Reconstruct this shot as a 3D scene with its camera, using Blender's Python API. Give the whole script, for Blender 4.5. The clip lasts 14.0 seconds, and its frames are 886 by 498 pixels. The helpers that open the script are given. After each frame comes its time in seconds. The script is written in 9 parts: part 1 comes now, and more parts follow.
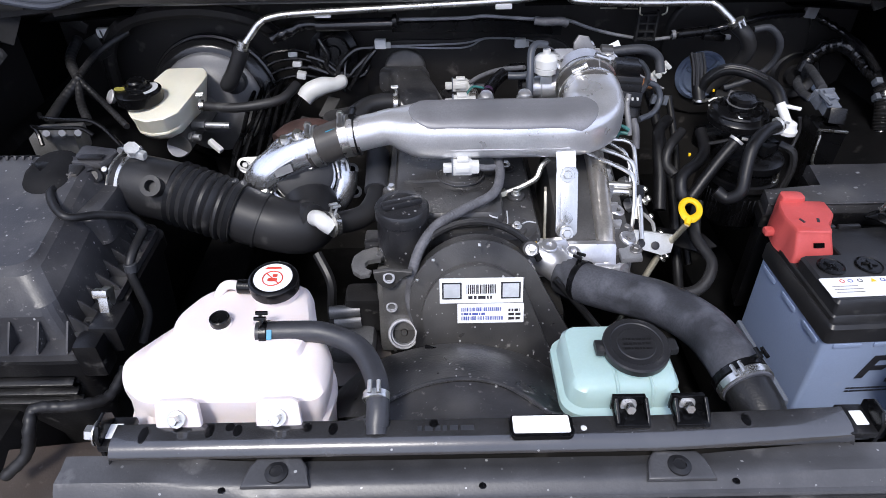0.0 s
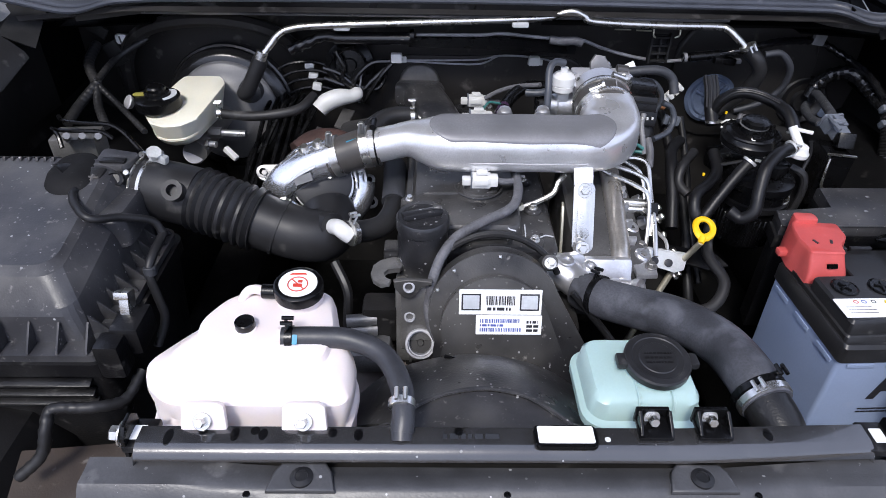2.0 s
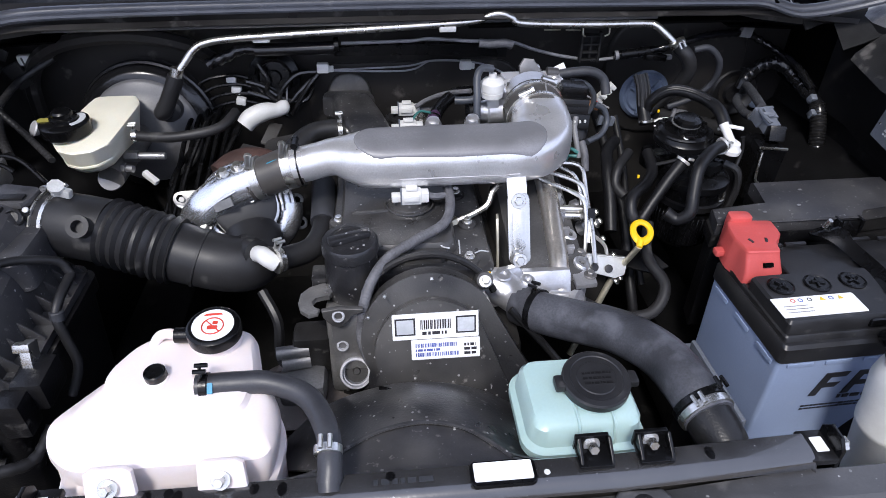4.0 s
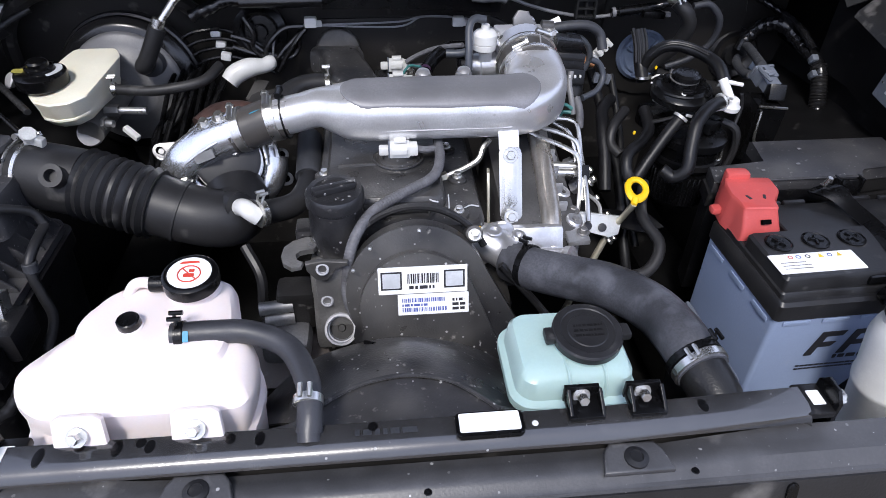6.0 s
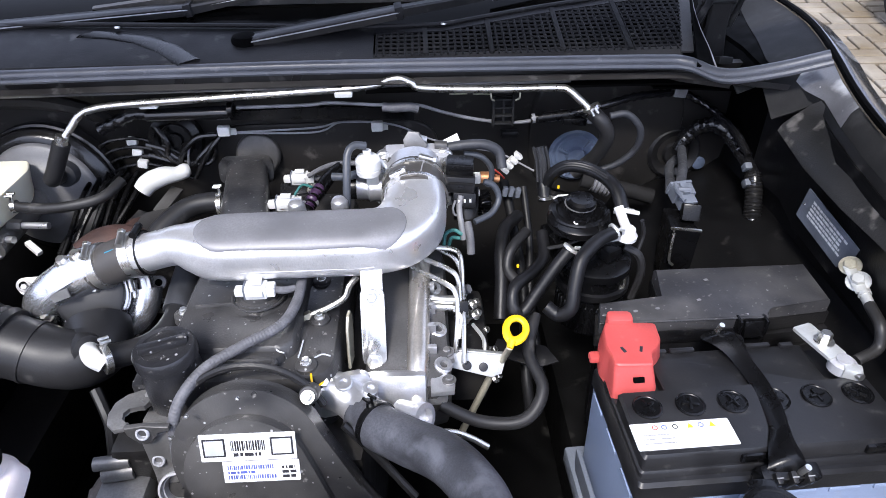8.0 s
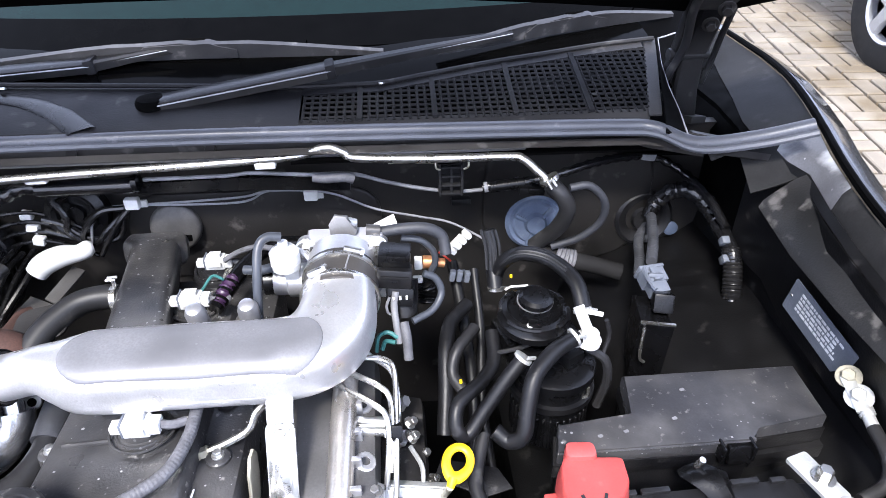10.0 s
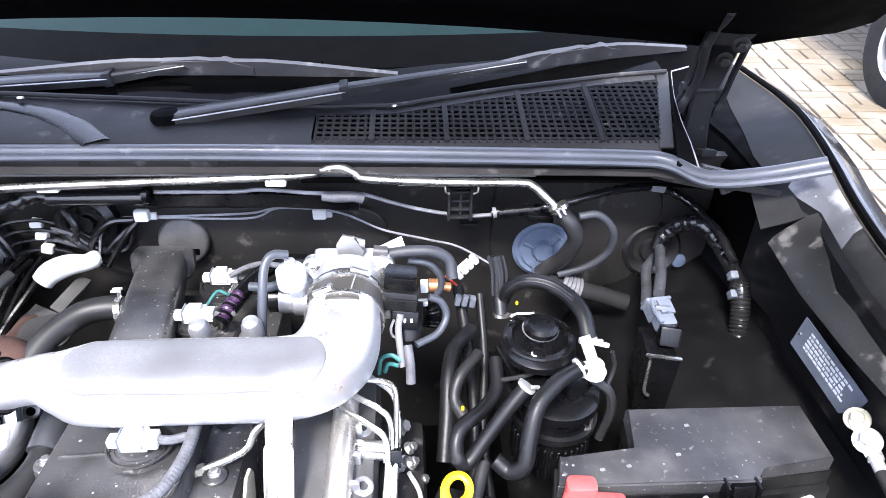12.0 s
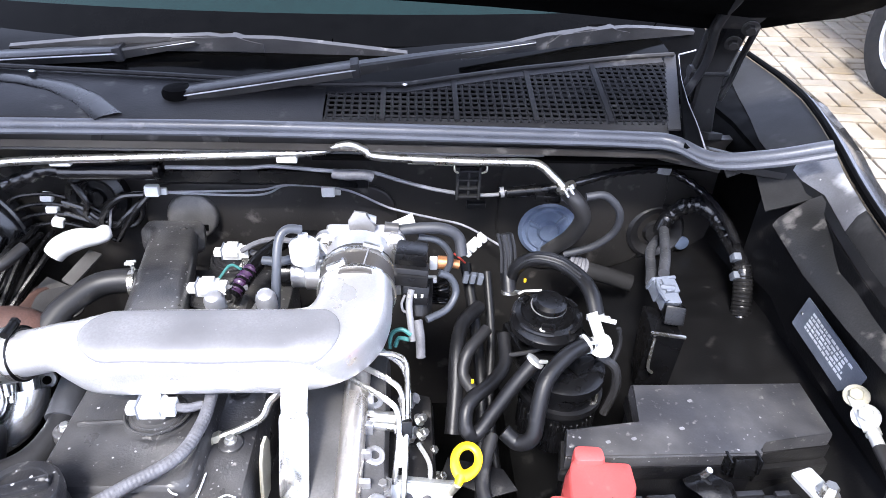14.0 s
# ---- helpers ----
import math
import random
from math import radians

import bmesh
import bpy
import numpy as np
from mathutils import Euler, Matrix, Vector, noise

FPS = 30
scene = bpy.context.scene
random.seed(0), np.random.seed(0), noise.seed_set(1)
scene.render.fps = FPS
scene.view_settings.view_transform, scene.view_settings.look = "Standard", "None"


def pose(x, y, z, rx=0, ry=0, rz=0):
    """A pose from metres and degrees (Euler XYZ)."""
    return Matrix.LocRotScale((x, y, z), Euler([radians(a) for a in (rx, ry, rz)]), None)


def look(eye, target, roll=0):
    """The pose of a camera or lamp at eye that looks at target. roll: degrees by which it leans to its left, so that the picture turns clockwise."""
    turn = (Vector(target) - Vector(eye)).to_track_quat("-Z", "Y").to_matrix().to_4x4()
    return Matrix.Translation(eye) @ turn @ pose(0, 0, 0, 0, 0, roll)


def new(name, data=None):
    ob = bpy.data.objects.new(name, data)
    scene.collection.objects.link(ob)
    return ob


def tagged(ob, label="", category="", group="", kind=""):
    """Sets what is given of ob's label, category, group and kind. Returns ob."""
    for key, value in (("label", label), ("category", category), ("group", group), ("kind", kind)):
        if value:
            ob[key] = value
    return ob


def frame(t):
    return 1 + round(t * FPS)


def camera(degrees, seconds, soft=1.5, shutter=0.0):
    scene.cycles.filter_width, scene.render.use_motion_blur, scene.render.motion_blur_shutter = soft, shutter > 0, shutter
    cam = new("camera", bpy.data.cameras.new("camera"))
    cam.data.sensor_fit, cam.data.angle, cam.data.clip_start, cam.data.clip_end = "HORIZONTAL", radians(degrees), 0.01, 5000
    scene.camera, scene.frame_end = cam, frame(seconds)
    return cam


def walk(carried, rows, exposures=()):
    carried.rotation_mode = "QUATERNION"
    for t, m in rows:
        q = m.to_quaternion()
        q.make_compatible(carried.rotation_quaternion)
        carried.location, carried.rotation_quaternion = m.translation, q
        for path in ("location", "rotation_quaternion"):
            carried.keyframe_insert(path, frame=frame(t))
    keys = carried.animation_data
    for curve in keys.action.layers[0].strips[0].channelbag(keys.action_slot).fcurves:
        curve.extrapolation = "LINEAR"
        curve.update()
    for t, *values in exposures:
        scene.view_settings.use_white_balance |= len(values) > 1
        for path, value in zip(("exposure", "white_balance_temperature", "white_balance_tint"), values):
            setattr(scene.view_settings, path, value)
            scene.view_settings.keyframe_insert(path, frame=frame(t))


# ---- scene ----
cam = camera(69.4, 14.0, soft=0.7)
PATH = [
    (0, (-0.0461, 0.0148, 1.3828), (-0.0391, 1.3955, 0.3241), -0.8),
    (0.5, (-0.0574, 0.0035, 1.3794), (-0.0026, 1.3981, 0.3397), 0.8),
    (1, (-0.0705, -0.0017, 1.3759), (-0.0522, 1.3911, 0.3336), 0.8),
    (1.5, (-0.0792, 0.0043, 1.3768), (-0.0374, 1.399, 0.3371), 1.3),
    (2, (-0.0809, 0.0052, 1.3811), (-0.0531, 1.4129, 0.3589), 1.2),
    (2.5, (-0.0792, 0.0052, 1.382), (-0.0478, 1.4172, 0.3658), 1.7),
    (3, (-0.0722, 0.0035, 1.3846), (-0.0261, 1.4224, 0.378), 1.4),
    (3.5, (-0.0609, 0.0174, 1.3881), (0.0226, 1.4338, 0.3797), 0.9),
    (4, (-0.0435, 0.0513, 1.3855), (0.0948, 1.4468, 0.3554), 0.4),
    (4.2, (-0.0348, 0.0609, 1.382), (0.1322, 1.4651, 0.3684), 0.7),
    (6.3, (-0.0357, 0.0522, 1.3446), (0.1122, 1.4085, 0.2649), 1.3),
    (6.5, (-0.0165, 0.0661, 1.3707), (0.1366, 1.4381, 0.3119), 1.5),
    (7, (0.0479, 0.1001, 1.4142), (0.2062, 1.5103, 0.4076), 0.1),
    (7.5, (0.1357, 0.1314, 1.4333), (0.2393, 1.5486, 0.4293), -0.0),
    (8, (0.201, 0.1575, 1.429), (0.2453, 1.5808, 0.4285), -1.0),
    (8.5, (0.2201, 0.1749, 1.4307), (0.214, 1.5982, 0.4293), -2.1),
    (9, (0.2497, 0.2201, 1.4333), (0.3019, 1.6417, 0.4311), -1.6),
    (9.2, (0.254, 0.2532, 1.4377), (0.3262, 1.6756, 0.4389), -1.7),
    (11.3, (0.2758, 0.348, 1.4342), (0.4028, 1.8348, 0.5381), 1.5),
    (11.5, (0.2662, 0.335, 1.4316), (0.3619, 1.8244, 0.5363), 2.1),
    (12, (0.2636, 0.3289, 1.4385), (0.3558, 1.8096, 0.5294), 1.5),
    (12.5, (0.2636, 0.3202, 1.4403), (0.3506, 1.7939, 0.5198), 1.1),
    (13, (0.2645, 0.3158, 1.4342), (0.4028, 1.7783, 0.5007), 2.6),
    (13.5, (0.2567, 0.3132, 1.4385), (0.3871, 1.7748, 0.5033), 2.4),
    (14, (0.2445, 0.3141, 1.4359), (0.348, 1.7731, 0.492), 2.5),
]
EXPOSURES = [(0, 0.38), (6.5, 0.38), (7.5, 0.79), (8.2, 1.05), (9.2, 1.18), (11.3, 2.20), (12.5, 2.10), (14, 1.96)]
walk(cam, [(t, look(eye, target, roll)) for t, eye, target, roll in PATH], EXPOSURES)

# ---- light: bright overcast sky, open bonnet overhead ----
SUN_EL, SUN_ROT = 52.0, 200.0
world = bpy.data.worlds.new("sky")
scene.world = world
world.use_nodes = True
wn = world.node_tree
sky = wn.nodes.new("ShaderNodeTexSky")
sky.sky_type = "NISHITA"
sky.sun_disc = False
sky.sun_elevation, sky.sun_rotation = radians(SUN_EL), radians(SUN_ROT)
sky.air_density, sky.dust_density = 1.0, 3.0
haze = wn.nodes.new("ShaderNodeMix")
haze.data_type = "RGBA"
haze.inputs["Factor"].default_value = 0.75
haze.inputs["B"].default_value = (6.4, 7.2, 10.1, 1)
wn.links.new(sky.outputs["Color"], haze.inputs["A"])
bg = wn.nodes["Background"]
bg.inputs["Strength"].default_value = 0.15
wn.links.new(haze.outputs["Result"], bg.inputs["Color"])
sun = new("sun", bpy.data.lights.new("sun", "SUN"))
sun.data.energy, sun.data.angle, sun.data.color = 2.4, radians(12), (1.0, 0.97, 0.95)
_az = radians(SUN_ROT)
sun.matrix_world = look((math.sin(_az) * 10, math.cos(_az) * 10, 10 * math.tan(radians(SUN_EL))), (0, 0, 0))

# ---- materials ----
def material(name, base, rough=0.5, metal=0.0, var=0.25, scale=30.0, bump=0.15, dust=0.0, dust_scale=60.0,
             dust_colour=(0.45, 0.43, 0.40), spec=0.5, coat=0.0, trans=0.0, random_tint=0.0, sss=0.0, fine=400.0, dust_cut=0.62, specks=0.0):
    """Principled surface with coarse and fine variation, dust specks and relief."""
    m = bpy.data.materials.new(name)
    m.use_nodes = True
    nt = m.node_tree
    n, l = nt.nodes, nt.links
    p = n["Principled BSDF"]
    co = n.new("ShaderNodeTexCoord").outputs["Object"]
    def noise_tex(s, d=4.0):
        t = n.new("ShaderNodeTexNoise")
        t.inputs["Scale"].default_value, t.inputs["Detail"].default_value = s, d
        l.new(co, t.inputs["Vector"])
        return t.outputs["Fac"]
    def mix(fac, a, b):
        x = n.new("ShaderNodeMix")
        x.data_type = "RGBA"
        for sock, val in ((x.inputs["Factor"], fac), (x.inputs["A"], a), (x.inputs["B"], b)):
            if hasattr(val, "links"):
                l.new(val, sock)
            else:
                sock.default_value = val if not isinstance(val, tuple) else (*val[:3], 1)
        return x.outputs["Result"]
    def ramp(sock, lo, hi, a=0.0, b=1.0):
        r = n.new("ShaderNodeMapRange")
        r.inputs["From Min"].default_value, r.inputs["From Max"].default_value = lo, hi
        r.inputs["To Min"].default_value, r.inputs["To Max"].default_value = a, b
        l.new(sock, r.inputs["Value"])
        return r.outputs["Result"]
    coarse, grain = noise_tex(scale), noise_tex(fine, 2.0)
    lo = tuple(c * (1 - var) for c in base)
    hi = tuple(min(1, c * (1 + var)) for c in base)
    col = mix(ramp(coarse, 0.3, 0.7), lo, hi)
    col = mix(ramp(grain, 0.3, 0.7, 0.0, 0.5), col, lo)
    if random_tint:
        info = n.new("ShaderNodeObjectInfo")
        col = mix(ramp(info.outputs["Random"], 0, 1, 0, random_tint), col, tuple(c * 0.55 for c in base))
    if dust:
        flecks = ramp(noise_tex(dust_scale, 6.0), dust_cut, dust_cut + 0.12)
        film = ramp(noise_tex(dust_scale * 0.12, 3.0), 0.42, 0.80, 0.0, 0.40)
        x = n.new("ShaderNodeMath")
        x.operation = "MAXIMUM"
        l.new(flecks, x.inputs[0])
        l.new(film, x.inputs[1])
        k = n.new("ShaderNodeMath")
        k.operation = "MULTIPLY"
        k.inputs[1].default_value = dust
        l.new(x.outputs[0], k.inputs[0])
        col = mix(k.outputs[0], col, dust_colour)
    if specks:
        # scattered pale splashes of one to four millimetres
        vo = n.new("ShaderNodeTexVoronoi")
        vo.inputs["Scale"].default_value = 150.0
        l.new(co, vo.inputs["Vector"])
        sep = n.new("ShaderNodeSeparateColor")
        l.new(vo.outputs["Color"], sep.inputs["Color"])
        size = ramp(sep.outputs["Red"], 1.0 - specks, 1.0, 0.04, 0.25)
        near = n.new("ShaderNodeMath")
        near.operation = "LESS_THAN"
        l.new(vo.outputs["Distance"], near.inputs[0])
        l.new(size, near.inputs[1])
        fade = n.new("ShaderNodeMath")
        fade.operation = "MULTIPLY"
        l.new(near.outputs[0], fade.inputs[0])
        l.new(ramp(sep.outputs["Green"], 0.0, 1.0, 0.06, 0.75), fade.inputs[1])
        col = mix(fade.outputs[0], col, (0.5, 0.5, 0.5))
    l.new(col, p.inputs["Base Color"])
    l.new(ramp(coarse, 0.25, 0.75, max(0.03, rough * 0.8), min(1, rough * 1.2)), p.inputs["Roughness"])
    p.inputs["Metallic"].default_value = metal
    p.inputs["Specular IOR Level"].default_value = spec
    p.inputs["Coat Weight"].default_value = coat
    p.inputs["Transmission Weight"].default_value = trans
    if sss:
        p.inputs["Subsurface Weight"].default_value = sss
        p.inputs["Subsurface Radius"].default_value = (0.03, 0.025, 0.02)
    if bump:
        b = n.new("ShaderNodeBump")
        b.inputs["Strength"].default_value, b.inputs["Distance"].default_value = bump, 0.0015
        s = n.new("ShaderNodeMath")
        s.operation = "ADD"
        l.new(grain, s.inputs[0])
        l.new(coarse, s.inputs[1])
        l.new(s.outputs[0], b.inputs["Height"])
        l.new(b.outputs["Normal"], p.inputs["Normal"])
    return m

PLASTIC = material("black plastic", (0.006, 0.006, 0.007), 0.33, dust=0.10, bump=0.2, spec=0.30)
PLASTIC_DUSTY = material("dusty black plastic", (0.035, 0.035, 0.039), 0.38, dust=0.28, dust_scale=130, bump=0.10, spec=0.45, specks=0.13)
PLASTIC_CLEAN = material("clean black plastic", (0.004, 0.004, 0.0045), 0.27, bump=0.1, spec=0.30)
COVER = material("speckled black engine cover", (0.018, 0.018, 0.020), 0.32, dust=0.50, dust_scale=80, bump=0.24, dust_cut=0.64, specks=0.50, spec=0.55)
RUBBER = material("black rubber", (0.013, 0.013, 0.0145), 0.46, var=0.35, scale=18, dust=0.14, dust_scale=25, spec=0.38, bump=0.07)
HOSE_WORN = material("worn black hose rubber", (0.006, 0.006, 0.007), 0.42, var=0.5, scale=30, dust=0.20, dust_scale=40, dust_colour=(0.12, 0.12, 0.13), spec=0.34, bump=0.16)
# dusty black paint with the shade of the bay's sides in its colour
APRON = material("dusty wing paint darkened for shade", (0.0045, 0.0045, 0.005), 0.40, dust=0.14, dust_scale=22, bump=0.14, spec=0.22, dust_colour=(0.16, 0.15, 0.145))
CHASSIS = material("near-black chassis coat", (0.003, 0.003, 0.0032), 0.55, dust=0.06, dust_scale=20, bump=0.2, spec=0.12)
# near-black that puts shade into wells, gaps and holes; also plain black trim
VOID = material("matt black of shade and trim", (0.0015, 0.0015, 0.0016), 0.7, bump=0.05, spec=0.02)
MATT = material("matt black plastic", (0.010, 0.010, 0.011), 0.75, bump=0.1, spec=0.12, dust=0.08)
GLOSS = material("gloss black pipe coating", (0.008, 0.008, 0.009), 0.22, bump=0.12, spec=0.6)
BATTERY_LID = material("black battery lid plastic", (0.014, 0.014, 0.0155), 0.36, dust=0.07, dust_scale=60, bump=0.08, spec=0.42)
RUBBER_GREY = material("greyed rubber hose", (0.030, 0.032, 0.038), 0.55, var=0.4, scale=22, dust=0.35, dust_scale=30, dust_colour=(0.2, 0.2, 0.22))
HOSE_MOTTLED = material("mottled grey rubber", (0.060, 0.062, 0.073), 0.5, var=0.7, scale=14, dust=0.42, dust_scale=24, dust_cut=0.52, dust_colour=(0.15, 0.155, 0.18), bump=0.22)
TRAY = material("blue grey scuffed tray plastic", (0.15, 0.17, 0.21), 0.5, var=0.25, scale=12, dust=0.3, dust_scale=14, bump=0.1)
HOSE_GREY = material("dark grey rubber hose", (0.030, 0.031, 0.036), 0.45, var=0.35, scale=30, dust=0.25, dust_scale=45, dust_colour=(0.14, 0.14, 0.155), bump=0.1)
RUBBER_SEAL = material("weathered rubber seal", (0.07, 0.075, 0.09), 0.35, var=0.3, scale=12, dust=0.25, dust_colour=(0.3, 0.3, 0.33))
PAINT_BAY = material("dark bay paint", (0.0175, 0.0166, 0.0160), 0.38, dust=0.30, dust_scale=30, scale=8, bump=0.12, spec=0.28, dust_colour=(0.22, 0.20, 0.19))
COWL = material("weathered scuttle plastic", (0.010, 0.010, 0.0115), 0.50, dust=0.16, dust_scale=20, bump=0.2, spec=0.14)
GUTTER = material("dusty grey black sheet metal", (0.021, 0.021, 0.0215), 0.65, dust=0.14, dust_scale=16, bump=0.10, spec=0.05, dust_colour=(0.14, 0.14, 0.145))
STRIP = material("stained dusty flange cover", (0.015, 0.0148, 0.0148), 0.42, var=0.5, scale=9, dust=0.55, dust_scale=34, dust_cut=0.55, bump=0.18, spec=0.35, dust_colour=(0.17, 0.16, 0.15))
# pale grey for light lines; on the wiper arms it paints their glint
EDGE_PALE = material("pale grey of edges and glints", (0.30, 0.30, 0.32), 0.4, var=0.3, bump=0.05)
CERAMIC = material("black ceramic print and gap shade", (0.0015, 0.0015, 0.0015), 0.12, bump=0.0, spec=0.02)
SHELF = material("brownish dark bay paint", (0.022, 0.020, 0.019), 0.36, dust=0.25, dust_scale=25, bump=0.12, spec=0.35)
WELL = material("dull dark wing paint", (0.016, 0.016, 0.0175), 0.42, dust=0.25, dust_scale=12, bump=0.12, spec=0.35)
RAD_TANK = material("semi gloss black radiator plastic", (0.022, 0.022, 0.0235), 0.22, dust=0.32, dust_scale=16, dust_cut=0.58, bump=0.06, spec=0.9, coat=0.9, dust_colour=(0.15, 0.145, 0.14), specks=0.06)
PAINT = material("black car paint", (0.008, 0.008, 0.009), 0.16, coat=0.6, dust=0.12, dust_scale=18, bump=0.0, var=0.2)
PAINT_DUSTY = material("dusty black paint", (0.050, 0.050, 0.053), 0.38, dust=0.6, dust_scale=14, specks=0.12, bump=0.12, dust_colour=(0.36, 0.35, 0.35))
FLANGE = material("chalky dusty flange paint", (0.10, 0.10, 0.11), 0.30, var=0.6, scale=10, dust=0.9, dust_scale=9, dust_cut=0.45, bump=0.12, dust_colour=(0.50, 0.51, 0.53), specks=0.15)
ALU = material("cast aluminium", (0.64, 0.64, 0.66), 0.32, 0.8, var=0.14, scale=40, bump=0.12)
ALU_SMOOTH = material("brushed aluminium pipe", (0.73, 0.73, 0.745), 0.30, 0.7, var=0.18, scale=18, bump=0.14, specks=0.04)
ALU_BRIGHT = material("bright machined aluminium", (0.74, 0.75, 0.77), 0.24, 0.9, var=0.12, scale=20, bump=0.08)
SERVO = material("grey dusty servo paint", (0.15, 0.15, 0.155), 0.40, var=0.3, scale=14, dust=0.3, dust_scale=20, bump=0.1)
ALU_DULL = material("dull ground aluminium", (0.43, 0.43, 0.45), 0.5, 0.25, var=0.18, scale=18, bump=0.12)
ALU_GROUND = material("dull scuffed aluminium", (0.215, 0.215, 0.228), 0.52, 0.25, var=0.25, scale=14, bump=0.06, specks=0.05)
ALU_DARK = material("oxidised aluminium casting", (0.24, 0.235, 0.23), 0.42, 0.6, var=0.3, scale=22, bump=0.08)
ALU_SIDE = material("smooth dark grey casting", (0.085, 0.083, 0.083), 0.38, 0.35, var=0.35, scale=14, bump=0.05, specks=0.06)
ALU_WARM = material("heat tinted aluminium runner", (0.50, 0.47, 0.43), 0.30, 0.75, var=0.35, scale=24, bump=0.10)
COUPLER = material("brownish worn rubber coupler", (0.050, 0.045, 0.041), 0.45, var=0.35, scale=16, dust=0.25, dust_scale=30, bump=0.08)
STEEL = material("zinc plated steel", (0.66, 0.65, 0.62), 0.28, 0.95, var=0.12, bump=0.05)
ZINC = material("dull zinc plated steel", (0.62, 0.63, 0.62), 0.45, 0.55, var=0.18, bump=0.08)
STEEL_YELLOW = material("yellow passivated steel", (0.50, 0.47, 0.37), 0.42, 0.7, var=0.25, bump=0.08)
IRON = material("rusty cast iron", (0.075, 0.038, 0.030), 0.7, 0.2, var=0.5, bump=0.25)
IRON_DARK = material("dark cast iron", (0.014, 0.013, 0.013), 0.5, 0.3, var=0.4, bump=0.2, dust=0.2)
TANK = material("milky white plastic", (0.74, 0.665, 0.65), 0.35, var=0.05, scale=9, sss=0.35, bump=0.04)
CREAM = material("cream plastic", (0.80, 0.77, 0.64), 0.4, var=0.08, scale=14, sss=0.3, bump=0.05)
GREEN = material("pale green plastic", (0.38, 0.52, 0.505), 0.32, var=0.08, scale=12, sss=0.3, bump=0.04)
BATTERY = material("blue grey battery case", (0.27, 0.34, 0.50), 0.42, var=0.10, scale=8, dust=0.12, bump=0.06)
RED = material("red plastic", (0.50, 0.075, 0.07), 0.42, var=0.12, bump=0.06, dust=0.08)
YELLOW = material("yellow plastic", (0.80, 0.50, 0.01), 0.4, var=0.08, bump=0.05)
CAP_YELLOW = material("faded yellow plastic", (0.36, 0.32, 0.07), 0.5, var=0.2, bump=0.05)
WHITE = material("white plastic", (0.66, 0.66, 0.645), 0.38, var=0.08, bump=0.05)
PAPER = material("white label", (0.80, 0.81, 0.82), 0.45, var=0.04, bump=0.0)
INK = material("black print", (0.02, 0.02, 0.025), 0.5, bump=0.0)
INK_BLUE = material("blue print", (0.07, 0.10, 0.35), 0.5, bump=0.0)
INK_RED = material("red print", (0.55, 0.05, 0.03), 0.5, bump=0.0)
INK_TEAL = material("teal paint mark", (0.03, 0.25, 0.40), 0.5, bump=0.0)
INK_YELLOW = material("yellow print", (0.75, 0.55, 0.03), 0.5, bump=0.0)
CONDUIT = material("grey braided conduit", (0.115, 0.115, 0.125), 0.6, var=0.3, scale=80, bump=0.5)
BLUE_HOSE = material("blue grey hose", (0.050, 0.056, 0.068), 0.42, var=0.2)
BLUE_RUBBER = material("blue grey grommet", (0.095, 0.125, 0.19), 0.5, var=0.25, dust=0.1)
BRACKET = material("grey oxidised bracket steel", (0.085, 0.082, 0.08), 0.5, 0.3, var=0.3, dust=0.2)
PALE_GREY = material("pale grey of scuffs and glints", (0.22, 0.22, 0.23), 0.5, var=0.4, bump=0.1)
COPPER = material("copper tape", (0.65, 0.30, 0.14), 0.35, 0.7)
PURPLE = material("purple wire wrap", (0.045, 0.018, 0.055), 0.4)
TEAL = material("teal wire", (0.04, 0.16, 0.15), 0.4)
BEIGE = material("beige brown plastic cover", (0.10, 0.082, 0.072), 0.6, dust=0.2)
BROWN = material("dusty brown pressed steel", (0.036, 0.025, 0.019), 0.6, dust=0.2)
GREY_PLUG = material("grey plastic plug", (0.13, 0.145, 0.175), 0.45, bump=0.05)
PRINT_GREY = material("pale grey print", (0.55, 0.57, 0.60), 0.5, bump=0.0)
PLATE = material("data plate", (0.13, 0.145, 0.175), 0.35, 0.2, bump=0.02)
TYRE = material("tyre rubber", (0.012, 0.012, 0.012), 0.75, dust=0.08, dust_colour=(0.2, 0.17, 0.13), spec=0.2)
RIM = material("silver wheel paint", (0.42, 0.43, 0.45), 0.35, 0.6, var=0.08)
PAVER = material("cream paving block", (0.25, 0.215, 0.165), 0.85, var=0.25, scale=9, bump=0.6, random_tint=0.6, fine=120, dust=0.9, dust_scale=9, dust_cut=0.66, dust_colour=(0.16, 0.11, 0.06))
def stain(m, colour, scale, lo, hi, amount):
    """Broad patches that run on from block to block."""
    nt = m.node_tree
    p = nt.nodes["Principled BSDF"]
    pos = nt.nodes.new("ShaderNodeNewGeometry")
    tex = nt.nodes.new("ShaderNodeTexNoise")
    tex.inputs["Scale"].default_value, tex.inputs["Detail"].default_value = scale, 6.0
    rng_node = nt.nodes.new("ShaderNodeMapRange")
    rng_node.inputs["From Min"].default_value, rng_node.inputs["From Max"].default_value, rng_node.inputs["To Max"].default_value = lo, hi, amount
    mixer = nt.nodes.new("ShaderNodeMix")
    mixer.data_type = "RGBA"
    old = p.inputs["Base Color"].links[0].from_socket
    nt.links.new(pos.outputs["Position"], tex.inputs["Vector"])
    nt.links.new(tex.outputs["Fac"], rng_node.inputs["Value"])
    nt.links.new(rng_node.outputs["Result"], mixer.inputs["Factor"])
    nt.links.new(old, mixer.inputs["A"])
    mixer.inputs["B"].default_value = (*colour, 1)
    nt.links.new(mixer.outputs["Result"], p.inputs["Base Color"])
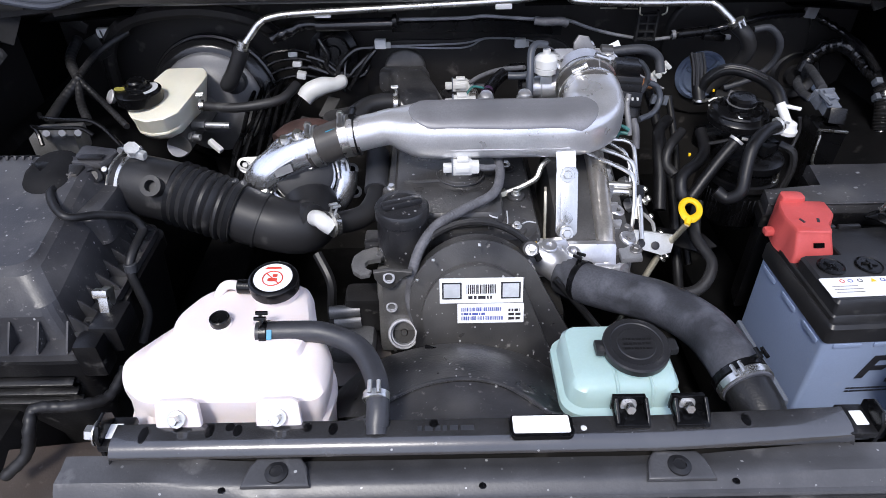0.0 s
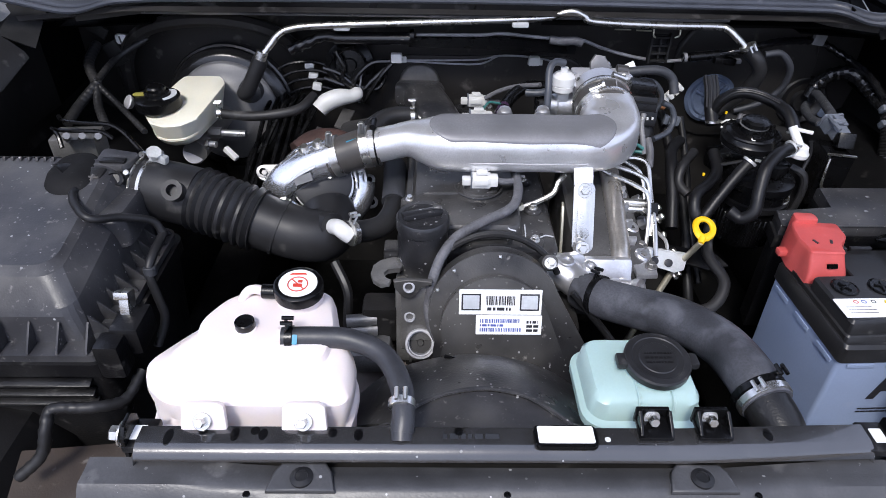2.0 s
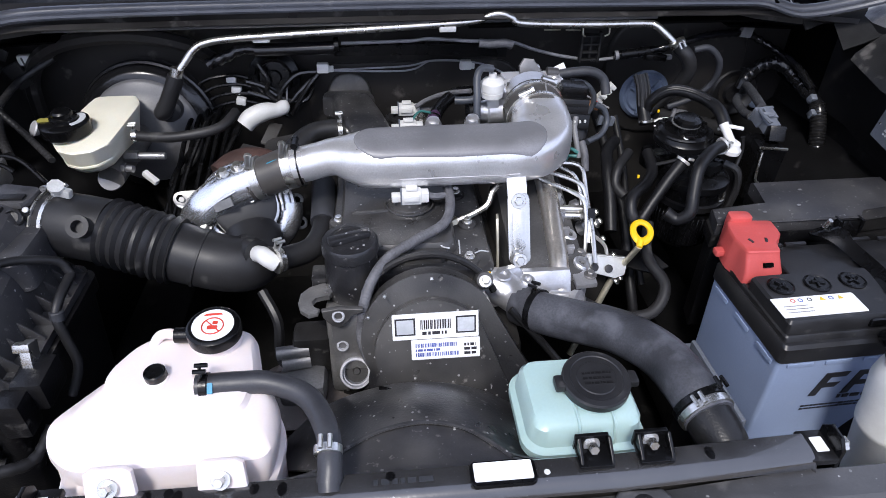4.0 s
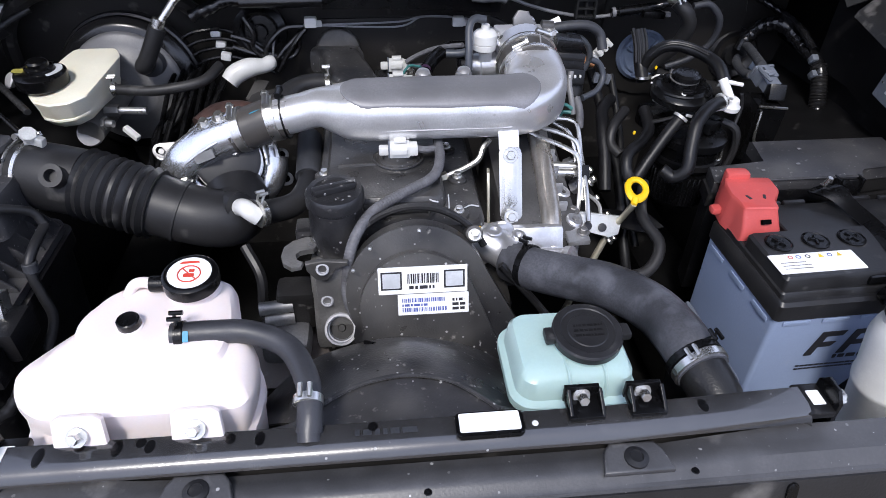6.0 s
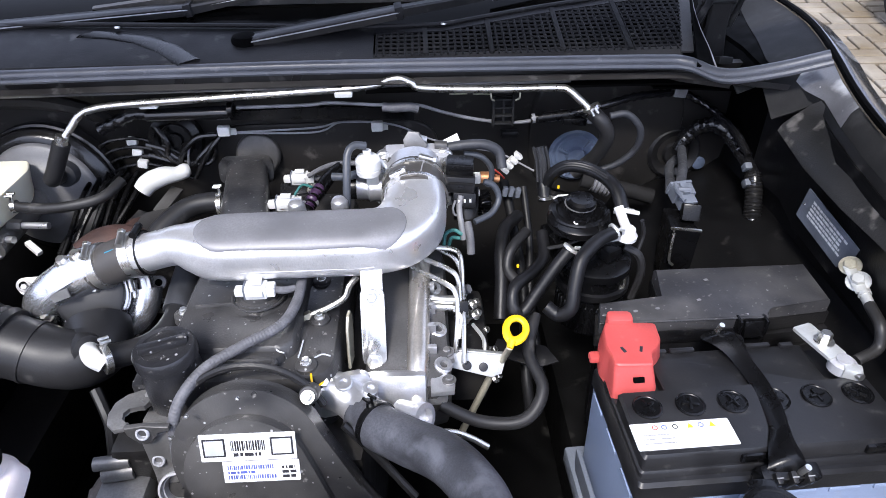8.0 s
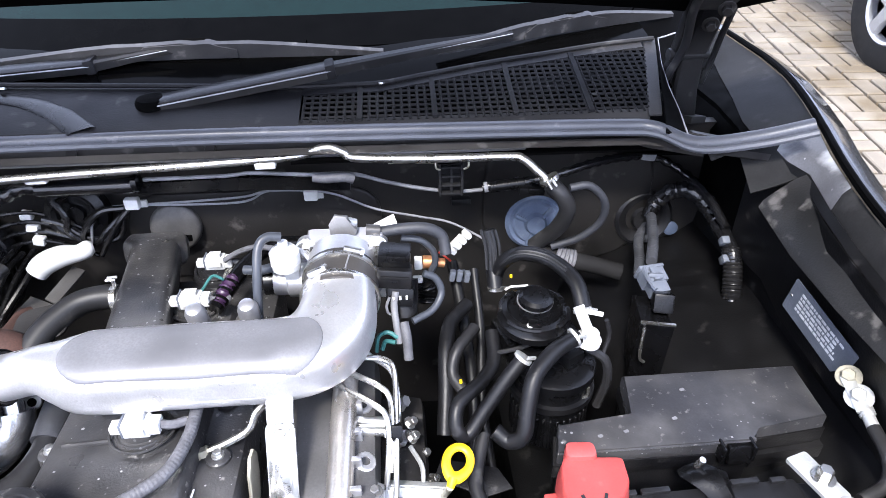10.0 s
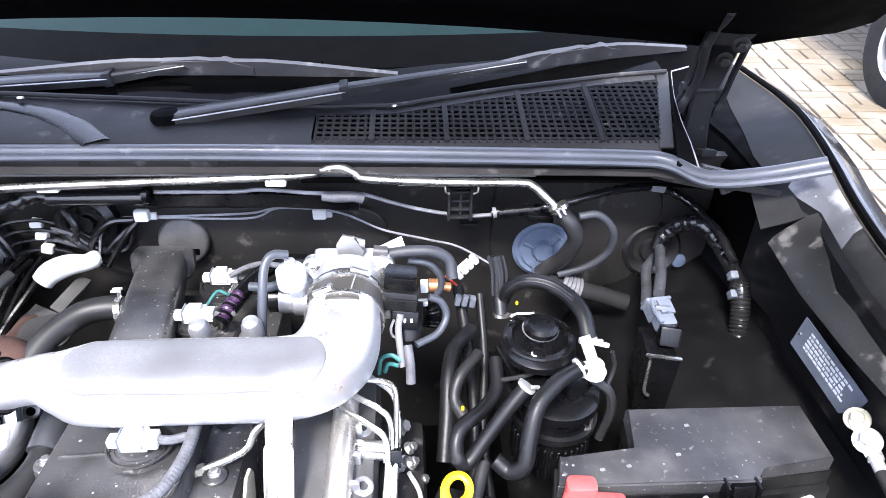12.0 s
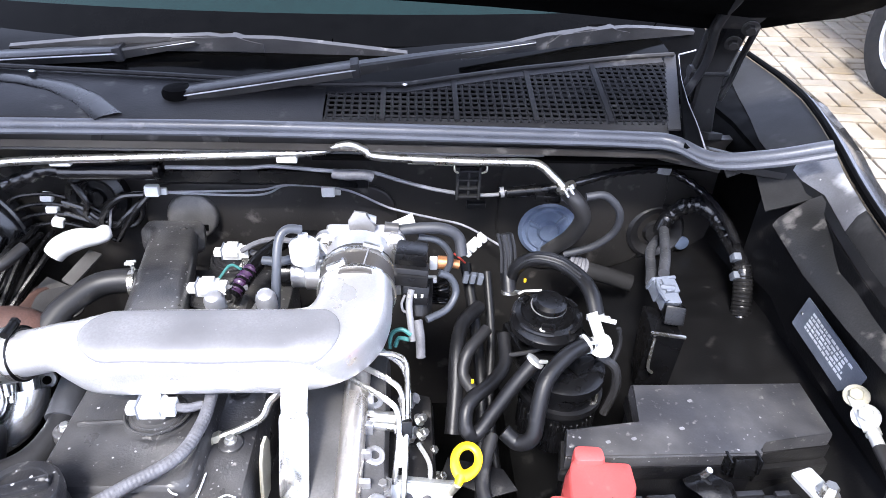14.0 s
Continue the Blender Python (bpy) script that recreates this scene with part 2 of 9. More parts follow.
stain(PAVER, (0.13, 0.095, 0.05), 1.3, 0.50, 0.62, 0.8)
stain(PAVER, (0.31, 0.275, 0.215), 3.5, 0.50, 0.70, 0.6)
SAND = material("joint sand", (0.12, 0.09, 0.06), 0.95, var=0.4, scale=3, bump=0.5, fine=60)
GLASS = material("tinted glass", (0.003, 0.011, 0.010), 0.05, bump=0.0, var=0.1, spec=0.10)

# ---- mesh helpers ----
from mathutils.bvhtree import BVHTree
ORIGIN = {}

def vec(p):
    return Vector(p)

def thing(name, at, label, category, group="", kind=""):
    """An Empty at the base of a thing whose parts hang under it."""
    ob = new(name)
    ob.empty_display_size = 0.02
    ob.location = at
    ORIGIN[ob.name] = Vector(at)
    return tagged(ob, label, category, group, kind)

def finish(bm, sharp=38):
    bmesh.ops.recalc_face_normals(bm, faces=bm.faces)
    for f in bm.faces:
        f.smooth = True
    for e in bm.edges:
        if len(e.link_faces) == 2 and e.calc_face_angle(0) > radians(sharp):
            e.smooth = False

def part(name, bm, mat, parent=None, label="", at=None, sharp=38):
    """Links a bmesh, modelled in world metres, as one mesh under its thing (or as a thing of its own at its base)."""
    finish(bm, sharp)
    if parent is not None:
        o = ORIGIN[parent.name]
    elif at is not None:
        o = Vector(at)
    else:
        vs = [v.co for v in bm.verts]
        o = Vector((sum(v.x for v in vs) / len(vs), sum(v.y for v in vs) / len(vs), min(v.z for v in vs)))
    bmesh.ops.translate(bm, vec=-o, verts=bm.verts)
    me = bpy.data.meshes.new(name)
    bm.to_mesh(me)
    bm.free()
    me.materials.append(mat)
    ob = new(name, me)
    if parent is not None:
        ob.parent = parent
    else:
        ob.location = o
    ORIGIN[ob.name] = o
    if label:
        ob["label"] = label
    return ob

def frame_of(direction, up=(0, 0, 1)):
    z = Vector(direction).normalized()
    x = Vector(up).cross(z)
    if x.length < 1e-4:
        x = Vector((1, 0, 0)).cross(z)
    x.normalize()
    return x, z.cross(x), z

def loft(rings, bm=None, caps=True, closed=True):
    bm = bm or bmesh.new()
    rows = [[bm.verts.new(p) for p in r] for r in rings]
    n = len(rows[0])
    for a, b in zip(rows, rows[1:]):
        for i in range(n if closed else n - 1):
            j = (i + 1) % n
            bm.faces.new((a[i], a[j], b[j], b[i]))
    if caps and closed:
        bm.faces.new(rows[0][::-1])
        bm.faces.new(rows[-1])
    return bm

def spline(pts, steps=8):
    """Catmull-Rom through the points; each may carry extra values after x, y, z."""
    n = max(len(q) for q in pts)
    p = [np.array(tuple(q) + (1.0,) * (n - len(q)), float) for q in pts]
    if len(p) == 2:
        return [p[0] + (p[1] - p[0]) * i / steps for i in range(steps + 1)]
    p = [2 * p[0] - p[1]] + p + [2 * p[-1] - p[-2]]
    out = []
    for i in range(1, len(p) - 2):
        a, b, c, d = p[i - 1:i + 3]
        for k in range(steps):
            t = k / steps
            out.append(0.5 * (2 * b + (c - a) * t + (2 * a - 5 * b + 4 * c - d) * t * t + (3 * b - a - 3 * c + d) * t ** 3))
    out.append(p[-2])
    return out

def tube(pts, r, seg=12, steps=8, bm=None, ridge=None, flat=1.0, straight=False):
    """A round hose or bar along a smooth line. ridge: (pitch, depth) of corrugations; a fourth value in a point scales the radius."""
    line = [np.array(p, float) for p in pts] if straight else spline(pts, steps)
    if ridge:
        dense = []
        for a, b in zip(line, line[1:]):
            k = max(1, int(np.linalg.norm(b[:3] - a[:3]) / (ridge[0] / 4)))
            dense += [a + (b - a) * i / k for i in range(k)]
        line = dense + [line[-1]]
    rings, x, run = [], None, 0.0
    for i, q in enumerate(line):
        c = Vector(q[:3])
        t = Vector(line[min(i + 1, len(line) - 1)][:3]) - Vector(line[max(i - 1, 0)][:3])
        t.normalize()
        if x is None:
            x = frame_of(t)[0]
        x = (x - t * x.dot(t)).normalized()
        y = t.cross(x)
        if i:
            run += (c - Vector(line[i - 1][:3])).length
        k = r * (q[3] if len(q) > 3 else 1.0)
        if ridge:
            k += ridge[1] * math.cos(run / ridge[0] * 2 * math.pi)
        rings.append([c + x * (k * math.cos(a)) + y * (k * flat * math.sin(a)) for a in (2 * math.pi * j / seg for j in range(seg))])
    return loft(rings, bm)

def lathe(base, direction, profile, seg=24, bm=None, squash=(1, 1)):
    """Turned form: profile of (radius, height) pairs along the axis from base."""
    x, y, z = frame_of(direction)
    b = Vector(base)
    return loft([[b + z * h + x * (max(r, 1e-4) * squash[0] * math.cos(a)) + y * (max(r, 1e-4) * squash[1] * math.sin(a))
                  for a in (2 * math.pi * j / seg for j in range(seg))] for r, h in profile], bm)

def rod(a, b, r, seg=12, bm=None, r2=None):
    d = Vector(b) - Vector(a)
    return lathe(a, d, [(r, 0), (r if r2 is None else r2, d.length)], seg, bm)

def box(centre, size, rot=(0, 0, 0), bevel=0.003, bm=None, seg=2, top=1.0):
    """A block with rounded edges; top scales its upper face."""
    own = bmesh.new()
    bmesh.ops.create_cube(own, size=1)
    for v in own.verts:
        k = top if v.co.z > 0 else 1.0
        v.co = Vector((v.co.x * size[0] * k, v.co.y * size[1] * k, v.co.z * size[2]))
    if bevel:
        bmesh.ops.bevel(own, geom=own.edges[:], offset=min(bevel, min(size) * 0.45), segments=seg, profile=0.6, affect="EDGES")
    bmesh.ops.transform(own, matrix=pose(*centre, *rot), verts=own.verts)
    return join(bm, own)

def join(bm, own):
    if bm is None:
        return own
    me = bpy.data.meshes.new("join")
    own.to_mesh(me)
    own.free()
    bm.from_mesh(me)
    bpy.data.meshes.remove(me)
    return bm

def prism(outline, origin, u, v, depth, bevel=0.002, bm=None, seg=2, taper=1.0):
    """An outline in the plane of u and v at origin, pushed depth along u x v, with rounded rims."""
    u, v, o = Vector(u).normalized(), Vector(v).normalized(), Vector(origin)
    w = u.cross(v)
    own = bmesh.new()
    cx = sum(p[0] for p in outline) / len(outline)
    cy = sum(p[1] for p in outline) / len(outline)
    a = [own.verts.new(o + u * x + v * y) for x, y in outline]
    b = [own.verts.new(o + u * (cx + (x - cx) * taper) + v * (cy + (y - cy) * taper) + w * depth) for x, y in outline]
    n = len(a)
    for i in range(n):
        j = (i + 1) % n
        own.faces.new((a[i], a[j], b[j], b[i]))
    own.faces.new(a[::-1])
    own.faces.new(b)
    if bevel:
        rims = [e for e in own.edges if (e.verts[0] in a) == (e.verts[1] in a)]
        bmesh.ops.bevel(own, geom=rims, offset=bevel, segments=seg, profile=0.6, affect="EDGES", clamp_overlap=True)
    return join(bm, own)

def rounded(w, h, r, seg=5, cx=0.0, cy=0.0):
    """Outline of a rectangle with round corners."""
    r = min(r, w / 2 - 1e-5, h / 2 - 1e-5)
    out = []
    for qx, qy, a0 in ((w / 2 - r, h / 2 - r, 0), (-w / 2 + r, h / 2 - r, 90), (-w / 2 + r, -h / 2 + r, 180), (w / 2 - r, -h / 2 + r, 270)):
        out += [(cx + qx + r * math.cos(radians(a0 + 90 * k / seg)), cy + qy + r * math.sin(radians(a0 + 90 * k / seg))) for k in range(seg + 1)]
    return out

def arc(cx, cy, r, a0, a1, n=12):
    return [(cx + r * math.cos(radians(a0 + (a1 - a0) * k / n)), cy + r * math.sin(radians(a0 + (a1 - a0) * k / n))) for k in range(n + 1)]

def sheet(grid, thick, bm=None):
    """A bent panel from rows of points, with thickness (pushed along the normals)."""
    own = loft(grid, None, caps=False, closed=False)
    bmesh.ops.recalc_face_normals(own, faces=own.faces)
    bmesh.ops.solidify(own, geom=own.faces[:], thickness=thick)
    return join(bm, own)

def bolt(at, direction, r=0.006, parent=None, name="bolt", mat=None, washer=1.6, h=0.005):
    """A hexagon head on its washer."""
    mat = mat or STEEL
    bm = lathe(at, direction, [(r * washer, 0), (r * washer, 0.0015), (r * washer * 0.95, 0.002)], 18)
    lathe(Vector(at) + Vector(direction).normalized() * 0.002, direction, [(r, 0), (r, h * 0.85), (r * 0.85, h)], 6, bm)
    return part(name, bm, mat, parent, sharp=25)

def clamp(at, direction, r, parent, width=0.009, mat=None, name="hose_clamp", screw=(0, 0, 1)):
    """A band clamp with its screw housing."""
    mat = mat or STEEL
    d = Vector(direction).normalized()
    bm = lathe(Vector(at) - d * width / 2, d, [(r, 0), (r + 0.0018, 0.0006), (r + 0.0018, width - 0.0006), (r, width)], 28)
    s = Vector(screw)
    s = (s - d * s.dot(d)).normalized()
    side = d.cross(s)
    c = Vector(at) + s * (r + 0.005)
    rod(c - side * 0.010, c + side * 0.010, 0.0045, 10, bm)
    rod(c + side * 0.010, c + side * 0.014, 0.0055, 6, bm)
    return part(name, bm, mat, parent)

def spring_clip(at, direction, r, parent, mat=None, name="spring_clamp", ear=(0, 0, 1)):
    """A wire spring clamp with two standing ears."""
    d = Vector(direction).normalized()
    bm = lathe(Vector(at) - d * 0.004, d, [(r, 0), (r + 0.0014, 0.0004), (r + 0.0014, 0.0076), (r, 0.008)], 24)
    s = Vector(ear)
    s = (s - d * s.dot(d)).normalized()
    side = d.cross(s)
    for k in (-1, 1):

        c = Vector(at) + s * (r + 0.005) + side * 0.004 * k
        rod(c - s * 0.006 - d * 0.003, c + s * 0.007 + d * 0.002 * k, 0.0017, 6, bm)
        rod(c + s * 0.007 - d * 0.006, c + s * 0.007 + d * 0.006, 0.0022, 6, bm)
    return part(name, bm, mat or STEEL, parent)

def connector(at, direction, parent, mat=None, w=0.020, l=0.026, h=0.014, up=(0, 0, 1), name="connector"):
    """An electrical plug with a latch and a collar."""
    x, y, z = frame_of(direction, up)
    m = Matrix((x, y, z)).transposed().to_4x4()
    m.translation = Vector(at)
    bm = bmesh.new()
    for c, s in (((0, 0, l * 0.3), (w, h, l * 0.6)), ((0, 0, l * 0.78), (w * 0.8, h * 0.8, l * 0.44)), ((0, h * 0.58, l * 0.35), (w * 0.35, h * 0.22, l * 0.5)), ((0, 0, l * 0.02), (w * 1.12, h * 1.12, l * 0.12))):
        own = box(c, s, bevel=0.0012)
        bmesh.ops.transform(own, matrix=m, verts=own.verts)
        join(bm, own)
    return part(name, bm, mat or WHITE, parent)

def decal(name, outline, origin, u, v, mat, parent, depth=0.0006, lift=0.0, label=""):
    w = Vector(u).cross(Vector(v)).normalized()
    return part(name, prism(outline, Vector(origin) + w * lift, u, v, depth, 0), mat, parent, label)

def bars(origin, u, v, x0, x1, y0, y1, n, lift=0.0006, fill=0.55, seed=1, along="x"):
    """Print that cannot be read: rows of small bars in one mesh."""
    rng = random.Random(seed)
    bm = bmesh.new()
    w = Vector(u).cross(Vector(v)).normalized()
    o = Vector(origin) + w * lift
    if along == "code":
        x = x0
        while x < x1:
            k = rng.choice((0.0007, 0.0012, 0.0018))
            prism([(x, y0), (x + k, y0), (x + k, y1), (x, y1)], o, u, v, 0.0003, 0, bm)
            x += k + rng.choice((0.0008, 0.0013))
        return bm
    for i in range(n):
        ya = y0 + (y1 - y0) * i / n
        yb = ya + (y1 - y0) / n * fill
        x = x0
        end = x1 - rng.random() * 0.2 * (x1 - x0)
        while x < end:
            k = (yb - ya) * rng.uniform(0.5, 2.6)
            prism([(x, ya), (min(x + k, end), ya), (min(x + k, end), yb), (x, yb)], o, u, v, 0.0003, 0, bm)
            x += k + (yb - ya) * 0.45
    return bm

def lettering(text, origin, u, v, size, mat, parent, lift=0.0008, shear=0.0, align="LEFT"):
    cu = bpy.data.curves.new("lettering", "FONT")
    cu.body, cu.size, cu.extrude, cu.shear, cu.align_x = text, size, 0.0002, shear, align
    cu.materials.append(mat)
    ob = new("lettering", cu)
    u, v = Vector(u).normalized(), Vector(v).normalized()
    w = u.cross(v).normalized()
    m = Matrix((u, w.cross(u), w)).transposed().to_4x4()
    m.translation = Vector(origin) + w * lift - ORIGIN[parent.name]
    ob.parent = parent
    ob.matrix_basis = m
    return ob

def wire(pts, r, mat, name, label, category, group="", seg=8, ridge=None, steps=8):
    """A loose cable or hose as one mesh of its own."""
    return tagged(part(name, tube(pts, r, seg, steps, ridge=ridge), mat), label, category, group)

# ---- setting ----
def structure(ob, label):
    return tagged(ob, label, kind="structure")

# the yard falls gently across the car
FALL = Vector((-0.062 * 0.62, -0.062 * 0.78, 1)).normalized()
YARD = Vector((0, 0, 1)).rotation_difference(FALL).to_matrix().to_4x4()
bm = loft([[(-150, -150, 0), (150, -150, 0)], [(-150, 150, 0), (150, 150, 0)]], caps=False, closed=False)
bmesh.ops.transform(bm, matrix=YARD, verts=bm.verts)
structure(part("ground", bm, SAND, at=(0, 0, 0)), "sandy brown ground between paving blocks")

# firewall with pressed bulges and the shelf under the scuttle
bm = prism([(-0.86, 0.35), (0.86, 0.35), (0.86, 1.03), (-0.86, 1.03)], (0, 1.30, 0), (1, 0, 0), (0, 0, 1), 0.02, 0)
firewall = part("wall_firewall", bm, PAINT_BAY, at=(0, 1.29, 0.35))
structure(firewall, "dark painted pressed steel firewall, lightly dusty")
bm = prism(rounded(0.30, 0.26, 0.09, cx=0.55, cy=0.90), (0, 1.285, 0), (1, 0, 0), (0, 0, 1), 0.012, 0.009, seg=3, taper=0.96)
prism(rounded(0.42, 0.16, 0.05, cx=0.02, cy=0.86), (0, 1.285, 0), (1, 0, 0), (0, 0, 1), 0.012, 0.01, bm, seg=3)
part("pressing", bm, PAINT_BAY, firewall)
prof = [(1.29, 1.025), (1.245, 1.03), (1.20, 1.045), (1.175, 1.058), (1.165, 1.052)]
bm = sheet([[(x, y - max(0, abs(x) - 0.6) * 0.45, z) for y, z in prof] for x in (-0.80, -0.70, -0.62, -0.3, 0.0, 0.3, 0.62, 0.70, 0.80)], 0.002)
part("shelf", bm, SHELF, firewall)
bm = tube([(-0.60, 1.172, 1.047), (-0.1, 1.176, 1.047), (0.40, 1.172, 1.047), (0.437, 1.172, 1.050)], 0.004, 6)
part("shelf_edge", bm, PAINT_DUSTY, firewall)
part("seal_flange", sheet([[(x, y - max(0, abs(x) - 0.6) * 0.55, z) for y, z in ((1.182, 1.074), (1.186, 1.060), (1.190, 1.040))] for x in np.linspace(-0.70, 0.70, 15)], 0.002), SHELF, firewall)
for x in (-0.19, 0.0, 0.158):
    part("seal_tab", box((x, 1.181, 1.062), (0.014, 0.004, 0.020), rot=(10, 25, 0), bevel=0.001), PAINT_BAY, firewall)
# raised arch round the brake servo
bm = tube([(-0.70, 1.26, 0.84), (-0.685, 1.25, 0.94), (-0.62, 1.235, 1.00), (-0.50, 1.23, 1.018), (-0.40, 1.235, 1.0), (-0.35, 1.25, 0.96)], 0.014, 8)
part("arch_bead", bm, PAINT_BAY, firewall)

# inner wings (aprons) closing the bay at both sides, and an added sheet under it
def apron(side):
    s = side
    rows = []
    for y, k in ((0.30, 0.0), (0.55, 0.0), (0.72, 0.01), (0.90, 0.03), (1.05, 0.05), (1.18, 0.04), (1.31, 0.02)):
        rows.append([(s * 0.80, y, 0.90), (s * 0.79, y, 0.83 + k * 0.3), (s * 0.75, y, 0.785 + k), (s * 0.66, y, 0.75 + k * 1.6),
                     (s * 0.585, y, 0.73 + k), (s * 0.55, y, 0.68), (s * 0.535, y, 0.42)])
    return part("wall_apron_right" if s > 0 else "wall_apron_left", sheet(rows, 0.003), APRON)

structure(apron(1), "black painted inner wing panel, dusty, colour darkened for shade")
structure(apron(-1), "black painted inner wing panel, shade kept in its colour")
# unseen sheet, added so that no light leaks in from beneath
structure(part("floor_undershield", box((0, 0.80, 0.415), (1.5, 1.0, 0.01), bevel=0.002), CHASSIS), "added black sheet that keeps light out from below")
structure(part("wall_frame_left", box((-0.46, 0.82, 0.55), (0.10, 0.96, 0.14), bevel=0.012), CHASSIS), "dark chassis rail")
structure(part("wall_frame_right", box((0.46, 0.82, 0.55), (0.10, 0.96, 0.14), bevel=0.012), CHASSIS), "dark chassis rail")

# ---- wings with their hood gap, seen from inside the bay ----
def wing(side):
    s = side
    w = thing("fender", (s * 0.86, 0.9, 0.35), "glossy black front fender with dusty inner flange", "fender", "front fenders")
    def edge(y):
        ys, xs = (0.30, 0.60, 0.92, 1.045, 1.12, 1.226, 1.31, 1.39, 1.57, 1.75), (0.735, 0.762, 0.790, 0.821, 0.846, 0.880, 0.902, 0.917, 0.930, 0.938)
        return float(np.interp(y, ys, xs))
    def top(y):
        return float(np.interp(y, (0.30, 0.6, 0.92, 1.12, 1.3, 1.75), (1.00, 1.05, 1.078, 1.092, 1.092, 1.085)))
    ys = [0.30, 0.45, 0.6, 0.75, 0.88, 0.96, 1.04, 1.12, 1.21, 1.31, 1.43, 1.57, 1.75]
    rows = [[(s * (edge(y) + dx), y, top(y) + dz) for dx, dz in ((0.0, 0.0), (0.012, 0.003), (0.045, -0.012), (0.075, -0.055), (0.085, -0.14), (0.09, -0.30), (0.085, -0.60))] for y in ys]
    part("outer_skin", sheet(rows, 0.002), PAINT, w, "glossy black outer skin")
    rows = []
    for y in ys:
        g = float(np.interp(y, (0.3, 0.9, 1.04, 1.09, 1.12, 1.17, 1.28, 1.45, 1.62, 1.75), (0.016, 0.016, 0.018, 0.036, 0.070, 0.085, 0.085, 0.064, 0.02, 0.012)))
        e, t = edge(y), top(y)
        far = min(0.795, e - g - (0.008 if y < 1.1 else 0.006))
        rows.append([(s * (e - 0.002), y, t - 0.004), (s * (e - g * 0.6), y, t - 0.012 - 0.1 * (g - 0.016)), (s * (e - g), y, t - 0.034),
                     (s * far, y, t - 0.042), (s * (far + 0.002), y, t - 0.052), (s * max(far - 0.012, 0.768), y, t - 0.075), (s * max(far - 0.012, 0.768), y, t - 0.20)])
    # these inner faces carry their shade in the colour
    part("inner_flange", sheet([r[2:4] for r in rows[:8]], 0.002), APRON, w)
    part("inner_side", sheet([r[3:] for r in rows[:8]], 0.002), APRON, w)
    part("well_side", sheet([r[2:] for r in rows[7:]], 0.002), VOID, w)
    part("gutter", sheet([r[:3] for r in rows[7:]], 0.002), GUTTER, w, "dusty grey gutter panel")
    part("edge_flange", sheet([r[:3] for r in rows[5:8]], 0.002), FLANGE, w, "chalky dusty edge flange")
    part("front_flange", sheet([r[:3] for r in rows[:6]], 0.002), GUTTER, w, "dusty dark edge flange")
    # floor sheet whose black is the well's shade; it hides the ground
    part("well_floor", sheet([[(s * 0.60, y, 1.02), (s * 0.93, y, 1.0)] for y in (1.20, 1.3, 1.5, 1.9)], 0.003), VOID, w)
    bm = tube([(s * (edge(y) + 0.002), y, top(y) + 0.003) for y in np.linspace(0.4, 1.6, 13)], 0.0050, 8, 4)
    part("edge_seal", bm, VOID, w, "black rubber edging")
    return w

fender_right, fender_left = wing(1), wing(-1)
# dusty cover strip lying on the inner flange
def lz(y):
    return float(np.interp(y, (0.5, 0.92, 1.06), (0.0, 0.0, 0.028)))
for s, w in ((1, fender_right), (-1, fender_left)):
    bm = sheet([[(s * x, y, z + lz(y)) for x, z in ((0.743, 0.984), (0.747, 0.994), (0.762, 1.008), (0.782 - k, 1.024), (0.796 - k, 1.030), (0.798 - k, 1.018))] for y, k in ((0.50, 0.05), (0.70, 0.030), (0.85, 0.014), (0.95, 0.004), (1.04, 0.0))], 0.004)
    part("flange_strip", bm, STRIP, w, "stained dusty flange cover")
    rows = [spline(r, 4) for r in ([(s * 0.742, 1.128, 1.058), (s * 0.775, 1.124, 1.070), (s * 0.812, 1.112, 1.072)], [(s * 0.741, 1.095, 1.038), (s * 0.770, 1.086, 1.051), (s * 0.802, 1.076, 1.059)], [(s * 0.742, 1.064, 1.016), (s * 0.764, 1.054, 1.030), (s * 0.790, 1.046, 1.046)])]
    part("gusset", sheet(rows, 0.003), GUTTER, w, "dark gusset plate", sharp=80)
part("brown_tab", box((0.742, 1.165, 1.034), (0.040, 0.004, 0.020), rot=(-35, -18, 8), bevel=0.002), STRIP, fender_right)

# ---- scuttle panel with the air intake grille ----
def cz(y):
    return 1.085 + 0.25 * (y - 1.17)
cowl = thing("cowl_panel", (0, 1.25, 1.06), "dark grey plastic scuttle panel with air intake grille", "cowl panel")
def cback(x):
    return float(np.interp(x, (-0.72, -0.365, -0.095, 0.12, 0.242, 0.408, 0.604, 0.694), (1.312, 1.299, 1.283, 1.268, 1.272, 1.318, 1.362, 1.376)))
bm = bmesh.new()
own = sheet([[(x, y, cz(y) + dz) for y, dz in ((1.180, -0.012), (1.186, -0.001), (1.20, 0), (1.25, 0.0), (cback(x), 0), (cback(x) + 0.012, -0.004), (cback(x) + 0.016, -0.03))] for x in (-0.72, -0.5, -0.365, -0.2, -0.095, 0.05, 0.125)], 0.003)
join(bm, own)
own = sheet([[(x, y, cz(y) + dz) for y, dz in ((1.180, -0.012), (1.186, -0.002), (1.195, 0))] for x in (0.125, 0.3, 0.5, 0.632)], 0.003)
join(bm, own)
own = sheet([[(x, cback(x) + d, cz(cback(x) + d) + 0.002) for d in (-0.016, -0.012, 0.0, 0.008)] for x in (0.125, 0.242, 0.4, 0.55, 0.672)], 0.003)
join(bm, own)
own = sheet([[(0.628 + 0.26 * (y - 1.18) + d, y, cz(y)) for y in (1.18, 1.25, 1.31, 1.385)] for d in (0.0, 0.012, 0.02)], 0.003)
join(bm, own)
part("panel", bm, COWL, cowl)
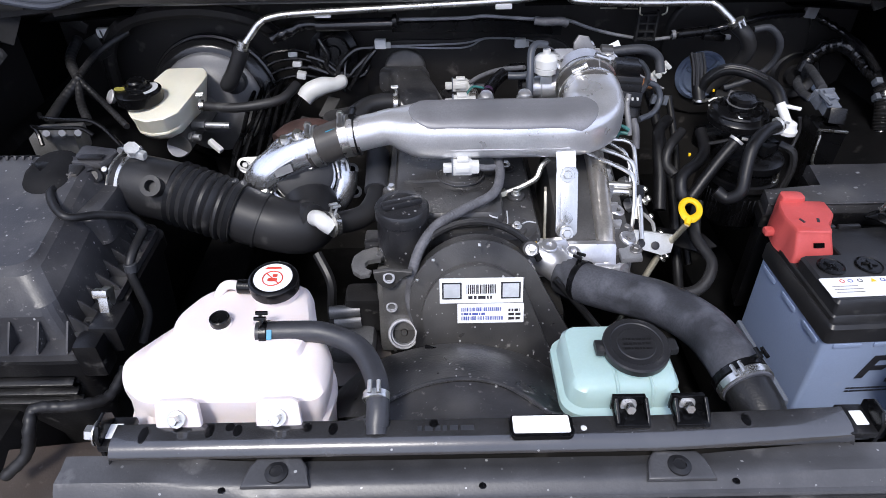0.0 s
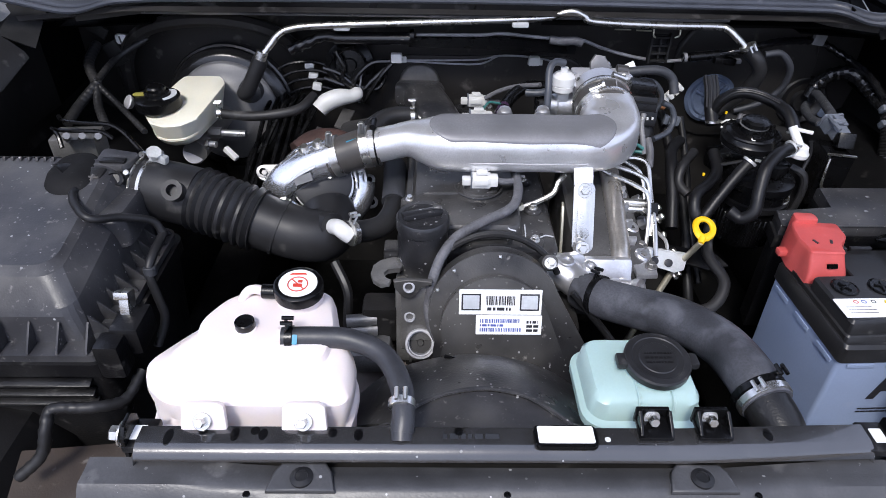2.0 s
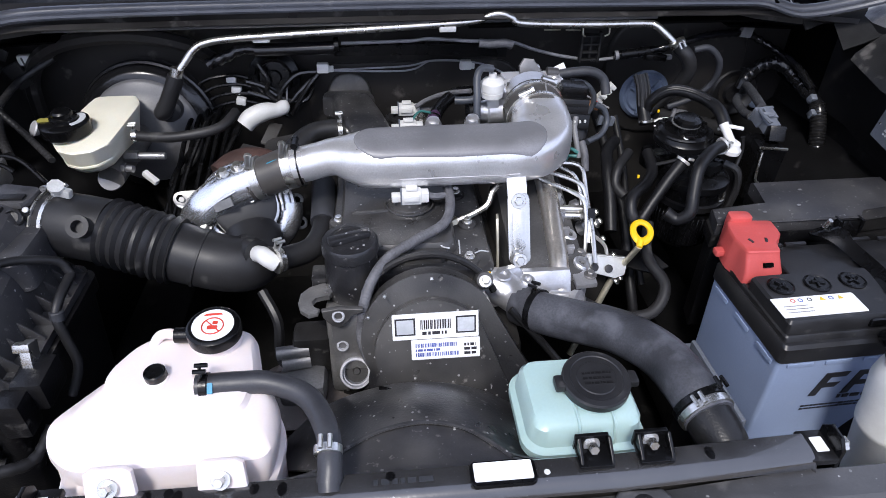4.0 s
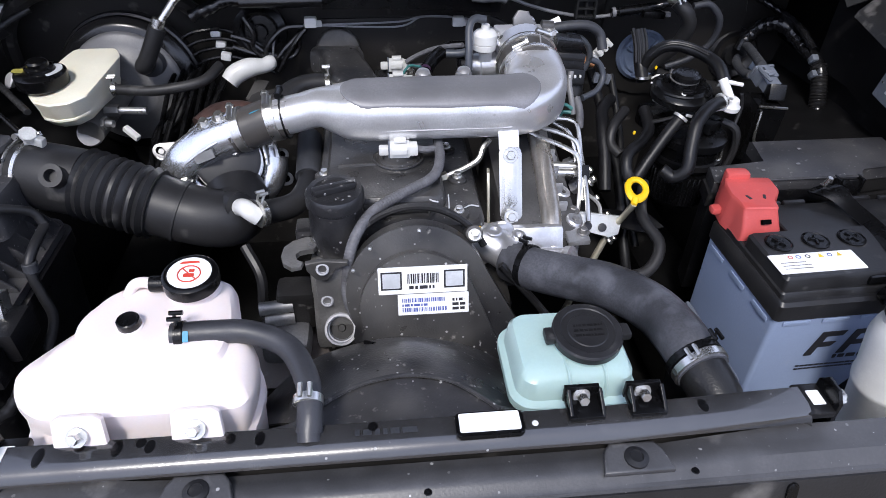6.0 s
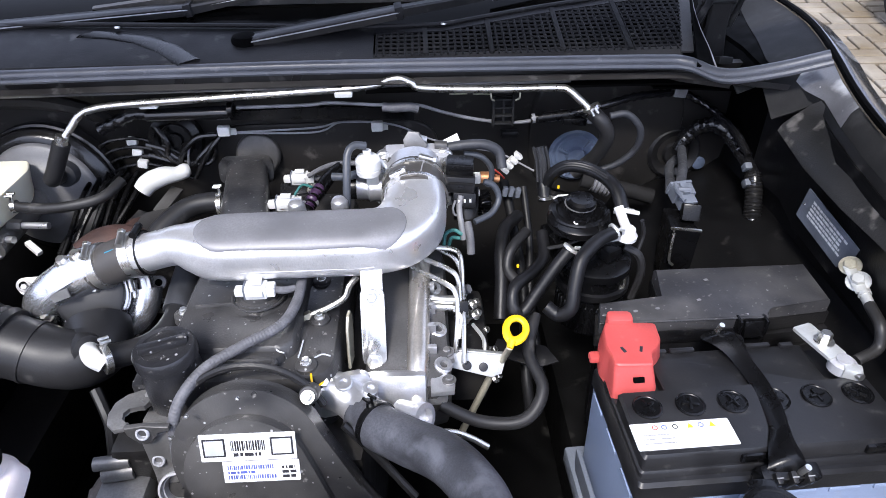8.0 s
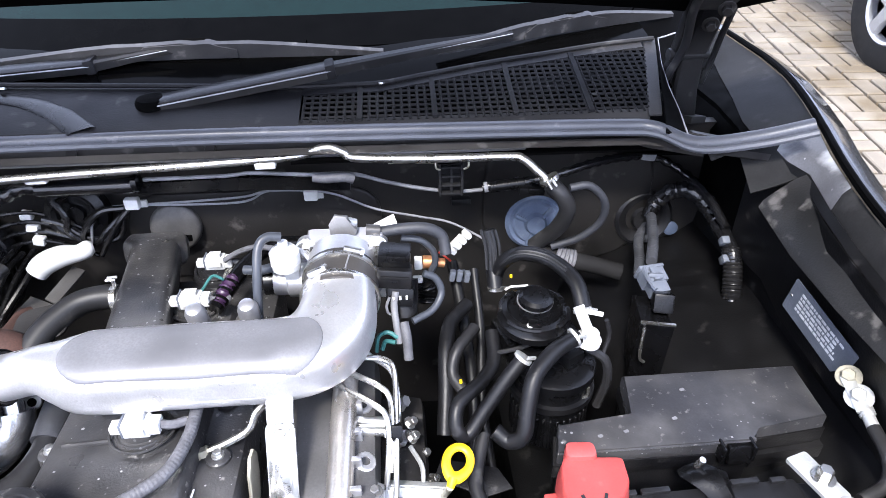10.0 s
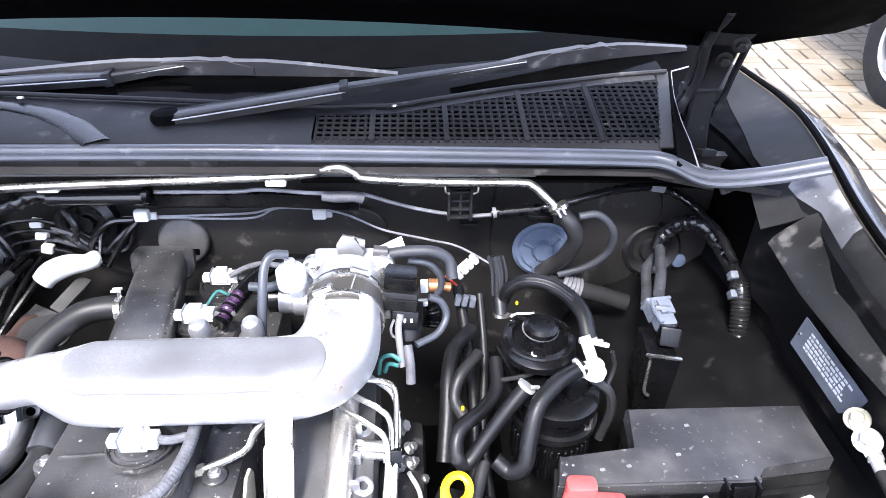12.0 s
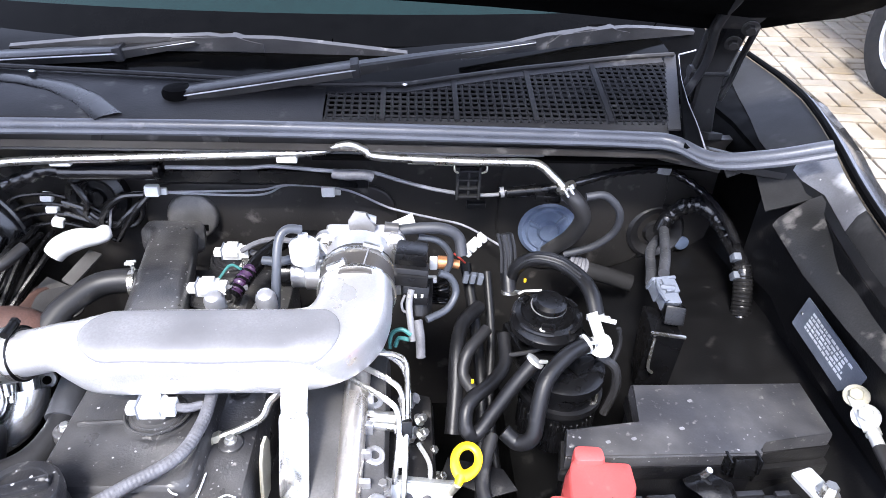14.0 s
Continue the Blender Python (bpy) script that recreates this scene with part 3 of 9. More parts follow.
# black backing sheet that draws the shade behind the lattice
bm = box((0.40, 1.285, 1.066), (0.58, 0.24, 0.004), rot=(14, 0, 0), bevel=0)
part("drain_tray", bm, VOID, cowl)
# corner fillers, black for the shade beside the hinges
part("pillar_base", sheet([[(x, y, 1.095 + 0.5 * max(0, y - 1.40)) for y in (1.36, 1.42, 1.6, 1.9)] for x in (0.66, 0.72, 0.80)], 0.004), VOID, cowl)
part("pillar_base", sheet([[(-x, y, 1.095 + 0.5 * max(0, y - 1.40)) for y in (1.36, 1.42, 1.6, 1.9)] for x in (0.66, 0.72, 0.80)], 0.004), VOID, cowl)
# sheet coloured black to give the gap its shade
part("screen_base", sheet([[(x, 1.245 + 0.06 * abs(x - 0.11), cz(1.245) - 0.012), (x, 1.33, cz(1.33) - 0.012), (x, 1.42, cz(1.42) - 0.010), (x, 1.53, cz(1.42) + 0.004)] for x in np.linspace(-0.72, 0.70, 9)], 0.003), CERAMIC, cowl, "black sheet drawn as the shaded gap below the windscreen")
# raised rim behind the grille and along the left half
bm = tube([(x, cback(x), cz(cback(x)) + 0.005) for x in (-0.72, -0.55, -0.365, -0.2, -0.095, 0.0, 0.12, 0.19, 0.242, 0.3, 0.408, 0.5, 0.604, 0.694)], 0.004, 8, 4)
part("rim", bm, COWL, cowl)
# lattice
bm = bmesh.new()
pitch = 0.0118
x = 0.13
while x < 0.680:
    ya, yb = max(1.190, 1.19 + (x - 0.632) / 0.26), cback(x) - 0.014
    rod((x, ya, cz(ya) - 0.001), (x, yb, cz(yb) - 0.001), 0.0025, 4, bm)
    x += pitch
y = 1.20
while y < 1.355:
    xs = max(0.128, float(np.interp(y, (1.256, 1.304, 1.348), (0.242, 0.408, 0.604))) if y > 1.256 else 0.128)
    if xs < 0.65:
        rod((xs, y, cz(y) - 0.001), (0.632 + 0.26 * (y - 1.19), y, cz(y) - 0.001), 0.0025, 4, bm)
    y += pitch
lat = part("grille_mesh", bm, MATT, cowl, sharp=60)
tagged(lat, "fine square lattice of black plastic", kind="stuff")
for x in (0.211, 0.319, 0.436, 0.547):
    ya, yb = 1.189, cback(x)
    part("rib", box((x, (ya + yb) / 2, cz((ya + yb) / 2) + 0.001), (0.0085, yb - ya, 0.005), rot=(14, 0, 0), bevel=0.001), MATT, cowl)
# side trim at the hinge
bm = sheet([[(0.650 + 0.26 * (y - 1.18), y, cz(y) + 0.001), (0.658 + 0.20 * (y - 1.18), y, cz(y) - 0.002), (tx, y, cz(y) - 0.004)] for y, tx in ((1.135, 0.668), (1.19, 0.676), (1.25, 0.680), (1.32, 0.690), (1.385, 0.706))], 0.003)
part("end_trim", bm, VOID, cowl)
part("end_edge", tube([(tx, y, cz(y) - 0.002) for y, tx in ((1.120, 0.669), (1.19, 0.677), (1.25, 0.681), (1.32, 0.691), (1.385, 0.707))], 0.0013, 6), EDGE_PALE, cowl, "pale edge line")
part("end_edge", tube([(0.707, 1.385, cz(1.385)), (0.722, 1.392, cz(1.39)), (0.74, 1.396, cz(1.39) + 0.004)], 0.0013, 6), EDGE_PALE, cowl)
part("well_bracket", box((0.745, 1.285, 1.035), (0.036, 0.03, 0.012), rot=(-10, 10, 25), bevel=0.002), GUTTER, cowl)
part("well_bracket", box((0.742, 1.22, 1.028), (0.05, 0.02, 0.016), rot=(-10, 10, -10), bevel=0.003), PAINT_BAY, cowl)
# rubber boss arch on the left half
bm = sheet([[(x + d * 0.9, y + d * 0.45, cz(y + d * 0.45) + h) for d, h in ((-0.018, 0.0005), (-0.012, 0.003), (0.012, 0.003), (0.018, 0.0005))] for x, y in ((-0.36, 1.276), (-0.31, 1.270), (-0.26, 1.255), (-0.215, 1.228), (-0.18, 1.195), (-0.17, 1.186))], 0.001)
part("moulded_line", bm, PLASTIC_CLEAN, cowl, "dark moulded arch")
# bright screw heads on the panel
for x, y in ((-0.31, 1.283), (0.243, 1.268)):
    part("screw", lathe((x, y, cz(y) + 0.006), (0, 0.2, 1), [(0.005, 0), (0.005, 0.002), (0.003, 0.003)], 10), STEEL, cowl)

# weather seal along the scuttle's front
seal_pts = [(-0.80, 1.045, 1.118), (-0.755, 1.075, 1.098), (-0.69, 1.115, 1.071), (-0.631, 1.162, 1.076), (-0.50, 1.180, 1.077), (-0.2, 1.186, 1.078), (0.05, 1.184, 1.079), (0.4, 1.176, 1.078),
            (0.58, 1.168, 1.078), (0.631, 1.158, 1.077), (0.675, 1.118, 1.070), (0.735, 1.083, 1.090), (0.80, 1.060, 1.115)]
weather_seal = thing("weather_seal", (0, 1.17, 1.06), "weathered grey black rubber bonnet seal along the scuttle", "rubber seal")
part("bulb", tube(seal_pts, 0.0105, 12, 8, flat=0.85), RUBBER_SEAL, weather_seal)
part("lip", tube([(x, y - 0.012, z - 0.006) for x, y, z in seal_pts], 0.005, 8, 8), RUBBER_SEAL, weather_seal)

# ---- windscreen, wipers, bonnet ----
WIPER = material("greyed wiper rubber", (0.036, 0.036, 0.039), 0.45, dust=0.3, dust_scale=30, bump=0.1, spec=0.3)
glass = thing("windscreen", (0, 1.7, 1.14), "dark tinted windscreen with black ceramic edge", "windscreen")
def wz(y):
    return 1.135 + 0.58 * (y - 1.395)
bm = sheet([[(x, y + 0.10 * (x / 0.7) ** 2, wz(y)) for y in (1.395, 1.43, 1.459)] for x in np.linspace(-0.72, 0.72, 13)], 0.005)
part("ceramic_edge", bm, CERAMIC, glass, "black ceramic band")
bm = sheet([[(x, y + 0.10 * (x / 0.7) ** 2, wz(y)) for y in (1.459, 1.7, 1.9, 2.15)] for x in np.linspace(-0.72, 0.72, 13)], 0.005)
part("pane", bm, GLASS, glass)

def wiper(pivot, joint, tip, blade, label):
    w = thing("wiper", pivot, label, "windscreen wiper", "wipers")
    p, j, t = Vector(pivot), Vector(joint), Vector(tip)
    d = (j - p).normalized()
    side = Vector((0, 0, 1)).cross(d).normalized()
    up = d.cross(side)
    bm = lathe(p - Vector((0, 0, 0.03)), (0, 0, 1), [(0.022, 0), (0.024, 0.012), (0.024, 0.034), (0.021, 0.039), (0.012, 0.041)], 20)
    part("pivot_cap", bm, VOID, w)
    part("pivot_rim", tube([tuple(p + Vector((0, 0, 0.004)) + d * 0.021 * math.cos(a) + side * 0.021 * math.sin(a)) for a in np.linspace(1.6, 4.7, 9)], 0.0012, 6), EDGE_PALE, w)
    def strip(a, b, w0, w1, h0, h1):
        return loft([[c + side * sx * ww / 2 + up * sz * hh / 2 for sx, sz in ((-1, -1), (1, -1), (1, 0.6), (0.7, 1), (-0.7, 1), (-1, 0.6))] for c, ww, hh in ((a, w0, h0), ((a + b) / 2, (w0 + w1) / 2, (h0 + h1) / 2), (b, w1, h1))])
    part("arm_base", strip(p - d * 0.012, j, 0.040, 0.034, 0.016, 0.018), PLASTIC, w)
    # pale bar in place of the highlight on the arm's lower edge
    part("arm_edge", rod(p - d * 0.004 - side * 0.021 + up * 0.002, j - side * 0.018 + up * 0.002, 0.0011, 6), EDGE_PALE, w, "glint laid on along the lower edge")
    part("joint", box(j, (0.014, 0.038, 0.022), rot=(0, -10, 5), bevel=0.003), COWL, w)
    part("arm_edge", rod(j - side * 0.012 + up * 0.002, t - side * 0.007 + up * 0.001, 0.0009, 6), EDGE_PALE, w, "glint laid on along the lower edge")
    part("arm", strip(j + d * 0.004, t, 0.026, 0.014, 0.016, 0.010), PLASTIC, w)
    a, b = Vector(blade[0]), Vector(blade[1])
    n = 12
    e = (b - a).normalized()
    s2 = Vector((0, -0.45, 0.9))
    s3 = e.cross(s2).normalized()
    rings = []
    for i in range(n + 1):
        f = i / n
        c = a + (b - a) * f + Vector((0, 0, 0.003 * math.sin(math.pi * f)))
        hh = 0.006 + 0.022 * min(1, 3.2 * f, 3.2 * (1 - f)) + (0.004 if 0.42 < f < 0.58 else 0)
        rings.append([c - s3 * 0.006, c + s3 * 0.006, c + s3 * 0.0045 + s2 * hh, c - s3 * 0.003 + s2 * hh])
    bl = part("blade", loft(rings), WIPER, w)
    mid = (a + b) / 2
    part("blade_hub", loft([[mid + e * q - s3 * 0.009 + s2 * h0, mid + e * q + s3 * 0.007 + s2 * h0, mid + e * q + s3 * 0.005 + s2 * h1, mid + e * q - s3 * 0.006 + s2 * h1] for q, h0, h1 in ((-0.075, 0.004, 0.014), (-0.055, 0.005, 0.030), (0.045, 0.007, 0.034), (0.060, 0.006, 0.027), (0.085, 0.005, 0.020))]), WIPER, bl)
    part("hub_slot", box(mid + e * 0.022 - s3 * 0.006 + s2 * 0.0300, (0.034, 0.008, 0.008), rot=(-25, 0, math.degrees(math.atan2(e.y, e.x))), bevel=0.001), VOID, bl)
    for f in (0.26, 0.80):
        c = a + (b - a) * f
        part("blade_notch", rod(c - s3 * 0.007 + s2 * 0.002, c - s3 * 0.006 + e * 0.006 + s2 * 0.026, 0.0012, 5), VOID, bl)
    return w

wiper((-0.089, 1.248, 1.103), (0.168, 1.285, 1.135), (0.459, 1.390, 1.152), ((0.334, 1.360, 1.132), (0.772, 1.500, 1.148)), "black wiper arm with dusty blade resting on the windscreen")
wiper((-0.62, 1.30, 1.115), (-0.208, 1.360, 1.129), (-0.078, 1.380, 1.146), ((-0.388, 1.385, 1.125), (0.247, 1.385, 1.128)), "black wiper arm with dusty blade beside the other wiper")

hood = thing("hood", (0, 1.27, 1.2), "black bonnet standing open above the engine bay", "hood")
HB, HA = Vector((0, 1.275, 1.210)), radians(42)
hd = Vector((0, -math.cos(HA), math.sin(HA)))
hn = Vector((0, math.sin(HA), math.cos(HA)))
def hoodpt(x, s, lift=0.0):
    return HB + hd * s + Vector((x, 0, 0.040 * (1 - (x / 0.78) ** 2))) + hn * lift
hw = ((0.0, 0.735), (0.045, 0.80), (0.075, 0.855), (0.11, 0.885), (0.3, 0.885), (0.7, 0.80), (0.95, 0.74))
bm = sheet([[hoodpt(k * w, s) for k in np.linspace(-1, 1, 13)] for s, w in hw], 0.002)
part("skin", bm, PAINT, hood)
hi = ((0.006, 0.732), (0.050, 0.798), (0.080, 0.852), (0.115, 0.881), (0.3, 0.881), (0.7, 0.795), (0.94, 0.735))
bm = sheet([[hoodpt(k * w, s, -0.012 - (0.02 if abs(k) < 0.9 and 0.06 < s < 0.9 else 0)) for k in np.linspace(-1, 1, 13)] for s, w in hi], 0.003)
# the underside's darkness is given by its colour
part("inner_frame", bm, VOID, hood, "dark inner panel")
def hinge(side):
    s = side
    def beam(pts, w, d):
        return loft([[Vector((s * x, y, z)) + Vector((s * sx * w / 2, sy * d / 2, sy * d * 0.25)) for sx, sy in ((-1, -0.7), (-0.8, -1), (0.8, -1), (1, -0.7), (1, 0.7), (0.8, 1), (-0.8, 1), (-1, 0.7))] for x, y, z in pts])
    h = part("hinge", beam([(0.735, 1.29, 1.00), (0.728, 1.30, 1.085), (0.729, 1.30, 1.135), (0.731, 1.288, 1.170), (0.727, 1.265, 1.204), (0.714, 1.230, 1.238), (0.705, 1.18, 1.285)], 0.040, 0.022), PLASTIC, hood, "black steel hinge arm")
    part("link", beam([(0.690, 1.31, 1.04), (0.698, 1.305, 1.10), (0.705, 1.290, 1.17), (0.690, 1.240, 1.235), (0.68, 1.20, 1.27)], 0.016, 0.016), PLASTIC, h)
    part("hinge_pin", rod((s * 0.690, 1.295, 1.138), (s * 0.752, 1.295, 1.140), 0.010, 14), WELL, h)
    part("hinge_flange", prism(rounded(0.055, 0.05, 0.01), (s * 0.712, 1.215, 1.240), (1, 0, 0), (0, -0.75, 0.6), 0.006, 0.002), WELL, h)
    for y, z in ((1.245, 1.198), (1.208, 1.228)):
        bolt((s * 0.716, y - 0.014, z + 0.002), (-0.2 * s, -0.8, -0.3), 0.0075, h, mat=IRON_DARK, h=0.008)
    part("tube", tube([(s * 0.682, 1.31, 1.05), (s * 0.690, 1.29, 1.10), (s * 0.700, 1.265, 1.16), (s * 0.685, 1.225, 1.225), (s * 0.675, 1.16, 1.28)], 0.0065, 10), RUBBER, h)
    part("tube", tube([(s * 0.755, 1.30, 1.09), (s * 0.760, 1.29, 1.13), (s * 0.756, 1.27, 1.17), (s * 0.740, 1.22, 1.225)], 0.005, 8), RUBBER, h)
hinge(1)
hinge(-1)
# ---- front of the bay ----
front = thing("front_crossmember", (0, 0.34, 0.80), "dusty black front panel with two rubber stop pads", "front panel")
def fp(x):
    e = max(0.0, abs(x + 0.015) - 0.20)
    k = min(1.0, e / 0.12)
    return [(x, 0.374 + 0.004 * k, 0.852 + 0.014 * k), (x, 0.369 + 0.003 * k, 0.8645 + 0.010 * k), (x, 0.360, 0.866 + 0.007 * k), (x, 0.357, 0.868 + 0.005 * k), (x, 0.345, 0.869 + 0.004 * k), (x, 0.340, 0.8665 + 0.002 * k), (x, 0.335, 0.8615), (x, 0.331, 0.8610), (x, 0.329, 0.857)]
bm = sheet([fp(x) for x in np.linspace(-0.395, 0.50, 24)], 0.002)
part("panel", bm, PAINT_DUSTY, front)
for x in (-0.197, 0.166):
    p = part("stop_base", prism([(-0.031, -0.012), (0.031, -0.012), (0.026, 0.008), (0.020, 0.016), (-0.020, 0.016), (-0.026, 0.008)], (x, 0.351, 0.8675), (1, 0, 0), (0, 1, 0.1), 0.007, 0.003, seg=3), PAINT_DUSTY, front)
    part("stop_pad", lathe((x, 0.351, 0.873), (0, 0, 1), [(0.0105, 0), (0.0105, 0.003), (0.006, 0.0045), (0.0055, 0.003), (0, 0.003)], 18), RUBBER, p)
for x in (-0.245, -0.012, 0.215):
    part("hole_plug", lathe((x, 0.339, 0.8672), (0, 0, 1), [(0.0035, 0), (0.003, 0.0008), (0, 0.0009)], 12), PLASTIC_CLEAN, front)
bm = sheet([[(x, 0.3295, 0.8585), (x, 0.321, 0.825), (x, 0.318, 0.79), (x, 0.318, 0.55)] for x in np.linspace(-0.42, 0.50, 12)], 0.002)
part("lower_face", bm, WELL, front, "dark lower face with slots")
for x in (-0.30, -0.005, 0.30):
    part("slot", prism(rounded(0.010, 0.020, 0.005), (x, 0.3255, 0.847), (1, 0, 0), (0, 0.25, 0.97), 0.003, 0.0008), PLASTIC_CLEAN, front)
for x0, x1 in ((-0.40, -0.33), (0.20, 0.40)):
    part("pressed_edge", tube([(x0, 0.326, 0.835), (x0 + 0.008, 0.329, 0.853), ((x0 + x1) / 2, 0.3296, 0.8555), (x1 - 0.008, 0.329, 0.853), (x1, 0.326, 0.835)], 0.0022, 6), PAINT_DUSTY, front)
# sticker on the front lip
SU, SV = (1, 0, 0), (0, 0.25, 0.968)
stk = part("sticker", prism([(-0.145, 0), (-0.045, 0), (-0.045, 0.022), (-0.145, 0.022)], (0, 0.3227, 0.8448), SU, SV, 0.0006, 0), PAPER, front, "white and red service sticker")
decal("red_field", [(-0.1443, 0.003), (-0.119, 0.003), (-0.119, 0.0213), (-0.1443, 0.0213)], (0, 0.3220, 0.8450), SU, SV, INK_RED, stk, 0.0003)
lettering("GRATIS", (-0.1432, 0.3246, 0.8566), SU, SV, 0.0064, PAPER, stk)
lettering("SERVIS BERKALA KE 6", (-0.1165, 0.3246, 0.8568), SU, SV, 0.0064, INK, stk)
tagged(part("print", bars((-0.081, 0.3226, 0.8475), SU, SV, -0.034, 0.030, 0.0, 0.006, 2, 0.0002, 0.4, 44), INK, stk), kind="stuff")

# radiator with its plastic upper tank
rad = thing("radiator", (0, 0.38, 0.45), "radiator with black plastic upper tank and end brackets", "radiator")
part("core", box((-0.005, 0.384, 0.655), (0.68, 0.034, 0.40), bevel=0.002), PAINT_BAY, rad)
prof = [(0.371, 0.874), (0.365, 0.8765), (0.3625, 0.881), (0.3645, 0.8865), (0.369, 0.8905), (0.375, 0.8925), (0.393, 0.8925), (0.396, 0.889), (0.396, 0.85)]
bm = loft([[(x, y * 1.0 + dy, z - dz) for y, z in prof] for x, dy, dz in ((-0.352, 0, 0.006), (-0.350, 0, 0.0), (-0.1, 0, 0), (0.15, 0, 0), (0.330, 0.006, 0), (0.333, 0.006, 0.006))])
tank_top = part("upper_tank", bm, RAD_TANK, rad)
for x, y, w in ((-0.322, 0.381, 1.5), (-0.262, 0.384, 1.3), (-0.244, 0.388, 0.8), (-0.236, 0.384, 1.1), (-0.172, 0.386, 0.9), (-0.148, 0.384, 1.2), (-0.292, 0.388, 0.8), (0.235, 0.386, 1.2), (-0.055, 0.388, 0.8)):
    part("damp_patch", lathe((x, y, 0.8922), (0, 0, 1), [(0.0062, 0), (0.0058, 0.0006), (0, 0.0008)], 16, squash=(w, 0.72)), PLASTIC_CLEAN, tank_top)
def end_bracket(s, x):
    b = part("end_bracket", prism([(-0.016, -0.02), (0.016, -0.02), (0.016, 0.004), (0.008, 0.014), (-0.008, 0.014), (-0.016, 0.004)], (x, 0.388 - 0.0 * s, 0.893), (0, 1, 0), (0, 0, 1), 0.004, 0.001), PLASTIC_CLEAN, rad)
    bm = box((x - s * 0.012, 0.388, 0.885), (0.026, 0.034, 0.008), bevel=0.002)
    part("bracket_foot", bm, PLASTIC, b)
    bolt((x + s * 0.004, 0.386, 0.890), (s, 0, 0.1), 0.0075, b, h=0.009)
    decal("bracket_tag", rounded(0.012, 0.016, 0.001), (x - s * 0.010, 0.388, 0.8895), (1, 0, 0), (0, 1, 0), PAPER, b)
end_bracket(-1, -0.362)
end_bracket(1, 0.352)
tagged(part("embossing", bars((-0.05, 0.380, 0.8925), (1, 0, 0), (0, 1, 0), -0.02, 0.035, 0.0, 0.007, 1, 0.0, 0.8, 4), RUBBER_GREY, tank_top), kind="stuff")
slab = tagged(part("label_plate", prism(rounded(0.058, 0.024, 0.004), (0.0435, 0.380, 0.8927), (1, 0, 0), (0, 1, 0), 0.005, 0.0015), PLASTIC_CLEAN, rad), "white label in a black frame")
decal("label", rounded(0.052, 0.019, 0.002), (0.0435, 0.381, 0.8978), (1, 0, 0), (0, 1, 0), PAPER, slab)
for k, x in enumerate((0.127, 0.182)):
    b = part("tank_bracket", box((x, 0.390, 0.8965), (0.030, 0.026, 0.004), bevel=0.001), PLASTIC_CLEAN, rad)
    bm = bmesh.new()
    for s in (-1, 1):
        prism([(-0.012, 0), (0.012, 0), (0.012, 0.015), (0.008, 0.018), (-0.006, 0.009), (-0.012, 0.004)], (x + s * 0.0140, 0.390, 0.893), (0, 1, 0), (0, 0, 1), 0.003, 0.0008, bm)
    box((x, 0.402, 0.902), (0.031, 0.004, 0.018), bevel=0.001, bm=bm)
    part("cheek", bm, PLASTIC_CLEAN, b)
    bolt((x, 0.3995, 0.901), (0, -0.9, 0.35), 0.0050, b, h=0.010)
part("dot_mark", lathe((0.083, 0.380, 0.8925), (0, 0, 1), [(0.003, 0), (0.0025, 0.0006), (0, 0.0007)], 10), WHITE, rad)

# fan shroud: from the radiator's straight top to the ring round the fan
shroud = thing("fan_shroud", (-0.03, 0.48, 0.45), "dusty speckled black plastic fan shroud behind the radiator", "fan shroud")
def resample(pts, n=25):
    line = spline(pts, 12)
    return [tuple(line[round(i * (len(line) - 1) / (n - 1))]) for i in range(n)]
ARC_A = resample([(-0.123, 0.421, 0.862), (-0.106, 0.437, 0.862), (-0.069, 0.459, 0.862), (-0.024, 0.468, 0.862), (0.017, 0.458, 0.862), (0.046, 0.435, 0.862), (0.066, 0.414, 0.862)])
ARC_B = resample([(-0.235, 0.545, 0.68), (-0.168, 0.550, 0.762), (-0.127, 0.550, 0.802), (-0.075, 0.550, 0.824), (-0.021, 0.550, 0.830), (0.037, 0.550, 0.816), (0.096, 0.550, 0.776), (0.175, 0.545, 0.68)])
FRONT = [(-0.20 + 0.35 * i / 24, 0.409, 0.864) for i in range(25)]
def between(p, q, f, lift=0.0):
    return [tuple(a + (b - a) * f + (lift if k == 2 else 0) for k, (a, b) in enumerate(zip(u, v))) for u, v in zip(p, q)]
part("funnel", sheet([ARC_A, between(ARC_A, ARC_B, 0.25, 0.006), between(ARC_A, ARC_B, 0.6, 0.008), ARC_B, [(x * 1.0, y + 0.012, z - 0.012) for x, y, z in ARC_B], [(x, y + 0.014, z - 0.06) for x, y, z in ARC_B]], 0.003), COVER, shroud)
part("front_plate", sheet([FRONT, between(FRONT, ARC_A, 0.5, -0.003), [(x, y, z - 0.004) for x, y, z in ARC_A]], 0.003), PLASTIC_DUSTY, shroud, "dusty grey front plate")
part("step", tube([(x, y, z + 0.001) for x, y, z in ARC_A[1:-1]], 0.0022, 6, 2), PLASTIC_DUSTY, shroud)
part("side_wall", sheet([[(s * 0.30 - 0.03, y, z) for y in (0.41, 0.5)] for s in (-1, 1) for z in ((0.86, 0.5) if s < 0 else (0.5, 0.86))], 0.003), PLASTIC, shroud)
fan = thing("cooling_fan", (-0.03, 0.53, 0.40), "black plastic cooling fan inside the shroud", "fan")
part("hub", lathe((-0.03, 0.50, 0.60), (0, 1, 0), [(0.03, 0), (0.07, 0.005), (0.07, 0.04), (0.05, 0.06)], 24), PLASTIC_CLEAN, fan)
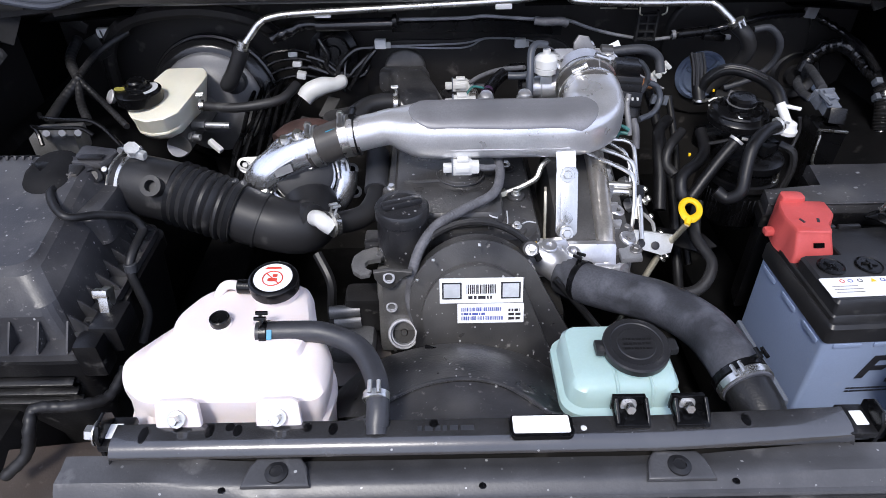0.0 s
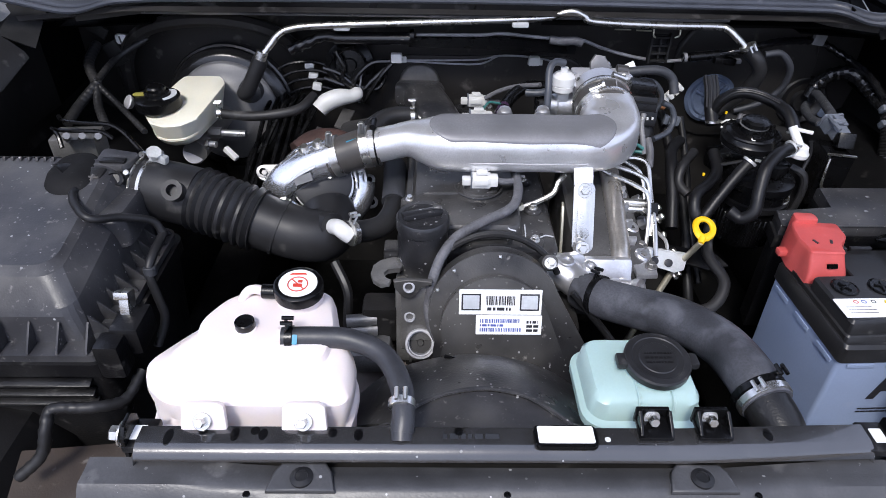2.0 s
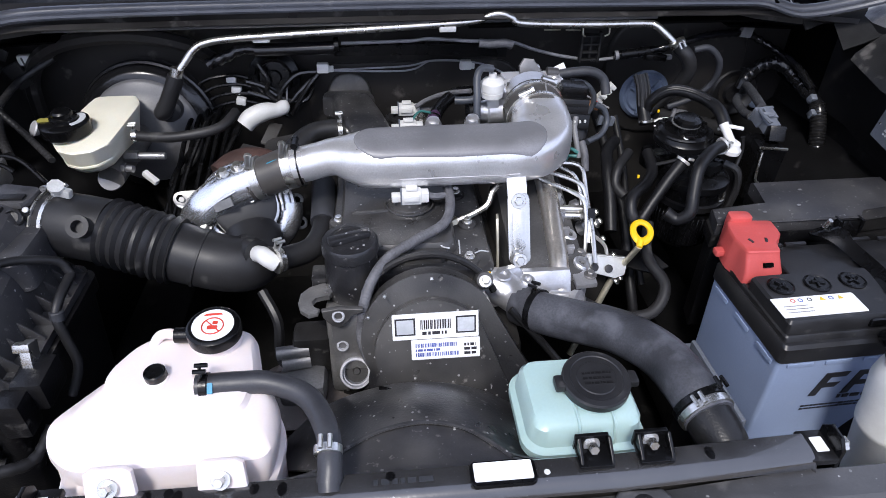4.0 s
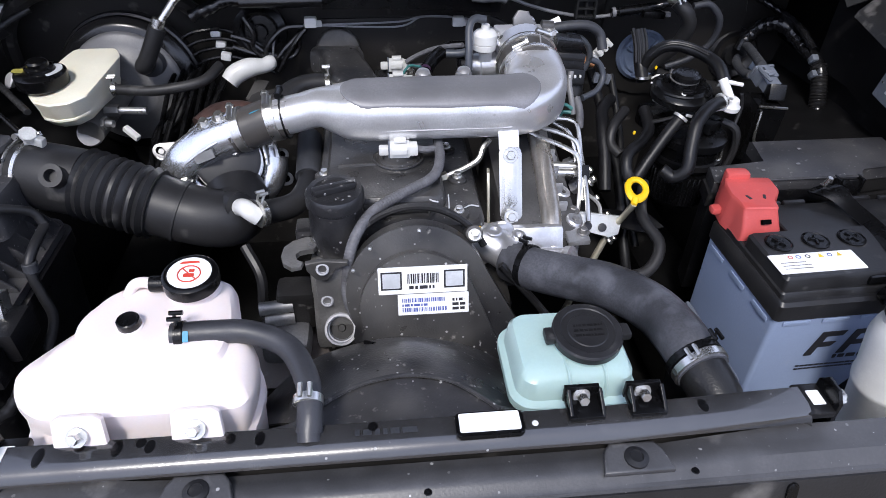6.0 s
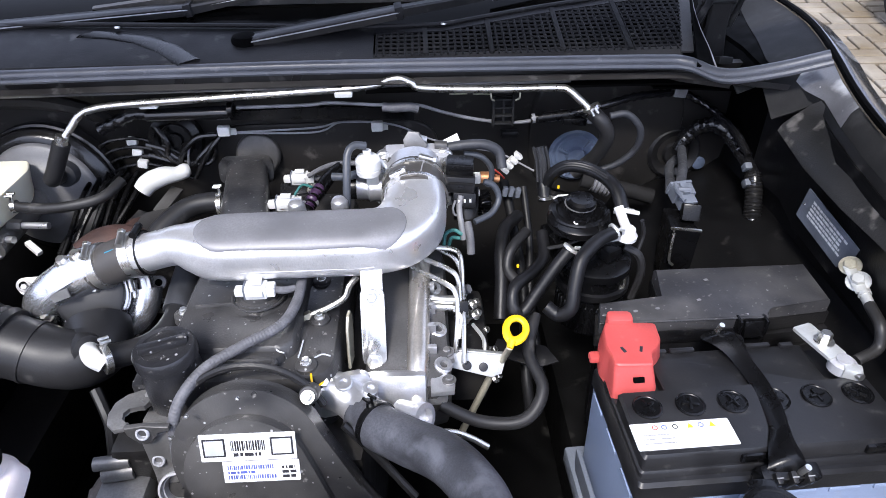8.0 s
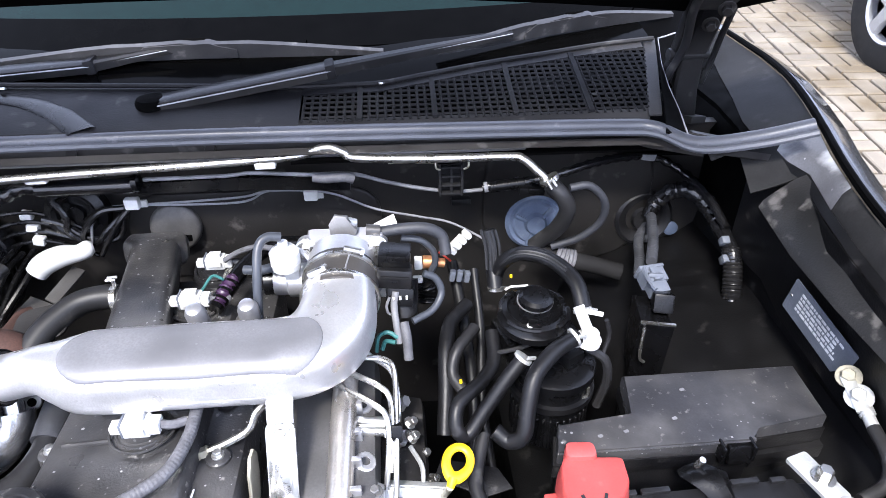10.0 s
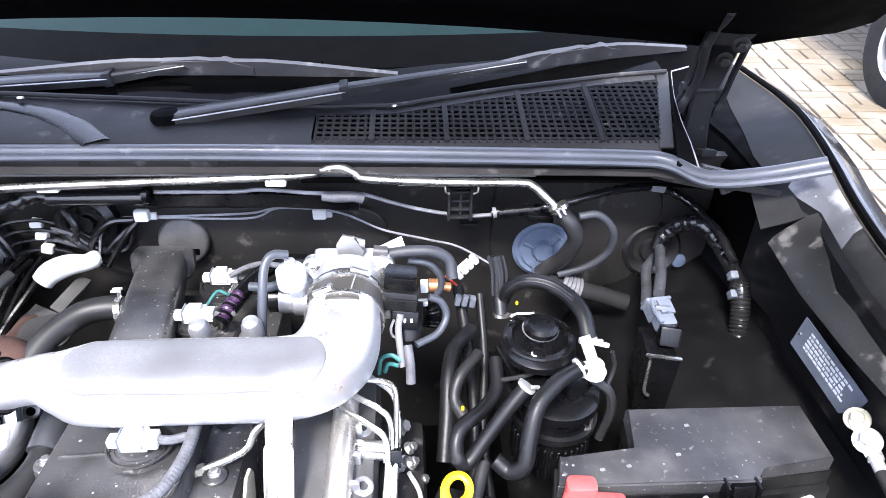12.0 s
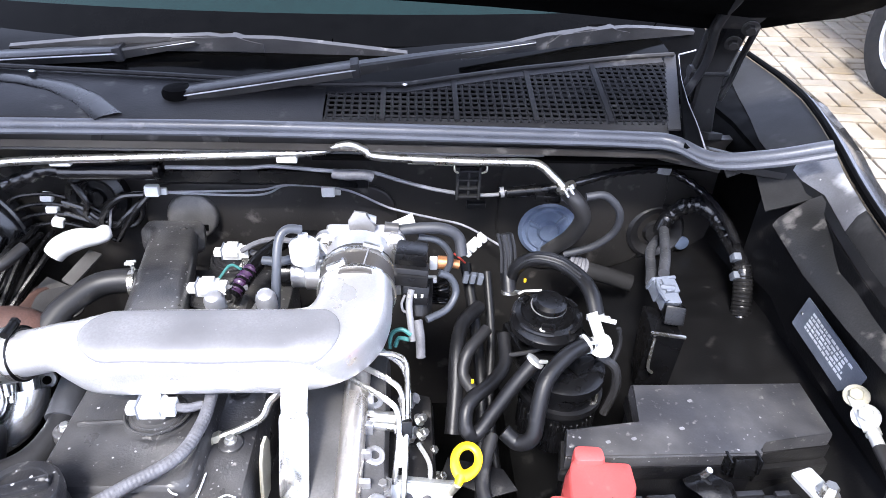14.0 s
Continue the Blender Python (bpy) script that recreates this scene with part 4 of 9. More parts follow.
for i in range(7):
    a = radians(90 + 360 / 7 * i)
    c, s = math.cos(a), math.sin(a)
    q = [(-0.03 + c * r - s * o, 0.515 + oy, 0.60 + s * r + c * o) for r, o, oy in ((0.07, -0.02, 0), (0.235, -0.035, 0), (0.235, 0.035, 0.03), (0.07, 0.02, 0.03))]
    part("blade", sheet([[q[0], q[1]], [q[3], q[2]]], 0.003), PLASTIC_CLEAN, fan)

# milky coolant tank on the radiator
tank = thing("coolant_tank", (-0.255, 0.46, 0.70), "milky white plastic coolant tank with black screw cap", "coolant tank")
def tr(z, x0, x1, y0, y1, r):
    return [(px, py, z) for px, py in rounded(x1 - x0, y1 - y0, r, 6, (x0 + x1) / 2, (y0 + y1) / 2)]
def outline(pts, z, grow=0.0, r=0.014):
    """Rounded polygon at one height, grown outwards."""
    cx, cy = -0.262, 0.47
    q = [Vector((cx + (x - cx) * (1 + grow), cy + (y - cy) * (1 + grow), z)) for x, y in pts]
    ring = []
    for i, p in enumerate(q):
        a, b = q[i - 1] - p, q[(i + 1) % len(q)] - p
        ra, rb = a.normalized() * min(r, a.length * 0.45), b.normalized() * min(r, b.length * 0.45)
        for f in (0, 0.25, 0.5, 0.75, 1):
            ring.append(p + ra * (1 - f) ** 2 + rb * f ** 2)
    return ring
LOW = [(-0.335, 0.402), (-0.166, 0.404), (-0.160, 0.430), (-0.158, 0.465), (-0.185, 0.530), (-0.30, 0.545), (-0.335, 0.520), (-0.360, 0.470), (-0.354, 0.418)]
MID = [(-0.332, 0.410), (-0.163, 0.410), (-0.157, 0.432), (-0.157, 0.468), (-0.188, 0.530), (-0.30, 0.545), (-0.335, 0.515), (-0.372, 0.466), (-0.360, 0.432)]
TOP = [(-0.320, 0.426), (-0.170, 0.425), (-0.163, 0.440), (-0.163, 0.470), (-0.195, 0.530), (-0.30, 0.540), (-0.328, 0.505), (-0.350, 0.470), (-0.340, 0.444)]
bm = loft([outline(LOW, 0.70, -0.10), outline(LOW, 0.80, -0.04), outline(LOW, 0.852, -0.005), outline(LOW, 0.855, 0.025), outline(LOW, 0.863, 0.025), outline(LOW, 0.866, -0.02), outline(MID, 0.878, -0.015),
           outline(MID, 0.893), outline(MID, 0.900, -0.01), outline(TOP, 0.908), outline(TOP, 0.912, -0.05), outline(TOP, 0.913, -0.12)])
body = part("body", bm, TANK, tank)
RAISED = [(-0.322, 0.480), (-0.255, 0.447), (-0.188, 0.452), (-0.182, 0.500), (-0.196, 0.560), (-0.262, 0.568), (-0.305, 0.548), (-0.326, 0.510)]
bm = loft([outline(RAISED, 0.900, 0.06), outline(RAISED, 0.912, 0.03), outline(RAISED, 0.919, -0.02), outline(RAISED, 0.9215, -0.10), outline(RAISED, 0.922, -0.2)])
part("shoulder", bm, TANK, body)
NK = Vector((-0.2255, 0.543, 0.905))
na = Vector((0.02, -0.10, 1)).normalized()
part("neck", lathe(NK, na, [(0.032, 0), (0.027, 0.012), (0.023, 0.022), (0.022, 0.036)], 28), TANK, body)
cap = part("cap", lathe(NK + na * 0.027, na, [(0.0235, 0), (0.0265, 0.0015), (0.0270, 0.010), (0.0262, 0.0135), (0.0235, 0.0152), (0.0215, 0.0152), (0.0210, 0.0146), (0, 0.0146)], 36), PLASTIC_CLEAN, tank, "black cap with round warning label")
lo = NK + na * 0.0418
part("cap_label", lathe(lo, na, [(0.0205, 0), (0.0205, 0.0005), (0, 0.0006)], 36), PAPER, cap)
cu, cv = Vector((1, 0, -0.02)), Vector((0, 1, 0.10)).normalized()
lo = lo + na * 0.0009
bm = tube([tuple(lo + cu * 0.0105 * math.cos(a) + cv * (0.0105 * math.sin(a) - 0.002)) for a in np.linspace(0, 6.2832, 25)], 0.0007, 5, straight=True)
rod(lo + cu * -0.007 + cv * 0.005, lo + cu * 0.007 + cv * -0.009, 0.0007, 5, bm)
part("warning_ring", bm, INK_RED, cap)
bm = prism(rounded(0.010, 0.005, 0.0015), lo + cv * -0.004, cu, cv, 0.0003, 0)
prism(rounded(0.005, 0.004, 0.001), lo + cv * 0.002 + cu * 0.002, cu, cv, 0.0003, 0, bm)
prism([(-0.011, 0.0), (0.008, 0.001), (0.006, 0.0035), (-0.008, 0.003)], lo + cv * 0.0115, cu, cv, 0.0003, 0, bm)
part("warning_print", bm, INK_RED, cap)
bm = tube([(-0.262, 0.545, 0.928), (-0.274, 0.548, 0.930), (-0.284, 0.548, 0.926), (-0.289, 0.540, 0.918), (-0.289, 0.530, 0.910)], 0.0055, 10)
part("overflow_tube", bm, TANK, tank)
part("overflow_joint", rod((-0.250, 0.544, 0.930), (-0.266, 0.545, 0.930), 0.008, 14), PLASTIC_CLEAN, tank)
part("plug_seat", lathe((-0.274, 0.496, 0.912), (0, -0.1, 1), [(0.0125, 0), (0.0118, 0.011), (0.0105, 0.012)], 24), TANK, body)
part("plug", lathe((-0.274, 0.496, 0.922), (0, -0.1, 1), [(0.0100, 0), (0.0105, 0.001), (0.0102, 0.009), (0.009, 0.010), (0.0078, 0.007), (0, 0.007)], 24), PLASTIC_CLEAN, tank, "black plug")
for x in (-0.292, -0.199):
    tab = part("tab", prism([(-0.022, -0.014), (0.022, -0.014), (0.020, 0.016), (0.014, 0.020), (-0.014, 0.020), (-0.020, 0.016)], (x, 0.398, 0.897), (1, 0, 0), (0, 0.35, 0.93), 0.007, 0.003), TANK, tank)
    bolt((x, 0.391, 0.902), (0, -0.75, 0.6), 0.0048, tab, h=0.009, washer=1.8)
part("outlet", rod((-0.238, 0.484, 0.921), (-0.20, 0.487, 0.920), 0.0095, 16), TANK, tank)
ret = thing("coolant_hose", (-0.16, 0.47, 0.86), "black rubber coolant hose between tank and radiator", "hose")
part("hose", tube([(-0.234, 0.482, 0.921), (-0.200, 0.483, 0.921), (-0.165, 0.482, 0.919), (-0.130, 0.465, 0.915), (-0.111, 0.430, 0.910), (-0.107, 0.400, 0.902), (-0.108, 0.386, 0.893)], 0.0112, 16), HOSE_GREY, ret)
part("radiator_nipple", tube([(-0.107, 0.398, 0.900), (-0.108, 0.388, 0.895), (-0.108, 0.380, 0.889)], 0.0100, 14), HOSE_GREY, ret)
spring_clip((-0.226, 0.482, 0.921), (1, 0, 0), 0.0116, ret, PLASTIC_CLEAN)
decal("blue_mark", rounded(0.005, 0.010, 0.001), (-0.219, 0.4728, 0.9272), (1, 0, 0), (0, 0.5, 0.5), INK_TEAL, ret, 0.0008)
spring_clip((-0.109, 0.410, 0.905), (0, -0.9, -0.25), 0.0116, ret, STEEL)

# pale green reservoir with a large black cap
res = thing("washer_reservoir", (0.14, 0.475, 0.80), "pale green plastic reservoir with large black twist cap", "reservoir")
bm = loft([tr(0.79, 0.088, 0.187, 0.435, 0.51, 0.02), tr(0.846, 0.079, 0.195, 0.424, 0.525, 0.022), tr(0.849, 0.074, 0.200, 0.420, 0.53, 0.024), tr(0.858, 0.074, 0.200, 0.420, 0.53, 0.024), tr(0.861, 0.080, 0.195, 0.427, 0.525, 0.020),
           tr(0.880, 0.083, 0.193, 0.431, 0.522, 0.016), tr(0.886, 0.087, 0.189, 0.438, 0.518, 0.014), tr(0.8875, 0.10, 0.18, 0.452, 0.505, 0.012)])
rb = part("body", bm, GREEN, res)
for x in (0.128, 0.163):
    part("crease", tube([(x, 0.4265, 0.862), (x, 0.4305, 0.880), (x, 0.4385, 0.8865), (x, 0.47, 0.888)], 0.0018, 6), GREEN, rb)
part("neck", lathe((0.153, 0.474, 0.884), (0, 0, 1), [(0.032, 0), (0.030, 0.012)], 24), GREEN, rb)
bm = lathe((0.153, 0.474, 0.8945), (0, -0.12, 1), [(0.032, 0), (0.0345, 0.002), (0.0345, 0.009), (0.0328, 0.011), (0.027, 0.0115), (0.026, 0.0105), (0.020, 0.0105), (0.019, 0.0115), (0, 0.0115)], 40)
lid = part("cap", bm, BATTERY_LID, res, "dusty black twist cap")
for s in (-1, 1):
    part("ear", box((0.153 + s * 0.036, 0.473, 0.900), (0.013, 0.017, 0.009), bevel=0.003), BATTERY_LID, lid)
part("embossing", bars((0.153, 0.473, 0.9062), (1, 0, 0), (0, 1, 0.1), -0.014, 0.016, -0.008, 0.010, 3, 0.0, 0.4, 8), PLASTIC, lid)

# upper radiator hose
uh = thing("radiator_hose", (0.22, 0.53, 0.80), "thick greyed rubber upper radiator hose with spring clamps", "hose")
HOSE = [(0.118, 0.668, 0.836), (0.140, 0.642, 0.842), (0.175, 0.612, 0.852), (0.215, 0.578, 0.864), (0.244, 0.530, 0.874), (0.256, 0.482, 0.878), (0.264, 0.440, 0.872)]
part("hose", tube(HOSE, 0.0265, 24, 8), HOSE_MOTTLED, uh)
part("radiator_neck", tube([(0.262, 0.450, 0.873), (0.270, 0.418, 0.862), (0.272, 0.395, 0.845)], 0.0245, 20), PLASTIC, uh)
spring_clip((0.260, 0.455, 0.8745), (0.2, -0.95, -0.15), 0.0272, uh, PLASTIC_CLEAN, ear=(0.3, -0.2, 1))
spring_clip((0.2625, 0.446, 0.8732), (0.2, -0.95, -0.15), 0.0272, uh, STEEL, ear=(-0.6, -0.2, 1))
spring_clip((0.136, 0.647, 0.841), (0.7, -0.7, 0.2), 0.0272, uh, PLASTIC_CLEAN)
# ---- engine ----
eng = thing("engine", (-0.01, 0.85, 0.45), "diesel engine with speckled black plastic covers and alloy castings", "engine")
part("block", box((0.0, 0.86, 0.62), (0.24, 0.46, 0.36), bevel=0.015), IRON_DARK, eng)
# valve cover: long moulded box with raised plateau
bm = loft([[(x + cx, y, z) for x, y in rounded(w, 0.43 - i, 0.03, 4, 0, 0.895)] for w, cx, z, i in ((0.215, -0.018, 0.78, 0), (0.215, -0.018, 0.872, 0), (0.205, -0.018, 0.884, 0.006), (0.19, -0.018, 0.887, 0.02))])
vc = part("valve_cover", bm, COVER, eng)
bm = loft([[(x - 0.035, y, z) for x, y in rounded(w, d, 0.02, 4, 0, 0.87)] for w, d, z in ((0.155, 0.32, 0.884), (0.150, 0.315, 0.900), (0.142, 0.307, 0.905), (0.13, 0.29, 0.906))])
part("plateau", bm, COVER, vc)
bm = loft([[(x - 0.026, y + 0.725, z) for x, y in rounded(w, d, 0.02, 4)] for w, d, z in ((0.115, 0.055, 0.884), (0.11, 0.05, 0.897), (0.10, 0.04, 0.900))])
part("front_step", bm, COVER, vc)
for x, y, l in ((-0.03, 0.748, 0.03), (0.0, 0.750, 0.02), (0.03, 0.755, 0.025), (-0.06, 0.735, 0.04)):
    part("rib", box((x, y, 0.902), (0.004, l, 0.006), rot=(0, 0, 15), bevel=0.001), COVER, vc)
for x, y in ((0.055, 0.70), (0.062, 0.78), (-0.115, 0.80), (0.055, 0.86)):
    b = part("cover_boss", lathe((x, y, 0.880), (0, 0, 1), [(0.014, 0), (0.013, 0.010), (0.010, 0.012)], 18), COVER, vc)
    bolt((x, y, 0.892), (0, 0, 1), 0.0048, b, washer=1.4)
part("ledge", tube([(-0.067, 0.691, 0.899), (-0.036, 0.696, 0.899), (0.014, 0.699, 0.899), (0.021, 0.691, 0.897)], 0.004, 8), COVER, vc)
part("ledge", tube([(-0.095, 0.792, 0.906), (-0.038, 0.795, 0.907), (0.011, 0.798, 0.907)], 0.003, 8), COVER, vc)
for a, b in (((0.061, 0.690, 0.885), (0.065, 0.673, 0.885)), ((0.041, 0.653, 0.880), (0.044, 0.647, 0.880)), ((0.073, 0.670, 0.885), (0.078, 0.675, 0.885))):
    part("paint_stroke", rod(a, b, 0.0014, 6), YELLOW, vc, "yellow paint stroke")
for pts in ([(0.018, 0.735, 0.9015), (0.016, 0.722, 0.9015), (0.022, 0.712, 0.9015), (0.030, 0.708, 0.9015)], [(0.000, 0.742, 0.9015), (-0.002, 0.728, 0.9015), (0.002, 0.722, 0.9015)], [(0.046, 0.742, 0.889), (0.045, 0.722, 0.889), (0.044, 0.712, 0.889)], [(0.062, 0.710, 0.889), (0.072, 0.716, 0.889), (0.082, 0.713, 0.889)]):
    part("chalk_stroke", tube(pts, 0.0010, 5), PRINT_GREY, vc, "pale chalk stroke")
# injector seats with their plugs
for x, y, z in ((-0.016, 0.805, 0.912), (-0.010, 1.005, 0.918), (-0.008, 1.12, 0.898)):
    s = part("injector_seat", lathe((x, y, z - 0.014), (0, 0, 1), [(0.038, 0), (0.036, 0.008), (0.030, 0.010), (0.028, 0.014), (0.022, 0.016), (0.020, 0.024), (0, 0.026)], 28), COVER, vc)
    pg = part("plug", box((x + 0.002, y - 0.012, z + 0.018), (0.028, 0.019, 0.018), bevel=0.0025), WHITE, s, "white injector plug")
    bm = box((x - 0.018, y - 0.012, z + 0.017), (0.013, 0.013, 0.010), bevel=0.002)
    box((x + 0.020, y - 0.012, z + 0.018), (0.012, 0.016, 0.014), bevel=0.002, bm=bm)
    box((x + 0.003, y - 0.012, z + 0.0305), (0.016, 0.010, 0.004), bevel=0.001, bm=bm)
    for k in (-1, 1):
        box((x + 0.002, y - 0.012 + k * 0.0115, z + 0.020), (0.020, 0.003, 0.008), bevel=0.0008, bm=bm)
    part("latch", bm, WHITE, pg)
    part("plug_gap", box((x - 0.0115, y - 0.012, z + 0.019), (0.0022, 0.0195, 0.0185), bevel=0.0005), GREY_PLUG, pg)
    part("tail", tube([(x + 0.024, y - 0.012, z + 0.018), (x + 0.036, y - 0.011, z + 0.015), (x + 0.048, y - 0.004, z + 0.012)], 0.0048, 8), CONDUIT, pg)
    for r0 in (0.026, 0.033):
        part("seat_ring", tube([(x + r0 * math.cos(b2), y + r0 * math.sin(b2), z + 0.0005) for b2 in np.linspace(3.0, 6.6, 12)], 0.0014, 6), COVER, s)
for x, y in ((0.018, 1.085), (0.055, 0.985)):
    bolt((x, y, 0.905), (0, -0.2, 1), 0.0065, vc, h=0.010, washer=1.7)
# filler neck at the front left corner
bm = lathe((-0.094, 0.690, 0.845), (0, -0.03, 1), [(0.034, 0), (0.033, 0.06), (0.031, 0.075), (0.0345, 0.078), (0.0345, 0.090), (0.032, 0.094), (0.025, 0.0945), (0.024, 0.092), (0, 0.092)], 28)
cap = part("oil_filler", bm, COVER, eng, "round black filler neck with ribbed cap")
part("filler_grip", box((-0.094, 0.687, 0.941), (0.052, 0.012, 0.010), rot=(0, 0, 20), bevel=0.003), COVER, cap)
part("side_lug", box((-0.134, 0.70, 0.872), (0.024, 0.03, 0.02), bevel=0.004), COVER, eng)
# timing cover, leaning back, with its long right flank
tv = (0, 0.31, 0.95)
outline = arc(-0.002, 0.0, 0.084, 215, 20, 22) + [(0.118, -0.045), (0.178, -0.125), (0.170, -0.17), (0.0, -0.20), (-0.08, -0.17)]
bm = prism(outline[::-1], (0, 0.632, 0.833), (1, 0, 0), tv, 0.024, 0.009, seg=4)
tcov = part("timing_cover", bm, COVER, eng)
outline2 = arc(-0.002, 0.0, 0.068, 210, 25, 20) + [(0.095, -0.06), (0.13, -0.12), (0.0, -0.16), (-0.06, -0.14)]
part("cover_face", prism(outline2[::-1], (0, 0.612, 0.826), (1, 0, 0), tv, 0.020, 0.013, seg=5), COVER, tcov)
bm = tube([(x, 0.637 + 0.31 * z, 0.838 + 0.95 * z) for x, z in arc(-0.002, 0.002, 0.090, 150, 25, 12)], 0.0045, 8, 3)
part("cover_rim", bm, PLASTIC, tcov)
bm = tube([(0.100, 0.640, 0.852), (0.14, 0.622, 0.81), (0.178, 0.603, 0.765)], 0.005, 8)
part("flank_rim", bm, PLASTIC, tcov)
# labels on the cover face
lu, lv = (1, 0, 0), Vector(tv).normalized()
lo = Vector((0.003, 0.6165, 0.8625)) + Vector((0, -0.95, 0.31)) * 0.0136
lab = part("serial_label", prism(rounded(0.102, 0.033, 0.001), lo, lu, lv, 0.0007, 0), PAPER, tcov, "white serial label with codes")
lw = Vector(lu).cross(lv)
lo2 = lo + lw * 0.0008
for k, cx in enumerate((-0.036, 0.036)):
    part("code_field", prism(rounded(0.024, 0.022, 0.0005, cx=cx), lo2, lu, lv, 0.0003, 0), INK, lab)
    part("code_blank", prism(rounded(0.020, 0.018, 0.0005, cx=cx), lo2 + lw * 0.0003, lu, lv, 0.0003, 0), PRINT_GREY, lab)
tagged(part("bar_code", bars(lo2, lu, lv, -0.018, 0.018, -0.004, 0.008, 1, 0.0, seed=3, along="code"), INK, lab), kind="stuff")
tagged(part("print", bars(lo2, lu, lv, -0.016, 0.016, -0.011, -0.006, 1, 0.0, 0.8, seed=9), INK, lab), kind="stuff")
lab2 = part("bar_label", prism(rounded(0.082, 0.026, 0.001), lo - Vector(lv) * 0.0305 + Vector((0.0115, 0, 0)), lu, lv, 0.0007, 0), PAPER, tcov, "white barcode label")
lo3 = lo2 - Vector(lv) * 0.0305 + Vector((0.0115, 0, 0))
tagged(part("bar_code", bars(lo3, lu, lv, -0.036, 0.012, 0.003, 0.008, 1, 0.0, seed=11, along="code"), INK_BLUE, lab2), kind="stuff")
tagged(part("bar_code", bars(lo3, lu, lv, -0.036, 0.014, -0.009, -0.004, 1, 0.0, seed=13, along="code"), INK_BLUE, lab2), kind="stuff")
tagged(part("print", bars(lo3, lu, lv, -0.036, 0.0, -0.002, 0.002, 1, 0.0, 0.7, seed=15), INK_BLUE, lab2), kind="stuff")
tagged(part("print", bars(lo3, lu, lv, 0.022, 0.038, -0.009, 0.008, 3, 0.0, 0.6, seed=17), INK, lab2), kind="stuff")
bolt((0.066, 0.640, 0.899), (0, -0.6, 0.8), 0.0054, tcov, h=0.008, washer=1.45)
part("bolt_lug", lathe((0.066, 0.660, 0.886), (0, -0.8, 0.6), [(0.011, 0), (0.011, 0.018), (0.0095, 0.021)], 20), COVER, tcov)
for x, z in ((-0.075, 0.045), (0.0, 0.088), (-0.055, 0.07)):
    part("pin", lathe((x, 0.592 + 0.31 * z, 0.835 + 0.95 * z + 0.006), (0, -0.95, 0.31), [(0.0025, 0), (0.002, 0.003), (0, 0.0035)], 8), STEEL, tcov)

# front left accessory bracket, casting with bores
br = part("accessory_bracket", box((-0.104, 0.655, 0.795), (0.052, 0.035, 0.125), rot=(-10, 0, 0), bevel=0.008), ALU_DARK, eng, "dark alloy bracket with bores")
face = [(p[0], p[2]) for p in ((-0.121, 0.632, 0.860), (-0.121, 0.632, 0.798), (-0.122, 0.632, 0.763), (-0.111, 0.632, 0.762), (-0.112, 0.632, 0.738), (-0.108, 0.632, 0.738), (-0.103, 0.632, 0.761), (-0.075, 0.632, 0.763), (-0.070, 0.632, 0.865), (-0.084, 0.632, 0.870))]
part("face_plate", prism(face, (0, 0.632, 0), (1, 0, 0), (0, 0, 1), 0.006, 0.0015), ALU_DARK, br)
ear = [(p[0], p[2]) for p in ((-0.129, 0.624, 0.886), (-0.128, 0.624, 0.875), (-0.122, 0.624, 0.867), (-0.119, 0.624, 0.862), (-0.111, 0.624, 0.859), (-0.103, 0.624, 0.863), (-0.099, 0.624, 0.873), (-0.095, 0.624, 0.879), (-0.081, 0.624, 0.880), (-0.081, 0.624, 0.886), (-0.109, 0.624, 0.888))]
part("ear", prism(ear, (0, 0.624, 0), (1, 0, 0), (0, 0, 1), 0.006, 0.0015), BRACKET, br)
for q, r in (((-0.110, 0.617, 0.878), 0.0050), ((-0.110, 0.625, 0.822), 0.0050), ((-0.074, 0.625, 0.862), 0.006)):
    part("bore", lathe(q, (0, -0.9, 0.44), [(r * 1.5, -0.004), (r * 1.5, 0.001), (r * 1.3, 0.002), (r, 0.002), (r * 0.9, -0.003), (0, -0.003)], 18), ALU_DULL, br)
part("bore_ring", lathe((-0.096, 0.612, 0.786), (0, -0.80, 0.60), [(0.0205, -0.020), (0.0205, 0.001), (0.0195, 0.003), (0.0170, 0.003), (0.0165, -0.004), (0.0150, -0.004), (0.0145, -0.016), (0.0135, -0.016)], 28), ALU_DULL, br)
part("bore_floor", lathe((-0.096, 0.612, 0.786), (0, -0.80, 0.60), [(0.0148, -0.0165), (0.0148, -0.015), (0.005, -0.015), (0.004, -0.011), (0, -0.011)], 20), IRON_DARK, br)
for q in ((-0.094, 0.6285, 0.838), (-0.080, 0.6285, 0.826), (-0.116, 0.6285, 0.790)):
    part("pit", lathe(q, (0, -1, 0.1), [(0.0055, 0), (0.0050, 0.002), (0.0035, 0.002), (0.003, 0.0002), (0, 0.0002)], 14), ALU_DULL, br)
pump = part("vacuum_pump", box((-0.150, 0.66, 0.79), (0.05, 0.04, 0.06), bevel=0.01), IRON_DARK, eng)
part("pipe_stub", rod((-0.155, 0.645, 0.80), (-0.195, 0.64, 0.80), 0.0085, 14), ALU_DARK, pump)
part("pipe_stub", rod((-0.155, 0.645, 0.782), (-0.190, 0.64, 0.782), 0.011, 14), ALU_DARK, pump)
part("pump_body", box((-0.165, 0.625, 0.758), (0.06, 0.05, 0.035), bevel=0.012), ALU_DARK, pump)
